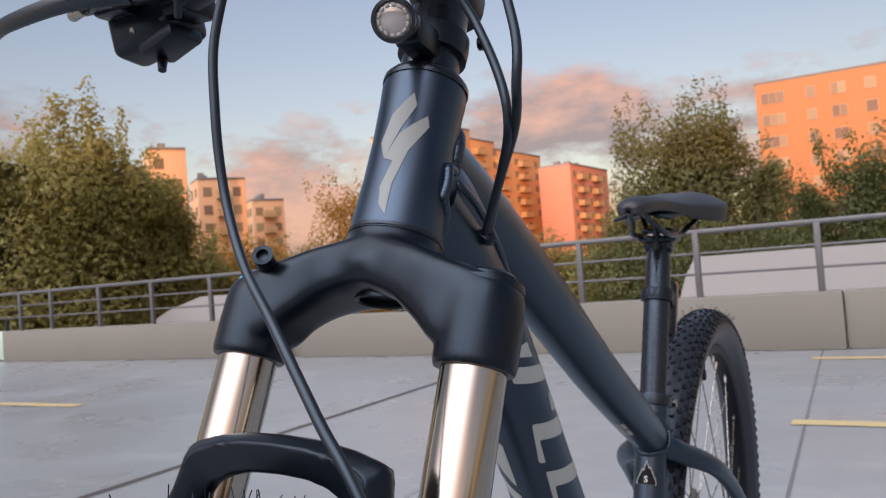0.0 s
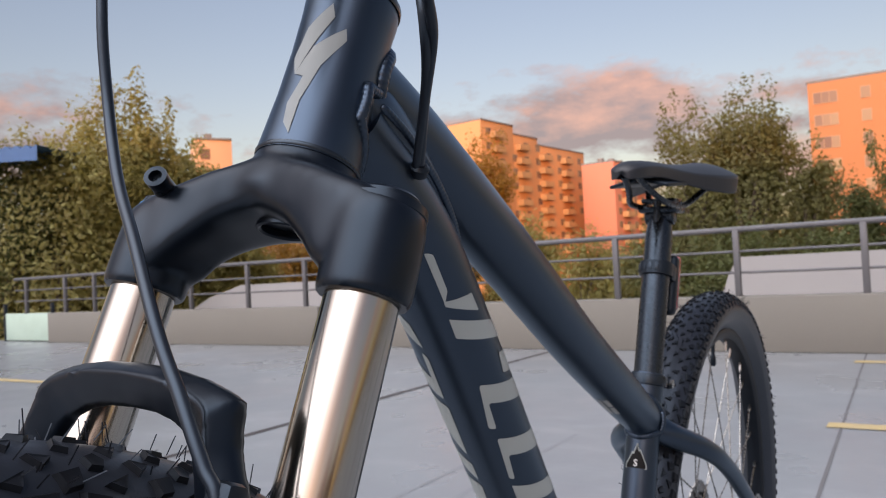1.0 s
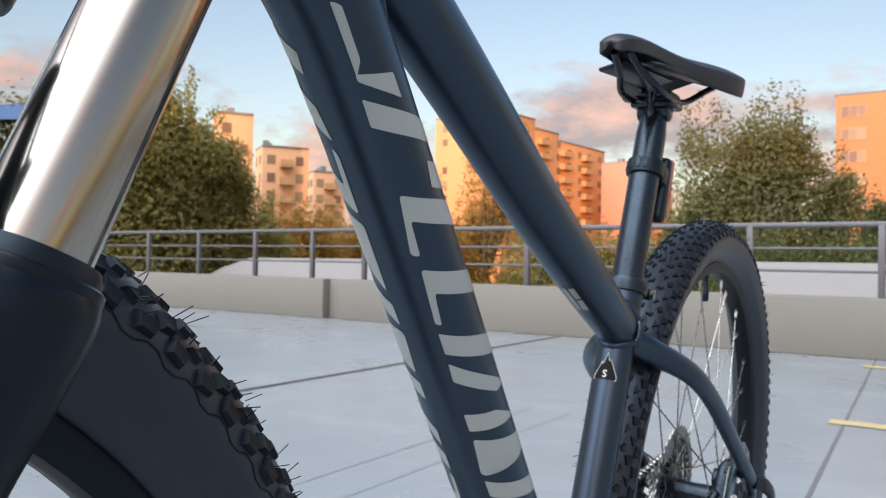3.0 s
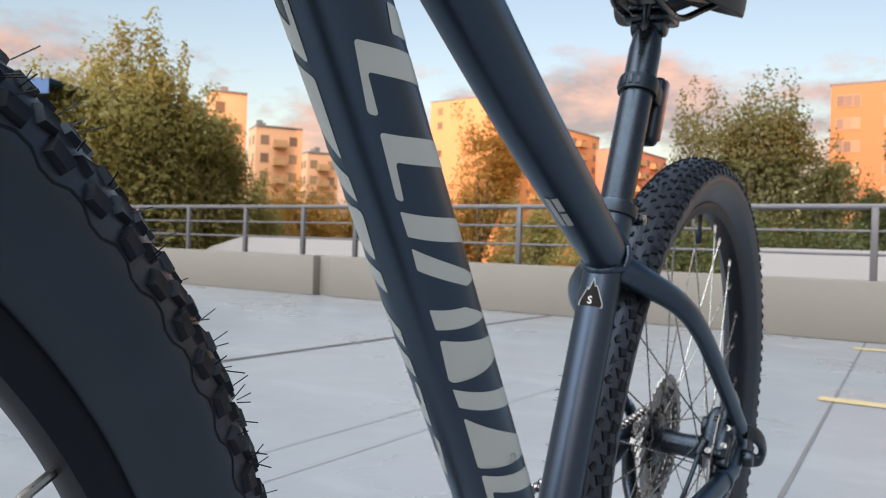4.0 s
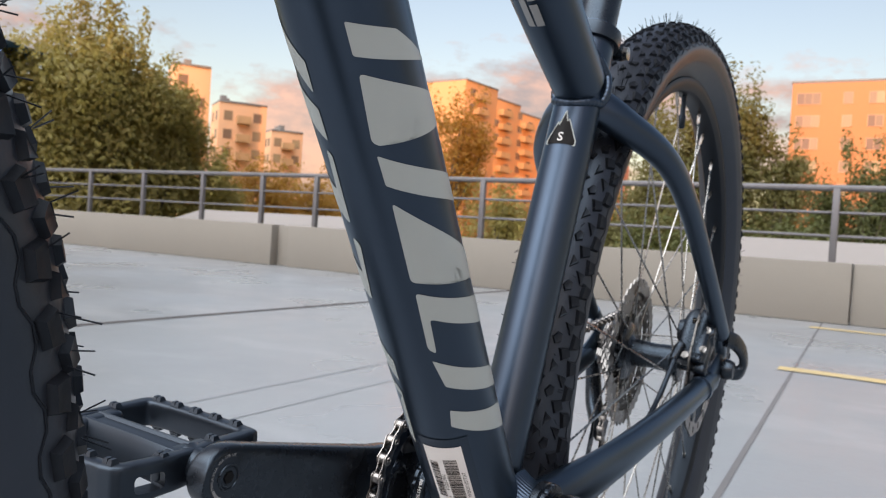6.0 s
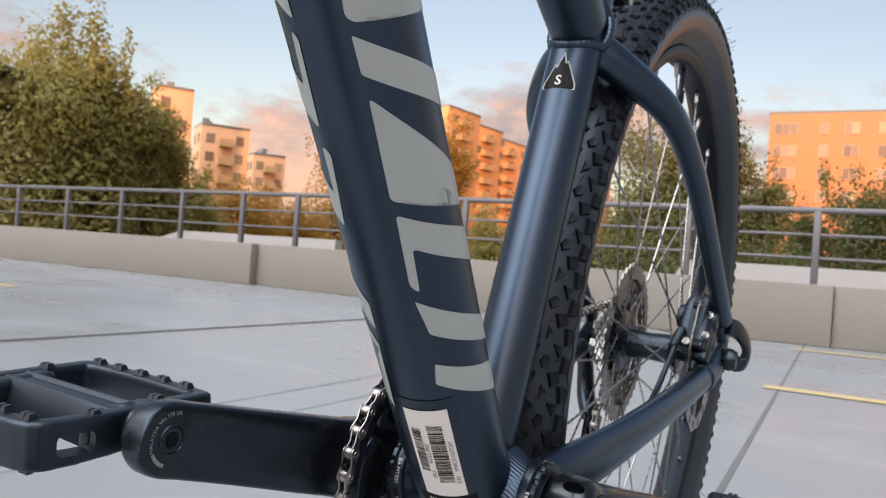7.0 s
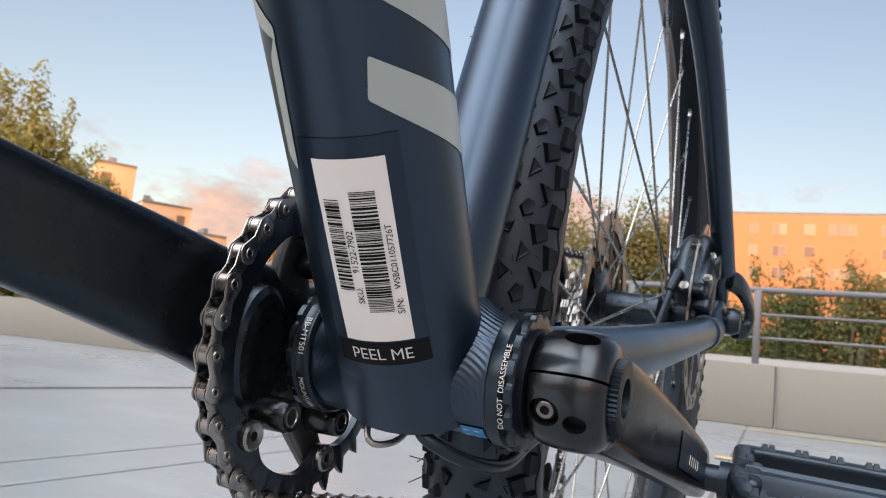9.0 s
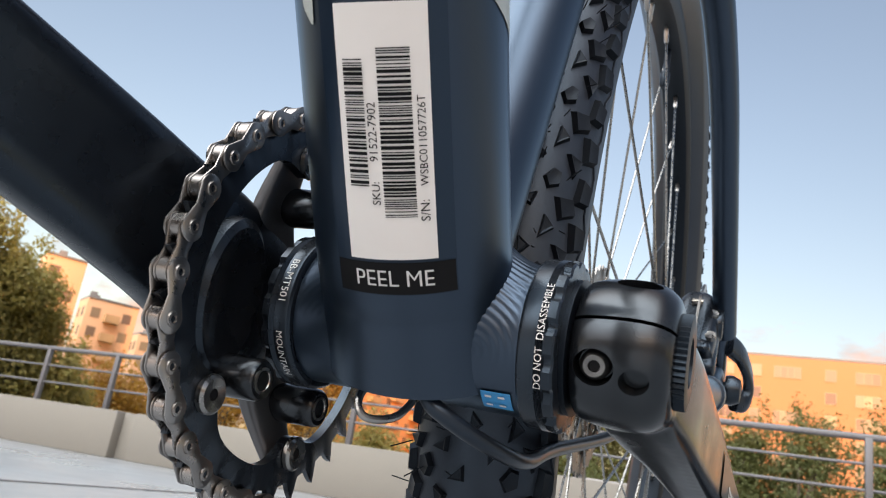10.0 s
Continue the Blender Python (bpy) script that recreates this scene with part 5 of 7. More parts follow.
part("seat_post", sweep([seat_at(0.33), seat_at(POST_TOP - 0.022), seat_at(POST_TOP - 0.018), seat_at(POST_TOP)], [0.0156, 0.0156, 0.0150, 0.0135], 32, ref=(1, 0, 0)), M_ANOD, bike, "black seat post")
PC = seat_at(POST_TOP)
bm = bmesh.new()
lathe([(0.008, -0.017), (0.0105, -0.0155), (0.0105, 0.0155), (0.008, 0.017)], 24, frame_at(PC + V((0, 0.001, 0.003)), (1, 0, 0)), bm=bm)
box((0.046, 0.038, 0.008), Matrix.Translation(PC + V((0, 0.006, 0.0105))), 0.003, bm=bm)
box((0.040, 0.034, 0.006), Matrix.Translation(PC + V((0, 0.006, 0.0205))), 0.0025, bm=bm)
part("saddle_clamp", bm, M_ANOD, bike)
part("clamp_bolt", rod(PC + V((0, -0.012, -0.012)), PC + V((0, -0.010, 0.022)), 0.0045, 12), M_ANOD, bike)
sec = []
for y, hw, zt, drop, th in ((0.015, 0.005, 0.8840, 0.003, 0.008), (0.021, 0.014, 0.8905, 0.006, 0.011), (0.040, 0.0200, 0.8965, 0.008, 0.012), (0.075, 0.0225, 0.9020, 0.010, 0.013), (0.115, 0.0285, 0.9020, 0.011, 0.013),
                            (0.155, 0.0405, 0.9030, 0.0150, 0.016), (0.190, 0.0570, 0.9065, 0.0185, 0.020), (0.225, 0.0680, 0.9110, 0.0215, 0.022), (0.250, 0.0695, 0.9145, 0.0230, 0.022), (0.268, 0.0650, 0.9150, 0.0215, 0.019), (0.280, 0.0540, 0.9125, 0.017, 0.015), (0.287, 0.0330, 0.9075, 0.009, 0.010)):
    ring = []
    for k in range(15):
        x = hw * math.cos(math.pi * k / 14)
        dip = 0.004 * math.exp(-(x / 0.012) ** 2) if 0.06 < y < 0.27 else 0
        ring.append(V((x, y, zt - drop * abs(x / hw) ** 2.2 - dip)))
    # skirt down the flanks, hollow beneath
    for k in range(15):
        x = -hw * math.cos(math.pi * k / 14)
        q = min(1.0, max(0.0, (abs(x / hw) - 0.45) / 0.4))
        ring.append(V((x * 0.96, y, zt - drop * abs(x / hw) ** 2.2 - th * (0.35 + 0.65 * q * q * (3 - 2 * q)))))
    sec.append(ring)
bm = bmesh.new()
rings(bm, sec)
saddle = part("saddle", bm, M_SADDLE, bike, "dark grey padded sports saddle", sharp=60)
sd = saddle.modifiers.new("round", "SUBSURF")
sd.levels = sd.render_levels = 1
for sx in (1, -1):
    part("saddle_rail", pipe([(sx * 0.007, 0.045, 0.880, 0.0035), (sx * 0.012, 0.075, 0.866, 0.0035), (sx * 0.021, 0.110, PC.z + 0.0155, 0.0035), (sx * 0.022, 0.175, PC.z + 0.0165, 0.0035), (sx * 0.034, 0.215, 0.873, 0.0035), (sx * 0.046, 0.244, 0.889, 0.0035)], 6, 10), M_ANOD, saddle)
    part("saddle_shell", box((0.030, 0.16, 0.004), Matrix.Translation((sx * 0.020, 0.15, 0.8810)) @ Matrix.Rotation(sx * 0.25, 4, "Y") @ Matrix.Rotation(0.09, 4, "X"), 0.0015), M_PLASTIC, saddle)
# rear light strapped to the post
lm = frame_at(seat_at(0.486), SEAT_DIR, (1, 0, 0))
rear_light = part("rear_light", box((0.020, 0.017, 0.072), frame_at(seat_at(0.462) + V((0.006, 0.0365, 0.004)), SEAT_DIR, (1, 0, 0)), 0.006, segs=3), M_PLASTIC, bike, "black rear light strapped to the seat post")
part("red_lens", box((0.0185, 0.011, 0.064), frame_at(seat_at(0.462) + V((0.006, 0.0462, 0.0065)), SEAT_DIR, (1, 0, 0)), 0.002), M_RED, rear_light, "dark red light lens")
part("strap", lathe([(0.0158, -0.008), (0.0188, -0.0075), (0.0192, 0.0), (0.0188, 0.0075), (0.0158, 0.008)], 32, lm), M_PLASTIC, rear_light)
bm = box((0.011, 0.022, 0.020), frame_at(seat_at(0.482) + V((0.010, 0.022, 0)), SEAT_DIR, (1, 0, 0)), 0.003)
part("bracket", bm, M_PLASTIC, rear_light)
for k in range(5):
    th = radians(-70 + 22 * k)
    part("strap_notch", box((0.004, 0.0012, 0.009), lm @ Matrix.Rotation(th, 4, "Z") @ Matrix.Translation((0, -0.0192, 0)), 0.0004), M_HOSE, rear_light)

# -- bottom bracket, crank, chainring --
for sx in (1, -1):
    m = frame_at(BB, (sx, 0, 0))
    prof = [(0.0200, 0.0366, 0), (0.0246, 0.0367, 0), (0.0254, 0.0374, 0), (0.0256, 0.0380, 0)]
    for k in range(5):
        x = 0.0420 + 0.0005 * k
        prof += [(0.0256, x, 0.0), (0.0253, x + 0.0002, 0.0)]
    prof += [(0.0257, 0.0442, 0.0), (0.0257, 0.0446, 1), (0.0256, 0.0466, 1), (0.0250, 0.0472, 1), (0.0212, 0.0474, 0), (0.0150, 0.0474, 0)]
    loops = []
    for r, x, notch in prof:
        ring = []
        for k in range(192):
            th = 2 * math.pi * k / 192
            c = math.cos(16 * th)
            ring.append(m @ V(((r - 0.0017 * notch * max(0.0, c - 0.35) ** 0.5) * math.cos(th), (r - 0.0017 * notch * max(0.0, c - 0.35) ** 0.5) * math.sin(th), x)))
        loops.append(ring)
    bm = bmesh.new()
    rings(bm, loops)
    bmesh.ops.recalc_face_normals(bm, faces=bm.faces[:])
    cup = part("bearing_cup", bm, M_ANOD, bike, "black outboard bearing cup with grip notches", sharp=25)
    part("dust_ring", lathe([(0.0140, 0.0472), (0.0202, 0.0473), (0.0204, 0.0490), (0.0140, 0.0492)], 32, m), M_PLASTIC, cup)


def cup_text(body, size, sx, x, mid_deg, mat=M_WHITE):
    """Writing round a bearing cup; mid_deg: its middle, degrees up from straight ahead."""
    me = text_mesh(body, size, Matrix(), align="CENTER")
    r = 0.0258
    for vert in me.vertices:
        a = radians(mid_deg) + sx * vert.co.x / r
        vert.co = BB + V((sx * (x - (vert.co.y - size * 0.35)), -r * math.cos(a), r * math.sin(a)))
    me.materials.append(mat)
    return part("print", me, None, bike)


cup_text("DO NOT  DISASSEMBLE", 0.0030, 1, 0.0431, -5)
cup_text("BB-MT501", 0.0036, -1, 0.0398, 10)
cup_text("MOUNTAIN", 0.0032, -1, 0.0398, -46)
tag_at = lambda x, a, lift=0.0005: BB + V((x, 0, 0)) + V((0, -math.cos(radians(a)), math.sin(radians(a)))) * (0.0230 + lift)
for k in range(7):
    x = -0.010 + k * 0.0040
    part("stamp_mark", patch(lambda u, v: tag_at(u, v, 0.0005), [(x - 0.0011, -38), (x + 0.0011, -38), (x + 0.0011, -45), (x - 0.0011, -45)], 2, 3), M_FRAME, bike)
tag = part("blue_tag", patch(tag_at, [(0.0255, -52), (0.0345, -52), (0.0345, -71), (0.0255, -71)], 6, 6), M_BLUE, bike, "small blue inspection tag")
for x in (0.0278, 0.0318):
    for a in (-55, -64):
        part("tag_mark", patch(lambda u, v: tag_at(u, v, 0.0009), [(x - 0.0010, a), (x + 0.0010, a), (x + 0.0010, a - 2), (x - 0.0010, a - 2)], 3, 3), M_WHITE, tag)

CR_DIR = V((0, -0.1692, 0.0391)).normalized()      # from the axle towards the right pedal
CR_N = V((0, CR_DIR.z, -CR_DIR.y))                 # up, square to the crank
PED_R = BB + CR_DIR * 0.1750 + V((-0.0855, 0, 0))
PED_L = BB - CR_DIR * 0.1740 + V((0.0890, 0, 0))


def crank_loft(side, stations, power=4.0, ridge=0.0, sag=0.0):
    """Arm of rounded rectangle sections: (distance along, x of middle, half thickness, half height)."""
    d = CR_DIR * (1 if side < 0 else -1)
    c = curve([(s, x, th, hh) for s, x, th, hh in stations], 6)
    bm = bmesh.new()
    loops = []
    for s, x, th, hh in c:
        p = BB + d * s + V((side * x, 0, 0)) - CR_N * sag
        ring = []
        for k in range(28):
            u = 2 * math.pi * k / 28
            cc, sn = math.cos(u), math.sin(u)
            lift = ridge * (1.0 if k == 14 else 0.2 if k in (13, 15) else 0.0) * math.sin(math.pi * min(1.0, max(0.0, (s - 0.045) / 0.095)))
            ring.append(p + V((math.copysign(abs(cc) ** (2 / power), cc) * (th + lift) * side, 0, 0)) + CR_N * (math.copysign(abs(sn) ** (2 / power), sn) * hh))
        loops.append(ring)
    rings(bm, loops)
    return bm


right_arm = part("crank_arm", crank_loft(-1, [(-0.016, 0.0660, 0.0050, 0.012), (0.0, 0.0665, 0.0080, 0.0225), (0.030, 0.0680, 0.0085, 0.0250), (0.052, 0.0702, 0.0082, 0.0230), (0.080, 0.0735, 0.0078, 0.0218), (0.125, 0.0805, 0.0075, 0.0198), (0.160, 0.0850, 0.0075, 0.0186), (0.1735, 0.0855, 0.0075, 0.0183), (0.1820, 0.0855, 0.0074, 0.0163), (0.1875, 0.0855, 0.0072, 0.0126), (0.1905, 0.0855, 0.0069, 0.0085), (0.1918, 0.0855, 0.0066, 0.0035)], 4.6, -0.0022, 0.0008), M_ANOD, bike, "satin black drive-side crank arm")
part("inner_dish", lathe([(0.0005, 0.0000), (0.0070, 0.0005), (0.0125, 0.0018), (0.0160, 0.0032), (0.0182, 0.0036), (0.0205, 0.0020), (0.0214, -0.0026)], 48, frame_at(V((-0.0583, -0.0290, 0.3070)), (1, 0, 0), (0, 0, 1)) @ Matrix.Diagonal((1.24, 0.74, 1, 1))), M_ANOD, right_arm, "glossy hollow in the forging")
part("pedal_boss", lathe([(0.0062, 0.0002), (0.0066, 0.0009), (0.0074, 0.0009), (0.0078, 0.0001), (0.0070, -0.001)], 32, frame_at(PED_R + V((0.0074, 0, 0)), (1, 0, 0)), closed=True), M_ANOD, right_arm)
part("pedal_axle_end", lathe([(0.0036, 0.0001), (0.0050, 0.0006), (0.0060, 0.0004), (0.0063, -0.001)], 24, frame_at(PED_R + V((0.0074, 0, 0)), (1, 0, 0))), M_ANOD, right_arm)
part("pedal_socket", lathe([(0.0005, 0.0007), (0.0036, 0.0008), (0.0038, 0.0)], 6, frame_at(PED_R + V((0.0074, 0, 0)), (1, 0, 0))), M_INK, right_arm)


def arc_text(body, size, centre, r, start_deg, mat, parent):
    """Writing round the pedal hole on the arm's inner face, clockwise from start_deg."""
    me = text_mesh(body, size, Matrix())
    for vert in me.vertices:
        a = radians(start_deg) - vert.co.x / r
        rr = r + vert.co.y
        vert.co = centre + V((0.0003, 0, 0)) + V((0, math.cos(a) * rr, math.sin(a) * rr))
    me.materials.append(mat)
    return part("print", me, None, parent)


arc_text("MALAYSIA VIA 175 UK", 0.0027, PED_R + V((0.0076, 0, 0)), 0.0116, 201, M_GREYLABEL, right_arm)
bm = bmesh.new()
for k in range(9):
    a = radians(248 - 5.2 * k)
    m = Matrix.Translation(PED_R + V((0.0079, math.cos(a) * 0.0122, math.sin(a) * 0.0122))) @ Matrix.Rotation(a, 4, "X")
    box((0.0002, 0.0018, 0.0006), m, bm=bm)
part("print", bm, M_GREYLABEL, right_arm)

RING_X = -0.0508
TEETH, PITCH_R = 32, 0.0648
# chainring: plate with scalloped inner edge and separate tooth outline
bm = bmesh.new()
n = TEETH * 8
ca = math.atan2(CR_DIR.z, CR_DIR.y)
BOLTS = [ca + radians(d) for d in (57, -57, 180 - 57, 180 + 57)]


def ring_inner(a):
    d = min(abs((a - b + math.pi) % (2 * math.pi) - math.pi) for b in BOLTS)
    return 0.0532 - 0.0082 * math.exp(-(d / 0.19) ** 2)


outer, inner = [], []
for k in range(n):
    a = 2 * math.pi * k / n
    ph = (k % 8) / 8.0
    tooth = max(0.0, math.cos(2 * math.pi * ph)) ** 1.5
    ro = 0.0612 + 0.0070 * tooth
    outer.append((math.cos(a) * ro, math.sin(a) * ro))
    ri = ring_inner(a)
    inner.append((math.cos(a) * ri, math.sin(a) * ri))
to3 = lambda q, x: BB + V((RING_X + x, q[0], q[1]))
root = [(math.cos(2 * math.pi * k / n) * 0.0592, math.sin(2 * math.pi * k / n) * 0.0592) for k in range(n)]
lo = [[bm.verts.new(to3(q, x)) for q in o] for o, x in ((outer, 0.0010), (root, 0.0018), (inner, 0.0018), (inner, -0.0018), (root, -0.0018), (outer, -0.0010))]
for a, b in ((0, 1), (1, 2), (2, 3), (3, 4), (4, 5), (5, 0)):
    for k in range(n):
        j = (k + 1) % n
        bm.faces.new((lo[a][k], lo[a][j], lo[b][j], lo[b][k]))
bmesh.ops.recalc_face_normals(bm, faces=bm.faces[:])
chainring = part("chainring", bm, M_ANOD, bike, "black single chainring")
# spider arms, bolts and threaded bosses
bm = bmesh.new()
lathe([(0.0140, -0.009), (0.0185, -0.010), (0.0215, -0.014), (0.0225, -0.018), (0.0120, -0.019)], 36, frame_at(BB + V((RING_X + 0.001, 0, 0)), (1, 0, 0)), bm=bm)
for b in BOLTS:
    e1 = V((0, math.cos(b), math.sin(b)))
    pipe([tuple(BB + V((RING_X - 0.0140, 0, 0)) + e1 * 0.014) + (0.0044, 0.0150), tuple(BB + V((RING_X - 0.0115, 0, 0)) + e1 * 0.034) + (0.0036, 0.0105), tuple(BB + V((RING_X - 0.0042, 0, 0)) + e1 * 0.0530) + (0.0024, 0.0074)], 6, 18, ref=(1, 0, 0), bm=bm, power=4.0)
spider = part("spider", bm, M_SPIDER, bike)
remesh(spider, 0.0009, 2)
for b in BOLTS:
    e1 = V((0, math.cos(b), math.sin(b)))
    bo = lathe([(0.0017, -0.0012), (0.0019, 0.0020), (0.0050, 0.0024), (0.0060, 0.0016), (0.0060, 0.0), (0.0048, -0.0004)], 24, frame_at(BB + V((RING_X + 0.0020, 0, 0)) + e1 * 0.0505, (1, 0, 0)))
    part("chainring_bolt", bo, M_STEEL, chainring)
    part("bolt_socket", lathe([(0.0002, 0.0012), (0.0017, 0.0013), (0.0018, 0.0019)], 6, frame_at(BB + V((RING_X + 0.0020, 0, 0)) + e1 * 0.0505, (1, 0, 0))), M_INK, chainring)
    inn = b + radians(8 if math.sin(b - ca) > 0 else -8)
    e2 = V((0, math.cos(inn), math.sin(inn)))
    part("threaded_boss", lathe([(0.0042, 0.013), (0.0058, 0.0132), (0.0066, 0.0120), (0.0070, -0.002), (0.0062, -0.004)], 20, frame_at(BB + V((RING_X - 0.004, 0, 0)) + e2 * 0.0350, (1, 0, 0))), M_CRANK, spider)
    part("boss_thread", lathe([(0.0020, 0.010), (0.0034, 0.0134), (0.0042, 0.0134), (0.0042, 0.012)], 16, frame_at(BB + V((RING_X - 0.004, 0, 0)) + e2 * 0.0350, (1, 0, 0))), M_STEEL, spider)

# left arm: split clamp with two pinch bolts and a notched cap
bm = crank_loft(1, [(0.000, 0.0660, 0.0085, 0.0150), (0.014, 0.0668, 0.0120, 0.0188), (0.030, 0.0702, 0.0118, 0.0190), (0.050, 0.0746, 0.0098, 0.0182), (0.090, 0.0806, 0.0080, 0.0168), (0.140, 0.0862, 0.0072, 0.0152), (0.172, 0.0887, 0.0070, 0.0138), (0.184, 0.0890, 0.0066, 0.0105), (0.1885, 0.0890, 0.0056, 0.0050)], 5.5)
lathe([(0.0150, 0.0494), (0.0186, 0.0496), (0.0202, 0.0515), (0.0214, 0.0560), (0.0220, 0.0620), (0.0219, 0.0680), (0.0208, 0.0728), (0.0180, 0.0764), (0.0150, 0.0776), (0.0100, 0.0776)], 56, frame_at(BB, (1, 0, 0)), bm=bm)
left_arm = part("crank_arm", bm, M_CRANK, bike, "gloss black crank arm with a split clamp", sharp=30)
remesh(left_arm, 0.0009, 1)
soften(left_arm, 10, lambda c: np.clip(1.3 - np.abs(np.hypot(c[:, 1] - BB.y, c[:, 2] - BB.z) - 0.024) / 0.016, 0.15, 1))
cap_m = frame_at(BB + V((0.0770, 0, 0)), (1, 0, 0))
bm = bmesh.new()
prof_o = []
for k in range(96):
    a = 2 * math.pi * k / 96
    prof_o.append(0.0138 if k % 2 else 0.0131)
loops = []
for h in (-0.002, 0.0034):
    loops.append([cap_m @ V((r * math.cos(2 * math.pi * k / 96), r * math.sin(2 * math.pi * k / 96), h)) for k, r in enumerate(prof_o)])
loops.append([cap_m @ V((0.0108 * math.cos(2 * math.pi * k / 96), 0.0108 * math.sin(2 * math.pi * k / 96), 0.0040)) for k in range(96)])
loops.append([cap_m @ V((0.0072 * math.cos(2 * math.pi * k / 96), 0.0072 * math.sin(2 * math.pi * k / 96), 0.0036)) for k in range(96)])
loops.append([cap_m @ V((0.0068 * math.cos(2 * math.pi * k / 96), 0.0068 * math.sin(2 * math.pi * k / 96), -0.002)) for k in range(96)])
rings(bm, loops)
part("preload_cap", bm, M_PLASTIC, left_arm, "notched black preload cap", sharp=20)
FW = CR_DIR
# slot, bolt holes and the oval hole on top are cut into the clamp
holes = [box((0.0380, 0.0011, 0.0200), frame_at(BB + V((0.0640, 0, 0)) + FW * 0.0200 + CR_N * 0.0006, FW, (1, 0, 0)))]
BOLT_AT = []
for px, py, pz, r, deep in ((0.0572, -0.0199, 0.3025, 0.0051, 0.0062), (0.0682, -0.0190, 0.3000, 0.0036, 0.0050)):
    p = V((px, py, pz))
    out = (p - V((px, BB.y, BB.z))).normalized()
    BOLT_AT.append((p, out))
    holes.append(lathe([(r * 0.86, -deep), (r, -deep + 0.0010), (r, 0.004)], 28, frame_at(p, out, (1, 0, 0)) @ Matrix.Diagonal((1.12, 1.0, 1, 1))))
holes.append(lathe([(0.0044, -0.006), (0.0048, -0.004), (0.0052, 0.006)], 28, frame_at(BB + V((0.0655, -0.0108, 0.0180)), (0, -0.52, 0.85), (1, 0, 0)) @ Matrix.Diagonal((1.3, 0.8, 1, 1))))
for h in holes:
    bmesh.ops.recalc_face_normals(h, faces=h.faces[:])
cut(left_arm, holes, 40)
p, out = BOLT_AT[0]
bolt = part("pinch_bolt", lathe([(0.0015, -0.0020), (0.0017, 0.0000), (0.0030, 0.0001), (0.0039, -0.0006), (0.0043, -0.0018), (0.0043, -0.0050)], 28, frame_at(p - out * 0.0022, out)), M_COG, left_arm, "steel socket bolt")
part("bolt_socket", lathe([(0.0004, -0.0014), (0.0016, -0.0013), (0.0017, -0.0008)], 6, frame_at(p - out * 0.0022, out)), M_INK, left_arm)
# dark panel with the maker's mark as plain bars near the pedal end
d = -CR_DIR
arm_face = lambda s, h, lift: BB + d * s + CR_N * h + V((0.0800 + (s - 0.090) * 0.105 + 0.0078 + lift, 0, 0))
part("arm_panel", patch(lambda s, h: arm_face(s, h, 0.0012), [(0.098, -0.0085), (0.158, -0.0075), (0.158, 0.0075), (0.098, 0.0085)], 6, 3), M_FILM, left_arm, "dark gloss panel")
bm = bmesh.new()
for k, (w, h) in enumerate(((0.0020, 0.0045), (0.0016, 0.0045), (0.0020, 0.0045), (0.0018, 0.0045), (0.0018, 0.0045))):
    m = Matrix.Translation(arm_face(0.118 + 0.0046 * k, -0.002, 0.0015)) @ axes_to(d, (1, 0, 0)).to_4x4()
    box((0.0003, h, w), m, bm=bm)
part("arm_mark", bm, M_GREYLABEL, left_arm)


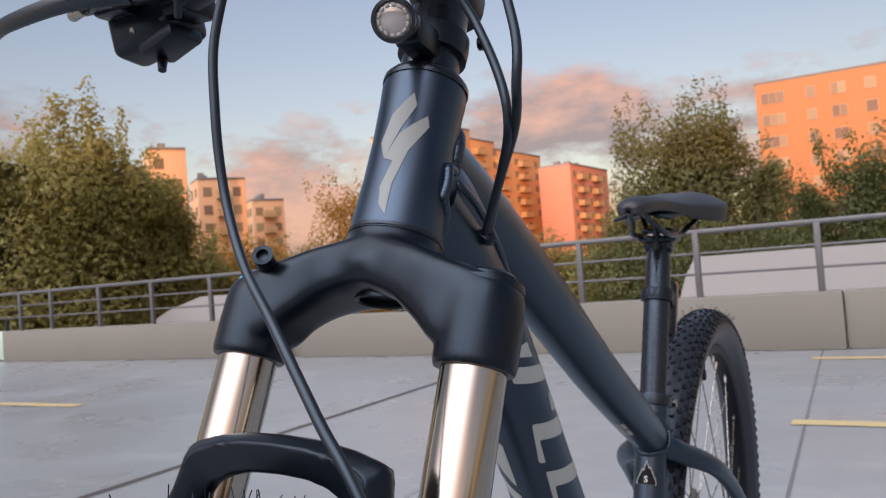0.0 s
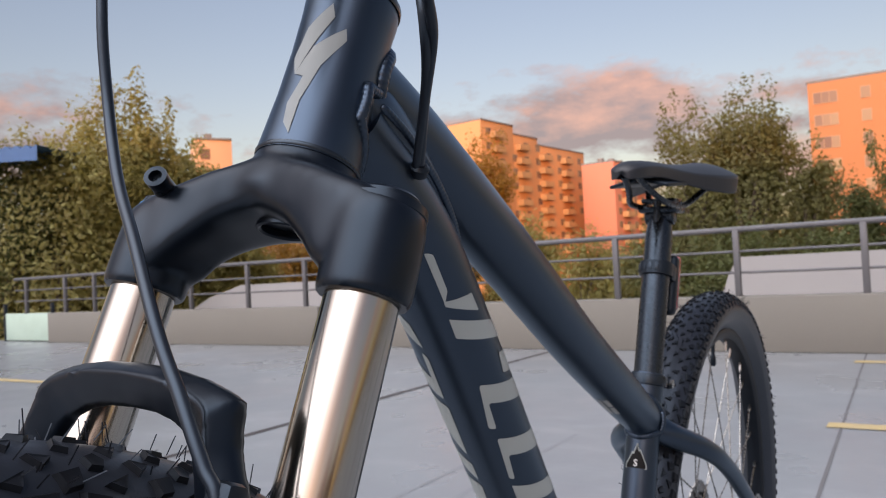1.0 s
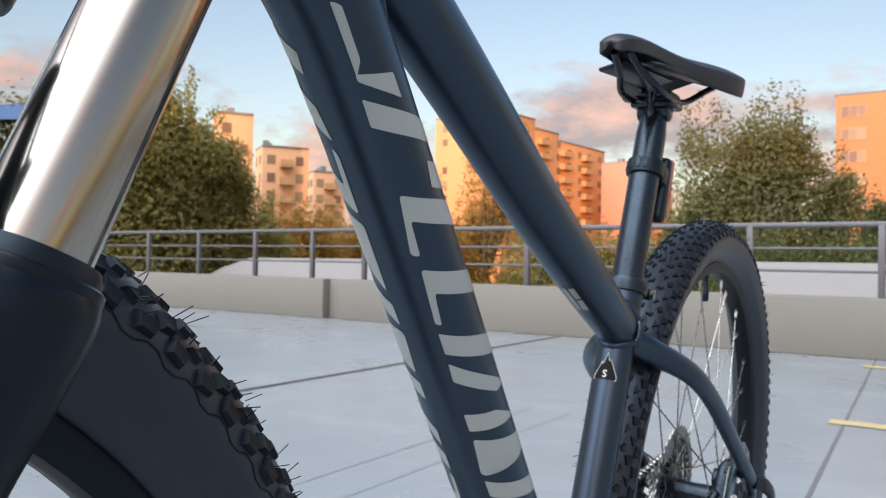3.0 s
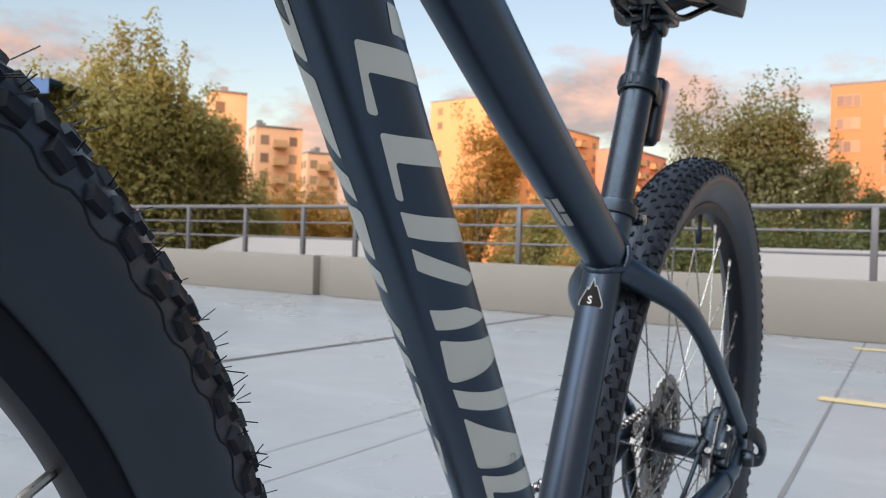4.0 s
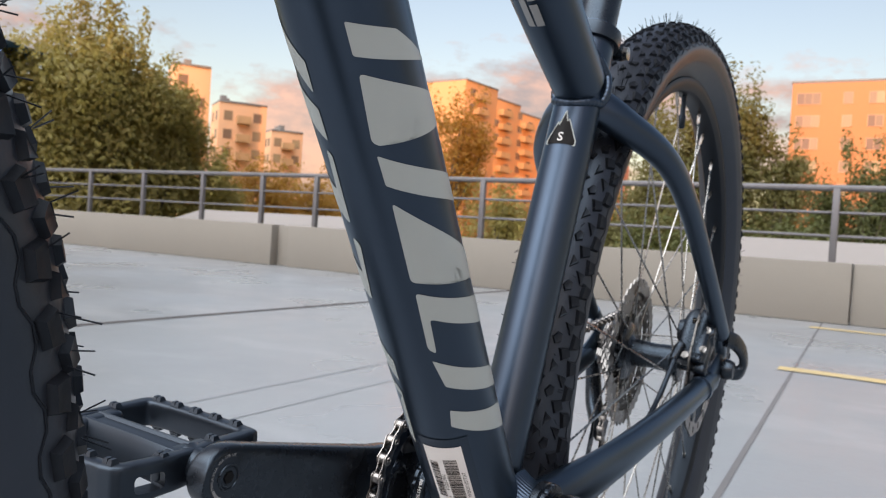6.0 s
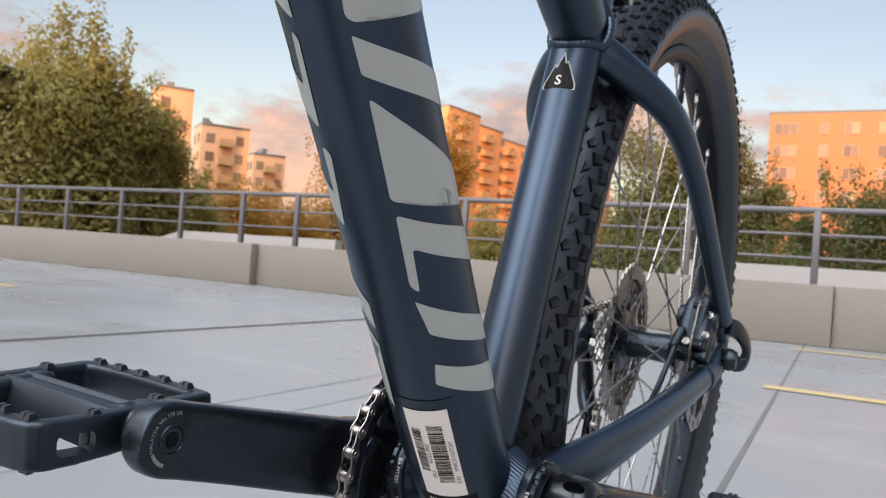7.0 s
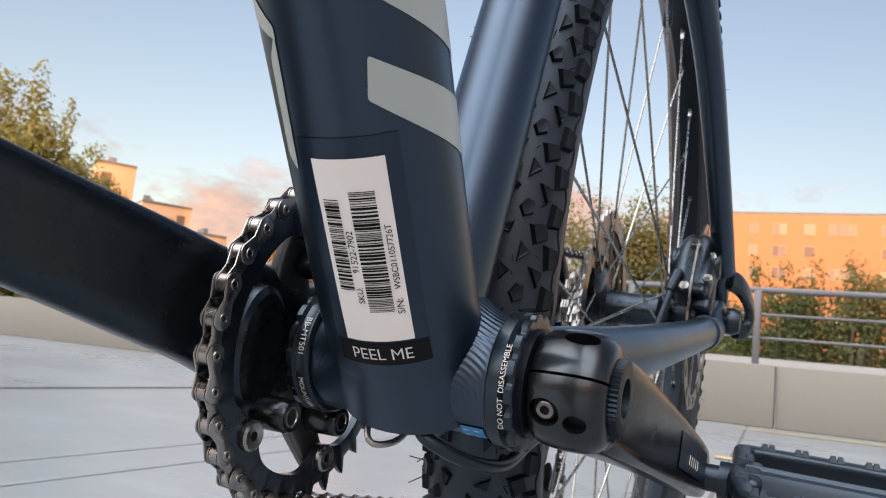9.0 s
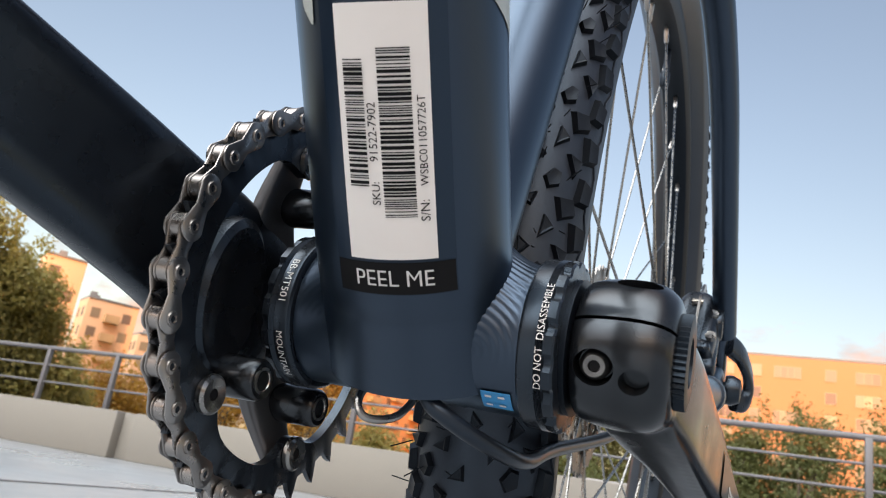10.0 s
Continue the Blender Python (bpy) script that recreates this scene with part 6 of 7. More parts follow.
# -- pedals --
def pedal(centre, side, tilt=0.0):
    """Flat platform pedal: frame of rails and cross pieces, a ridged axle housing, moulded studs."""
    W, L = 0.090, 0.088
    bm = bmesh.new()
    mid = V((side * (0.022 + W / 2), 0, 0))
    hull = [(-W / 2, -0.014), (-W / 2 + 0.004, -L / 2 + 0.010), (-W / 2 + 0.014, -L / 2 - 0.002), (W / 2 - 0.014, -L / 2 - 0.002), (W / 2, -L / 2 + 0.014), (W / 2, L / 2 - 0.014), (W / 2 - 0.010, L / 2), (-W / 2 + 0.006, L / 2), (-W / 2 - 0.001, L / 2 - 0.006), (-W / 2, 0.016)]
    loop = [mid + V((side * x, y, -0.0005 if y < -0.03 else 0.0)) for x, y in hull]
    c = curve([tuple(p) for p in loop] + [tuple(loop[0])], 5)[:-1]
    # the rim is tallest at the leading edge and thins towards the trailing one
    sweep([q[:3] for q in c], [(0.0100 + 0.0016 * max(0.0, -q[1] / 0.044) - 0.0010 * max(0.0, q[1] / 0.044), 0.0052) for q in c], 14, ref=(0, 0, 1), bm=bm, loop_closed=True, power=5.0, cap=False)
    body = part("pedal", bm, M_PEDAL, bike, "black plastic platform pedal with moulded studs", at=Matrix.Translation(centre) @ Matrix.Rotation(tilt, 4, "X"))
    remesh(body, 0.0011, 1)
    for y in (-1, 1):
        slot = box((0.040, 0.017, 0.0098), Matrix.Translation(mid + V((side * (-W / 2 + 0.004), y * 0.029, -0.001))) @ Matrix.Rotation(-y * side * 0.25, 4, "Z"), 0.0025)
        bmesh.ops.recalc_face_normals(slot, faces=slot.faces[:])
        cut(body, [slot])
    # housing with a flat back, sloping flanks and two raised ridges
    sec = [(-0.0165, -0.0095), (-0.0120, 0.0070), (-0.0100, 0.0100), (-0.0078, 0.0102), (-0.0062, 0.0086), (0.0008, 0.0086), (0.0022, 0.0102), (0.0042, 0.0100), (0.0062, 0.0070), (0.0125, -0.0095)]
    bm = bmesh.new()
    rings(bm, [[V((side * x, y * g, z)) for y, z in sec] for x, g in ((0.0235, 1.0), (0.026, 1.05), (0.060, 0.92), (0.022 + W - 0.004, 0.95))])
    part("axle_housing", bm, M_PEDAL, body)
    part("axle_collar", sweep([V((side * 0.012, 0, 0)), V((side * 0.020, 0, 0)), V((side * 0.0245, 0, 0))], [0.0098, 0.0098, 0.0115], 24), M_PEDAL, body)
    part("axle", rod(V((side * 0.004, 0, 0)), V((side * 0.022, 0, 0)), 0.0072, 18), M_ANOD, body)
    for x in (0.0275, 0.022 + W - 0.0065):
        part("end_plate", box((0.012, 0.036, 0.019), Matrix.Translation((side * x, -0.003, 0.0)), 0.0035, segs=3), M_PEDAL, body)
    # studs: low wedges with a notch
    bm = bmesh.new()
    for dx in (-0.00235, 0.00235):
        lo = [bm.verts.new((dx * 0.84 + u * 0.0020, v * 0.0027, 0.0)) for u, v in ((-1, -1), (1, -1), (1, 1), (-1, 1))]
        hi = [bm.verts.new((dx * 0.74 + u * 0.0012, v * 0.0015, 0.0028)) for u, v in ((-1, -1), (1, -1), (1, 1), (-1, 1))]
        bm.faces.new(hi)
        for k in range(4):
            bm.faces.new((lo[k], lo[(k + 1) % 4], hi[(k + 1) % 4], hi[k]))
    stud = finish(bm, "stud", M_PEDAL)
    turn = Matrix.Rotation(math.pi, 4, "X")
    for y, top in ((-L / 2 - 0.001, 0.0108), (L / 2, 0.0086)):
        for k in range(5):
            at = mid + V((side * (-W / 2 + 0.0115 + k * 0.0175), y, 0))
            part("stud", stud, None, body, at=Matrix.Translation(at + V((0, 0, top))))
            part("stud", stud, None, body, at=Matrix.Translation(at - V((0, 0, top))) @ turn)
    for x in (-W / 2 + 0.002, W / 2 - 0.001):
        for y in (-0.020, 0.016):
            part("stud", stud, None, body, at=Matrix.Translation(mid + V((side * x, y, 0.0092))))
    for y in (-L / 2 - 0.0078, L / 2 + 0.0058):
        part("reflector", box((0.046, 0.003, 0.0095), Matrix.Translation(mid + V((0, y, 0))), 0.001), M_AMBER, body, "amber pedal reflector")
    return body


M_AMBER = material("amber_reflector", (0.55, 0.20, 0.03), 0.25, coat=0.6, bump=0.5, bump_scale=500)
pedal(PED_R + V((0.001, 0, 0.0002)), -1, radians(4.0))
pedal(PED_L + V((0.001, 0, -0.002)), 1, radians(11.0))

# -- cassette, rotor, caliper, quick release, derailleur --
part("cassette", lathe([(0.016, -0.0400), (0.020, -0.0400), (0.036, -0.0300), (0.030, -0.0260), (0.016, -0.0255)], 32, frame_at(REAR, (1, 0, 0))), M_ANOD, rear_wheel)
for k in range(10):
    teeth = (11, 13, 15, 18, 21, 24, 28, 32, 37, 42)[k]
    r = 0.0127 / (2 * math.sin(math.pi / teeth))
    x = -0.0590 + k * 0.0036
    n = teeth * 4
    bm = bmesh.new()
    outl = [(r - 0.002 + 0.0045 * (1 if q % 4 == 0 else (0.35 if q % 2 else 0)), 2 * math.pi * q / n) for q in range(n)]
    inr = max(0.014, r * (0.70 if k < 8 else 0.82))
    a0 = [[bm.verts.new(REAR + V((x + dx, rr * math.cos(a), rr * math.sin(a)))) for rr, a in outl] for dx in (-0.0009, 0.0009)]
    b0 = [[bm.verts.new(REAR + V((x + dx, inr * math.cos(a), inr * math.sin(a)))) for rr, a in outl] for dx in (-0.0009, 0.0009)]
    for q in range(n):
        j = (q + 1) % n
        bm.faces.new((a0[0][q], a0[0][j], a0[1][j], a0[1][q]))
        bm.faces.new((b0[0][q], b0[0][j], a0[0][j], a0[0][q]))
        bm.faces.new((a0[1][q], a0[1][j], b0[1][j], b0[1][q]))
    part("cog", bm, M_COG, rear_wheel, sharp=20)
ROT_X = 0.0555
bm = bmesh.new()
n = 96
ro = [0.0800 - 0.0022 * (0.5 + 0.5 * math.cos(12 * 2 * math.pi * k / n)) for k in range(n)]
ri = [0.0650 + 0.0016 * math.cos(12 * 2 * math.pi * k / n) for k in range(n)]
lo = [[bm.verts.new(REAR + V((ROT_X + dx, rr[k] * math.cos(2 * math.pi * k / n), rr[k] * math.sin(2 * math.pi * k / n)))) for k in range(n)] for rr, dx in ((ro, 0.0009), (ri, 0.0009), (ri, -0.0009), (ro, -0.0009))]
for a, b in ((0, 1), (1, 2), (2, 3), (3, 0)):
    for k in range(n):
        # every third gap stays open as a cooling slot on the flanks
        bm.faces.new((lo[a][k], lo[a][(k + 1) % n], lo[b][(k + 1) % n], lo[b][k]))
for k in range(6):
    a = 2 * math.pi * k / 6
    pipe([tuple(REAR + V((ROT_X, 0.022 * math.cos(a), 0.022 * math.sin(a)))) + (0.0009, 0.005), tuple(REAR + V((ROT_X, 0.045 * math.cos(a + .25), 0.045 * math.sin(a + .25)))) + (0.0009, 0.0035), tuple(REAR + V((ROT_X, 0.066 * math.cos(a + .35), 0.066 * math.sin(a + .35)))) + (0.0009, 0.005)], 4, 8, ref=(1, 0, 0), bm=bm)
lathe([(0.0165, ROT_X - 0.001), (0.0240, ROT_X - 0.001), (0.0240, ROT_X + 0.001), (0.0165, ROT_X + 0.001)], 32, frame_at(REAR, (1, 0, 0)), bm=bm, closed=True)
rotor = part("brake_rotor", bm, M_COG, rear_wheel, "steel disc brake rotor")
for k in range(18):
    a = 2 * math.pi * k / 18
    part("rotor_hole", lathe([(0.0008, 0.0011), (0.0026, 0.0011), (0.0026, -0.0011), (0.0008, -0.0011)], 10, frame_at(REAR + V((ROT_X, 0.0722 * math.cos(a), 0.0722 * math.sin(a))), (1, 0, 0)) @ Matrix.Diagonal((1.0, 1.7, 1, 1))), M_INK, rotor)
CAL = V((0.0540, 0.366, 0.4060))
cm = Matrix.Translation(CAL) @ Matrix.Rotation(radians(-32), 4, "X")
bm = bmesh.new()
pipe([(0.0, 0.001, -0.030, 0.0150, 0.0120), (0.0, 0.0, -0.012, 0.0162, 0.0135), (0.0, 0.0, 0.008, 0.0158, 0.0138), (0.0, 0.0, 0.021, 0.0135, 0.0125), (0.0, 0.0005, 0.0285, 0.0088, 0.0095), (0.0, 0.001, 0.0318, 0.0030, 0.0040)], 6, 28, ref=(1, 0, 0), bm=bm, power=3.2)
lathe([(0.0055, -0.0195), (0.0112, -0.0190), (0.0120, -0.0165), (0.0120, 0.0165), (0.0112, 0.0190), (0.0055, 0.0195)], 28, Matrix.Translation((0, 0.001, 0.006)) @ Matrix.Rotation(math.pi / 2, 4, "Y"), bm=bm)
box((0.017, 0.016, 0.064), Matrix.Translation((0.009, 0.006, -0.008)), 0.005, bm=bm, segs=3)
box((0.026, 0.020, 0.010), Matrix.Translation((0.0, -0.003, -0.028)), 0.004, bm=bm, segs=3)
bm.transform(cm)
caliper = part("brake_caliper", bm, M_ANOD, bike, "black hydraulic disc brake caliper")
remesh(caliper, 0.0008, 3)
part("pad_pin", rod(cm @ V((-0.004, -0.0138, 0.012)), cm @ V((0.004, -0.0138, 0.012)), 0.0032, 12), M_CHROME, caliper)
for p in ((0.012, -0.012, 0.004), (0.012, -0.012, -0.018), (-0.004, -0.013, -0.028)):
    part("caliper_bolt", lathe([(0.002, 0.0), (0.0038, 0.0004), (0.0042, -0.003), (0.003, -0.004)], 14, cm @ Matrix.Translation(p) @ Matrix.Rotation(math.pi / 2, 4, "X")), M_COG, caliper)
part("hose_banjo", lathe([(0.003, -0.010), (0.0048, -0.008), (0.0048, 0.004), (0.0038, 0.010)], 14, frame_at(V((0.0425, 0.341, 0.392)), (-0.25, -0.45, -0.85))), M_ANOD, caliper)
part("brake_hose", pipe([(0.043, 0.345, 0.398, 0.0027), (0.0395, 0.330, 0.372, 0.0027), (0.036, 0.300, 0.340, 0.0027), (0.038, 0.24, 0.322, 0.0027), (0.036, 0.16, 0.300, 0.0027), (0.030, 0.07, 0.284, 0.0027), (0.032, 0.024, 0.2765, 0.0027), (0.027, 0.000, 0.2780, 0.0027), (0.017, -0.012, 0.2830, 0.0027), (0.010, -0.014, 0.2880, 0.0027), (0.008, -0.010, 0.297, 0.0027)], 8, 12), M_HOSE, bike, "black rear brake hose looping under the bottom bracket")
part("cable_guide", pipe([(-0.011, -0.009, 0.292, 0.0013), (-0.0125, -0.013, 0.284, 0.0013), (-0.009, -0.013, 0.279, 0.0013), (-0.003, -0.005, 0.281, 0.0013), (-0.001, 0.004, 0.289, 0.0013)], 6, 10), M_STEEL, bike)
# stay end collar, quick release lever
part("stay_collar", lathe([(0.0108, -0.004), (0.0128, -0.0035), (0.0130, 0.003), (0.0116, 0.004)], 24, frame_at((0.0680, 0.352, 0.3555), (0.055, 0.95, 0.13)) @ Matrix.Diagonal((0.95, 1.06, 1, 1))), M_FRAME, bike)
part("thru_axle", rod(REAR + V((-0.078, 0, 0)), REAR + V((0.080, 0, 0)), 0.0062, 16), M_ANOD, bike)
qr = part("quick_release", lathe([(0.004, 0.0), (0.0112, 0.001), (0.0118, 0.006), (0.0090, 0.012), (0.004, 0.013)], 24, frame_at(REAR + V((0.0765, 0, 0)), (1, 0, 0))), M_ANOD, bike, "black quick release lever")
part("lever", pipe([(0.0775, 0.408, 0.405, 0.0040, 0.0090), (0.0860, 0.421, 0.4005, 0.0038, 0.0095), (0.0920, 0.434, 0.390, 0.0038, 0.0095), (0.0940, 0.440, 0.377, 0.0044, 0.0090), (0.0910, 0.438, 0.367, 0.0052, 0.0085), (0.0840, 0.430, 0.364, 0.0048, 0.0070)], 7, 16, ref=(1, 0, 0), power=3.4), M_ANOD, qr)
bm = bmesh.new()
pipe([(-0.074, 0.424, 0.352, 0.008, 0.010), (-0.072, 0.430, 0.325, 0.009, 0.013), (-0.066, 0.424, 0.300, 0.010, 0.012), (-0.056, 0.414, 0.282, 0.010, 0.014)], 6, 14, bm=bm)
derailleur = part("derailleur", bm, M_ANOD, bike, "black rear derailleur")
for dx in (-0.0585, -0.0455):
    part("cage_plate", pipe([(dx, 0.414, 0.285, 0.0010, 0.011), (dx, 0.402, 0.245, 0.0010, 0.009), (dx, 0.388, 0.205, 0.0010, 0.010)], 6, 14, ref=(1, 0, 0)), M_ANOD, derailleur)
for y, z in ((0.412, 0.279), (0.389, 0.208)):
    part("jockey_wheel", lathe([(0.004, -0.003), (0.018, -0.0015), (0.0210, 0.0), (0.018, 0.0015), (0.004, 0.003)], 22, frame_at((-0.052, y, z), (1, 0, 0))), M_PLASTIC, derailleur)

# -- chain: links round the ring, over a middle cog and through the cage --
COG_R, COG_X = 0.0425, -0.0440


def tangent_arc(c, r, a0, a1, n):
    return [(c[0] + r * math.cos(a0 + (a1 - a0) * k / n), c[1] + r * math.sin(a0 + (a1 - a0) * k / n)) for k in range(n + 1)]


loop2 = tangent_arc((BB.y, BB.z), PITCH_R, radians(83), radians(272), 60)          # front of the ring, top to bottom
loop2 += [(0.389, 0.208 - 0.021)]
loop2 += tangent_arc((0.389, 0.208), 0.021, radians(-80), radians(70), 8)
loop2 += tangent_arc((0.412, 0.279), 0.021, radians(250), radians(130), 8)
loop2 += tangent_arc((REAR.y, REAR.z), COG_R, radians(-75), radians(92), 24)
path = [V((RING_X + (COG_X - RING_X) * max(0, min(1, y / 0.40)), y, z)) for y, z in loop2]
path.append(path[0])
lens = [0.0]
for a, b in zip(path, path[1:]):
    lens.append(lens[-1] + (b - a).length)
count = int(lens[-1] / 0.0127 / 2) * 2
step = lens[-1] / count


def chain_at(s):
    s %= lens[-1]
    i = max(k for k in range(len(lens) - 1) if lens[k] <= s)
    return path[i].lerp(path[i + 1], (s - lens[i]) / max(1e-9, lens[i + 1] - lens[i]))


def plate(bm, x, th, waist, end):
    """One figure-of-eight side plate from pin to pin along y."""
    outl = []
    p = 0.0127
    for k in range(13):
        a = math.pi / 2 + math.pi * k / 12
        outl.append((end * math.cos(a), end * math.sin(a)))
    outl.append((p / 2, -waist))
    for k in range(13):
        a = -math.pi / 2 + math.pi * k / 12
        outl.append((p + end * math.cos(a), end * math.sin(a)))
    outl.append((p / 2, waist))
    m = len(outl)
    loops = []
    for dx, inset in ((-0.5, 0.00045), (-0.22, 0.0), (0.22, 0.0), (0.5, 0.00045)):
        row = []
        for y, z in outl:
            cy = min(max(y, 0.0), p)
            d = math.hypot(y - cy, z) or 1.0
            row.append(bm.verts.new((x + th * dx, y - (y - cy) / d * inset, z - z / d * inset)))
        loops.append(row)
    bm.faces.new(loops[0])
    bm.faces.new(list(reversed(loops[-1])))
    for lo_r, hi_r in zip(loops, loops[1:]):
        for k in range(m):
            j = (k + 1) % m
            bm.faces.new((hi_r[k], hi_r[j], lo_r[j], lo_r[k]))


bm = bmesh.new()
for sx in (-1, 1):
    plate(bm, sx * 0.0031, 0.0010, 0.0024, 0.0042)
for y in (0, 0.0127):
    lathe([(0.0010, -0.0036), (0.0012, -0.0042), (0.0020, -0.0041), (0.0022, -0.0036), (0.0022, 0.0036), (0.0020, 0.0041), (0.0012, 0.0042), (0.0010, 0.0036)], 12, frame_at((0, y, 0), (1, 0, 0)), bm=bm)
outer_link = finish(bm, "link", M_CHAIN)
bm = bmesh.new()
for sx in (-1, 1):
    plate(bm, sx * 0.0019, 0.0010, 0.0025, 0.0040)
for y in (0, 0.0127):
    lathe([(0.0022, -0.0015), (0.0038, -0.0014), (0.0038, 0.0014), (0.0022, 0.0015)], 12, frame_at((0, y, 0), (1, 0, 0)), bm=bm)
inner_link = finish(bm, "link", M_CHAIN)
pins = bmesh.new()
for k in range(count):
    p = chain_at(k * step)
    rod(p - V((0.0037, 0, 0)), p + V((0.0037, 0, 0)), 0.0011, 8, bm=pins)
chain = part("chain", pins, M_ANOD, bike, "dull steel bicycle chain")
for k in range(count):
    a, b = chain_at(k * step), chain_at((k + 1) * step)
    y = (b - a).normalized()
    x = V((1, 0, 0))
    x = (x - x.dot(y) * y).normalized()
    m = Matrix.Translation(a) @ Matrix((x, y, x.cross(y))).transposed().to_4x4()
    part("link", outer_link if k % 2 else inner_link, None, chain, at=m)

# -- cockpit: stem, bar, lever, shifter, headlight, hoses --
stem = part("stem", pipe([tuple(fk(0, -0.020, -0.176)) + (0.019, 0.019), tuple(fk(0, 0, -0.174)) + (0.021, 0.020), tuple(fk(0, 0.030, -0.176)) + (0.017, 0.017), tuple(fk(0, 0.050, -0.180)) + (0.021, 0.021), tuple(fk(0, 0.068, -0.182)) + (0.019, 0.021)], 6, 24, ref=(1, 0, 0), power=2.8), M_FORK, bike, "black stem")
part("stem_bolt", lathe([(0.002, 0.0), (0.0042, 0.0005), (0.0045, 0.005), (0.003, 0.006)], 14, frame_at(V((0.0215, -0.390, 0.968)), (1, 0.1, 0))), M_ANOD, stem)
BAR = fk(0, 0.048, -0.180)
bar = part("handlebar", pipe([(-0.365, BAR.y + 0.050, BAR.z + 0.066, 0.011), (-0.22, BAR.y + 0.024, BAR.z + 0.044, 0.011), (-0.10, BAR.y + 0.006, BAR.z + 0.006, 0.0125), (-0.04, BAR.y, BAR.z, 0.0159), (0.04, BAR.y, BAR.z, 0.0159), (0.10, BAR.y + 0.006, BAR.z + 0.006, 0.0125), (0.22, BAR.y + 0.024, BAR.z + 0.016, 0.011), (0.365, BAR.y + 0.050, BAR.z + 0.020, 0.011)], 8, 20), M_FORK, bike, "black flat handlebar")
bm = bmesh.new()
lathe([(0.0125, -0.010), (0.0165, -0.0095), (0.0165, 0.0095), (0.0125, 0.010)], 24, frame_at(V((-0.175, BAR.y + 0.018, BAR.z + 0.012)), (1, 0.15, 0)), bm=bm)
pipe([(-0.160, -0.466, 1.004, 0.010, 0.014), (-0.200, -0.474, 1.006, 0.011, 0.016), (-0.250, -0.474, 1.006, 0.009, 0.012)], 6, 14, bm=bm)
box((0.030, 0.024, 0.022), Matrix.Translation((-0.222, -0.462, 1.004)), 0.004, bm=bm)
box((0.024, 0.022, 0.026), Matrix.Translation((-0.178, -0.458, 1.010)), 0.004, bm=bm)
brake_lever = part("brake_lever", bm, M_ANOD, bike, "black brake lever with a clamp on the bar")
part("lever_blade", pipe([(-0.185, -0.484, 0.998, 0.004, 0.007), (-0.225, -0.502, 0.994, 0.0035, 0.0065), (-0.290, -0.500, 0.992, 0.0035, 0.006), (-0.330, -0.488, 0.992, 0.004, 0.005)], 6, 12), M_ANOD, brake_lever)
bm = bmesh.new()
box((0.062, 0.034, 0.036), Matrix.Translation((-0.210, -0.440, 0.991)) @ Matrix.Rotation(radians(-16), 4, "Y") @ Matrix.Rotation(radians(10), 4, "Z"), 0.007, bm=bm, segs=3)
box((0.028, 0.030, 0.020), Matrix.Translation((-0.174, -0.444, 0.998)), 0.006, bm=bm)
box((0.034, 0.030, 0.010), Matrix.Translation((-0.190, -0.446, 0.9745)) @ Matrix.Rotation(radians(-20), 4, "Y"), 0.003, bm=bm)
lathe([(0.003, -0.012), (0.0062, -0.011), (0.0066, 0.004), (0.0052, 0.010), (0.0034, 0.014)], 16, frame_at(V((-0.160, -0.452, 1.002)), (0.9, -0.25, 0.45)), bm=bm)
shifter = part("shifter", bm, M_PLASTIC, bike, "black trigger shifter")
part("thumb_lever", pipe([(-0.190, -0.446, 0.990, 0.005, 0.009), (-0.160, -0.452, 0.995, 0.004, 0.008), (-0.128, -0.456, 1.0005, 0.0036, 0.0068), (-0.106, -0.458, 1.0040, 0.0030, 0.0055)], 6, 12), M_PLASTIC, shifter)
part("cover_screw", lathe([(0.001, 0.0), (0.0024, 0.0004), (0.0026, -0.002)], 12, frame_at(V((-0.214, -0.4585, 0.984)), (0, -1, -0.25))), M_STEEL, shifter)
part("adjuster", rod(V((-0.262, -0.470, 1.000)), V((-0.236, -0.480, 0.998)), 0.0042, 12), M_STEEL, brake_lever)
part("release_lever", pipe([(-0.205, -0.440, 0.974, 0.004, 0.006), (-0.199, -0.446, 0.962, 0.003, 0.004), (-0.197, -0.448, 0.956, 0.003, 0.003)], 5, 10), M_PLASTIC, shifter)
part("shifter_cable", pipe([(-0.165, -0.462, 1.000, 0.0026), (-0.145, -0.478, 1.016, 0.0026), (-0.110, -0.492, 1.040, 0.0026), (-0.060, -0.490, 1.062, 0.0026), (0.010, -0.468, 1.060, 0.0026), (0.055, -0.462, 1.018, 0.0026), (0.082, -0.474, 0.952, 0.0026), (0.084, -0.476, 0.918, 0.0026), (0.072, -0.452, 0.902, 0.0026), (0.050, -0.426, 0.876, 0.0026), (0.028, -0.398, 0.846, 0.0026)], 8, 12), M_HOSE, bike, "black gear cable entering the down tube")
part("rear_brake_hose", pipe([(0.10, -0.470, 1.030, 0.0026), (0.030, -0.462, 1.035, 0.0026), (0.028, -0.448, 1.000, 0.0026), (0.045, -0.440, 0.965, 0.0026), (0.066, -0.456, 0.928, 0.0026), (0.070, -0.456, 0.904, 0.0026), (0.056, -0.434, 0.884, 0.0026), (0.0285, -0.402, 0.848, 0.0026)], 8, 12), M_HOSE, bike, "black rear brake hose entering the down tube")
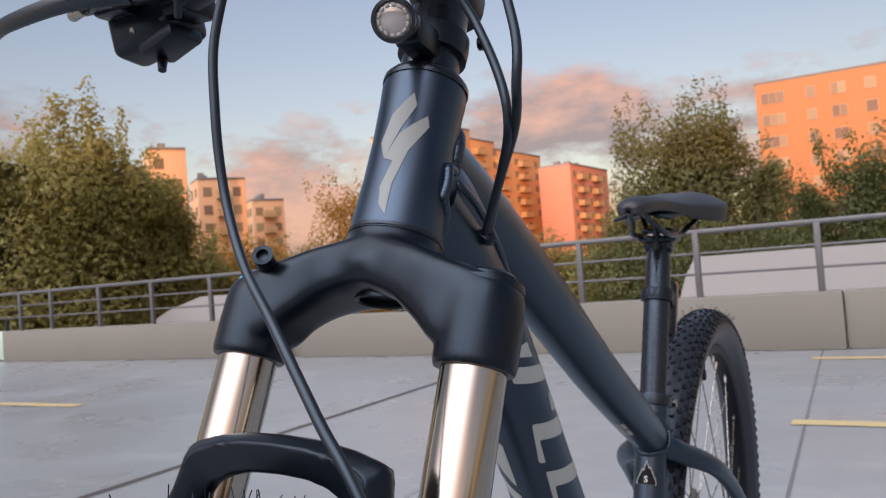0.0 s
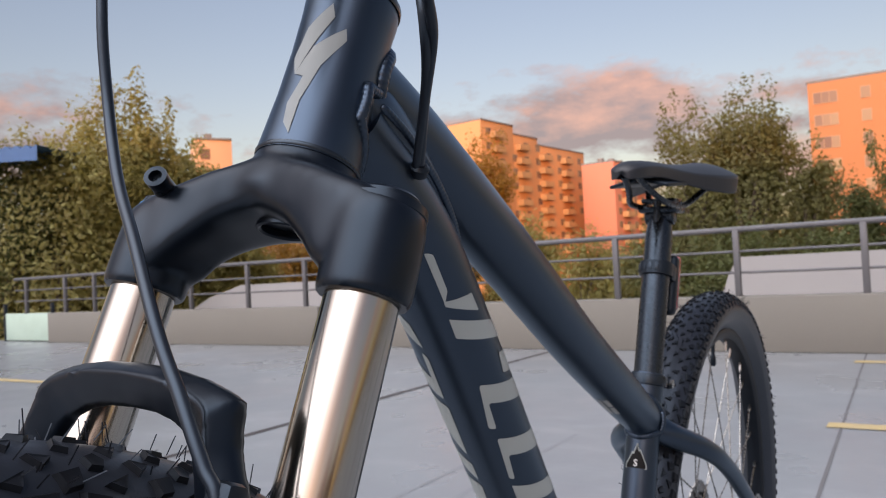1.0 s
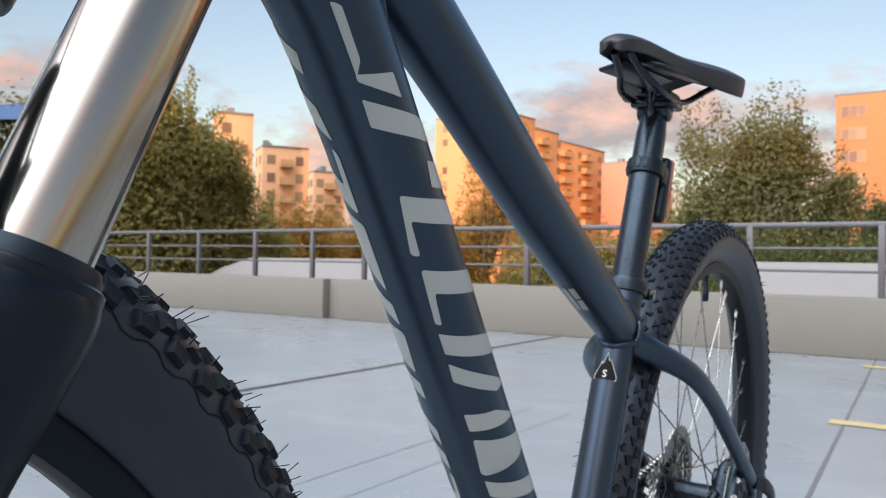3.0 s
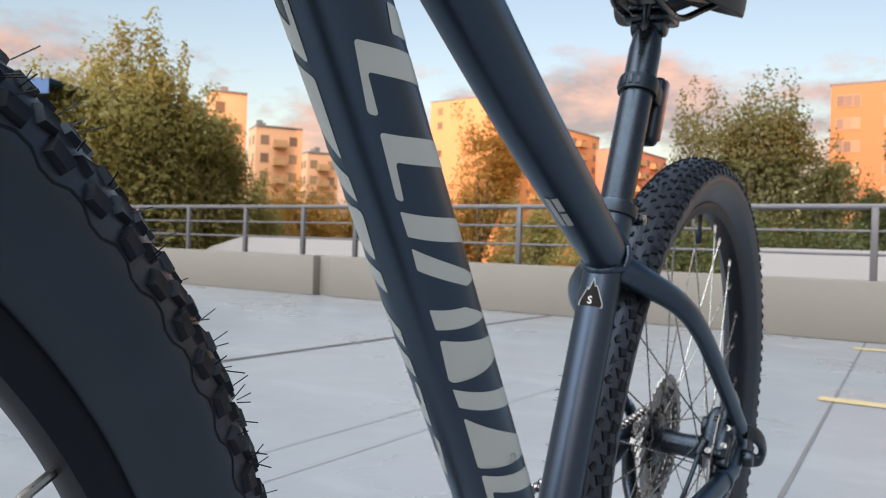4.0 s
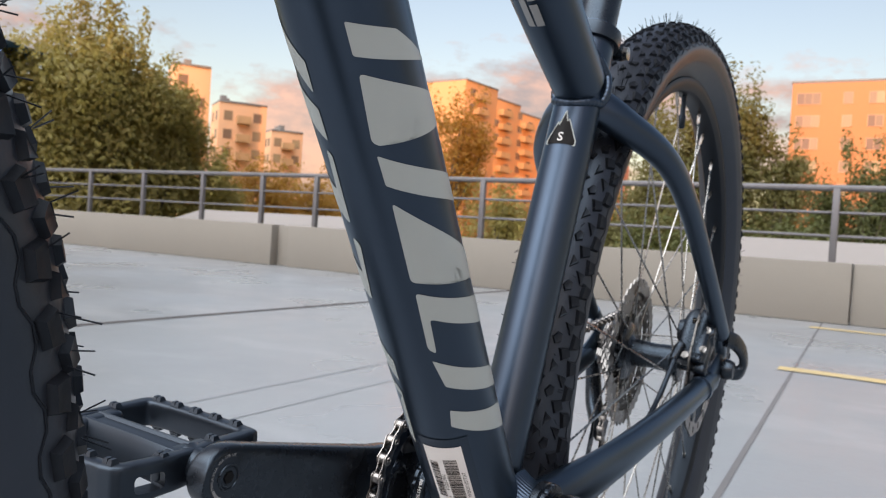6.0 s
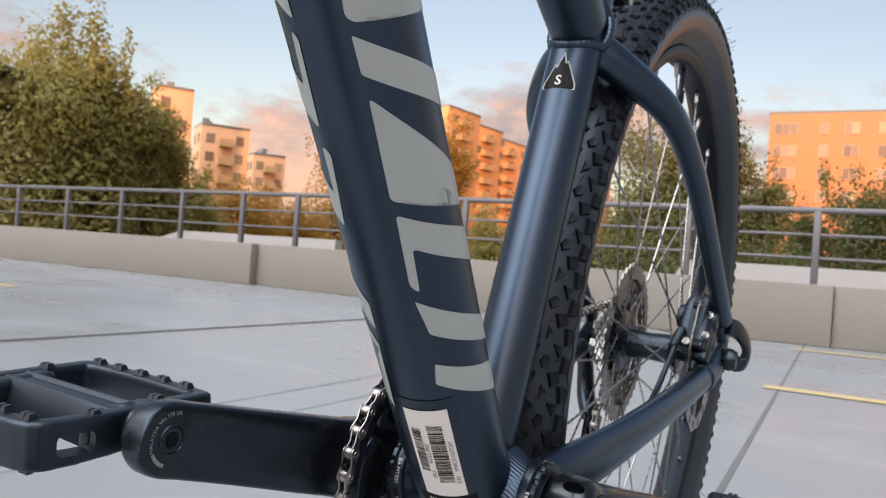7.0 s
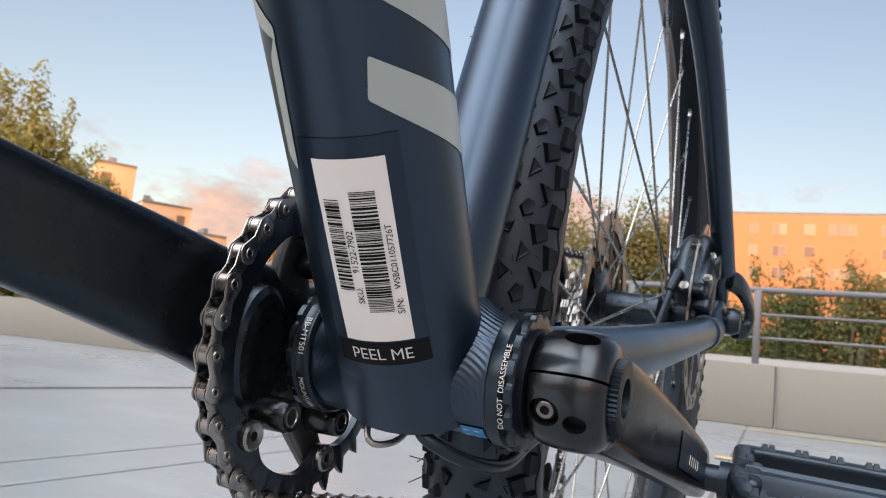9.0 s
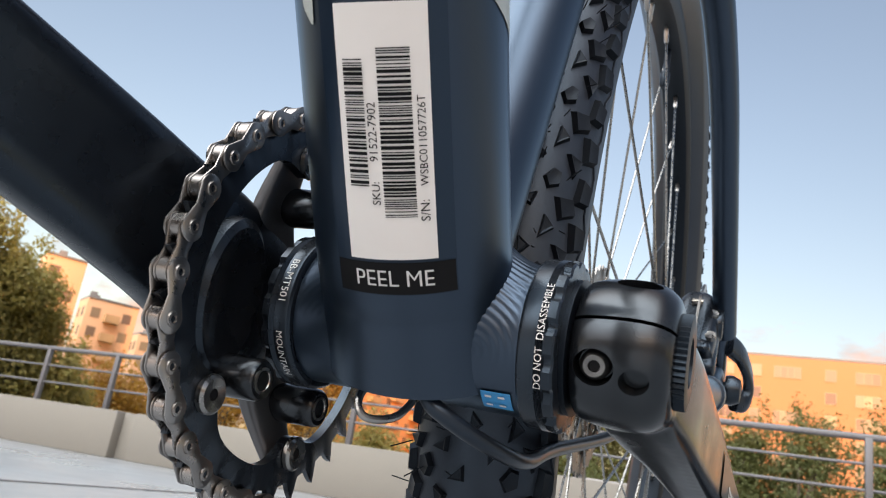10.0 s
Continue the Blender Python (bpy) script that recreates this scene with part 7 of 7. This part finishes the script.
part("front_brake_hose", pipe([(0.09, -0.475, 1.050, 0.0026), (0.02, -0.505, 1.066, 0.0026), (-0.045, -0.520, 1.010, 0.0026), (-0.064, -0.528, 0.960, 0.0026), (-0.0625, -0.532, 0.913, 0.0026), (-0.055, -0.534, 0.869, 0.0026), (-0.034, -0.544, 0.8337, 0.0026), (-0.006, -0.5567, 0.8077, 0.0026), (0.0225, -0.5701, 0.7812, 0.0026), (0.0371, -0.5758, 0.7662, 0.0026), (0.0505, -0.5801, 0.7533, 0.0026), (0.0608, -0.5830, 0.7411, 0.0026), (0.0684, -0.5845, 0.7308, 0.0026), (0.0752, -0.5856, 0.7216, 0.0026), (0.0767, -0.5916, 0.6996, 0.0026), (0.0774, -0.5976, 0.6776, 0.0026), (0.072, -0.606, 0.620, 0.0026), (0.072, -0.640, 0.520, 0.0026)], 8, 14), M_HOSE, bike, "black front brake hose running down the fork")
part("hose_clip", box((0.012, 0.0105, 0.022), frame_at(fk(0.0747, 0.0665, 0.1646), DOWN, (1, 0, 0)), 0.003), M_PLASTIC, bike)
part("port_plug", lathe([(0.0030, -0.004), (0.0052, -0.003), (0.0056, 0.002), (0.0036, 0.004)], 16, frame_at((0.0283, -0.399, 0.8465), (0.55, -0.45, 0.75))), M_PLASTIC, down_tube)
# headlight on the spacers
L0, L1 = V((0.031, -0.504, 0.953)), V((0.006, -0.455, 0.968))
ld = (L0 - L1).normalized()
light_m = frame_at(L0, ld) @ Matrix.Diagonal((0.84, 0.84, 1, 1))
headlight = part("headlight", lathe([(0.0100, -0.052), (0.0118, -0.050), (0.0118, -0.040), (0.0108, -0.039), (0.0108, -0.037), (0.0122, -0.036), (0.0122, -0.032), (0.0112, -0.031), (0.0112, -0.029), (0.0126, -0.028), (0.0126, -0.024), (0.0116, -0.023), (0.0116, -0.021), (0.0132, -0.019), (0.0136, -0.004), (0.0132, 0.0), (0.0112, 0.0004), (0.0108, -0.002)], 40, light_m), M_ANOD, bike, "round black bicycle headlight, switched off", sharp=25)
part("lens", lathe([(0.0001, 0.0006), (0.004, 0.0004), (0.0075, -0.0003), (0.0110, -0.0016)], 32, light_m), M_LENS, headlight, "clear moulded lens")
for k in range(14):
    a = 2 * math.pi * k / 14
    part("lens_facet", box((0.0018, 0.0030, 0.0008), light_m @ Matrix.Rotation(a, 4, "Z") @ Matrix.Translation((0.0088, 0, 0.0000)), 0.0003), M_LENS, headlight)
part("mount_arm", box((0.018, 0.018, 0.034), frame_at(L1.lerp(V((0, -0.418, 0.965)), 0.45) + V((0.003, 0, -0.004)), V((0, -0.418, 0.965)) - L1, (1, 0, 0)), 0.004), M_PLASTIC, headlight)
part("mount_band", lathe([(0.0183, -0.139), (0.0215, -0.1385), (0.0220, -0.131), (0.0215, -0.1235), (0.0183, -0.123)], 36, hm), M_PLASTIC, headlight)
# the controls sit a little above the grip line
for ob in (shifter, brake_lever):
    ob.location.z += 0.015
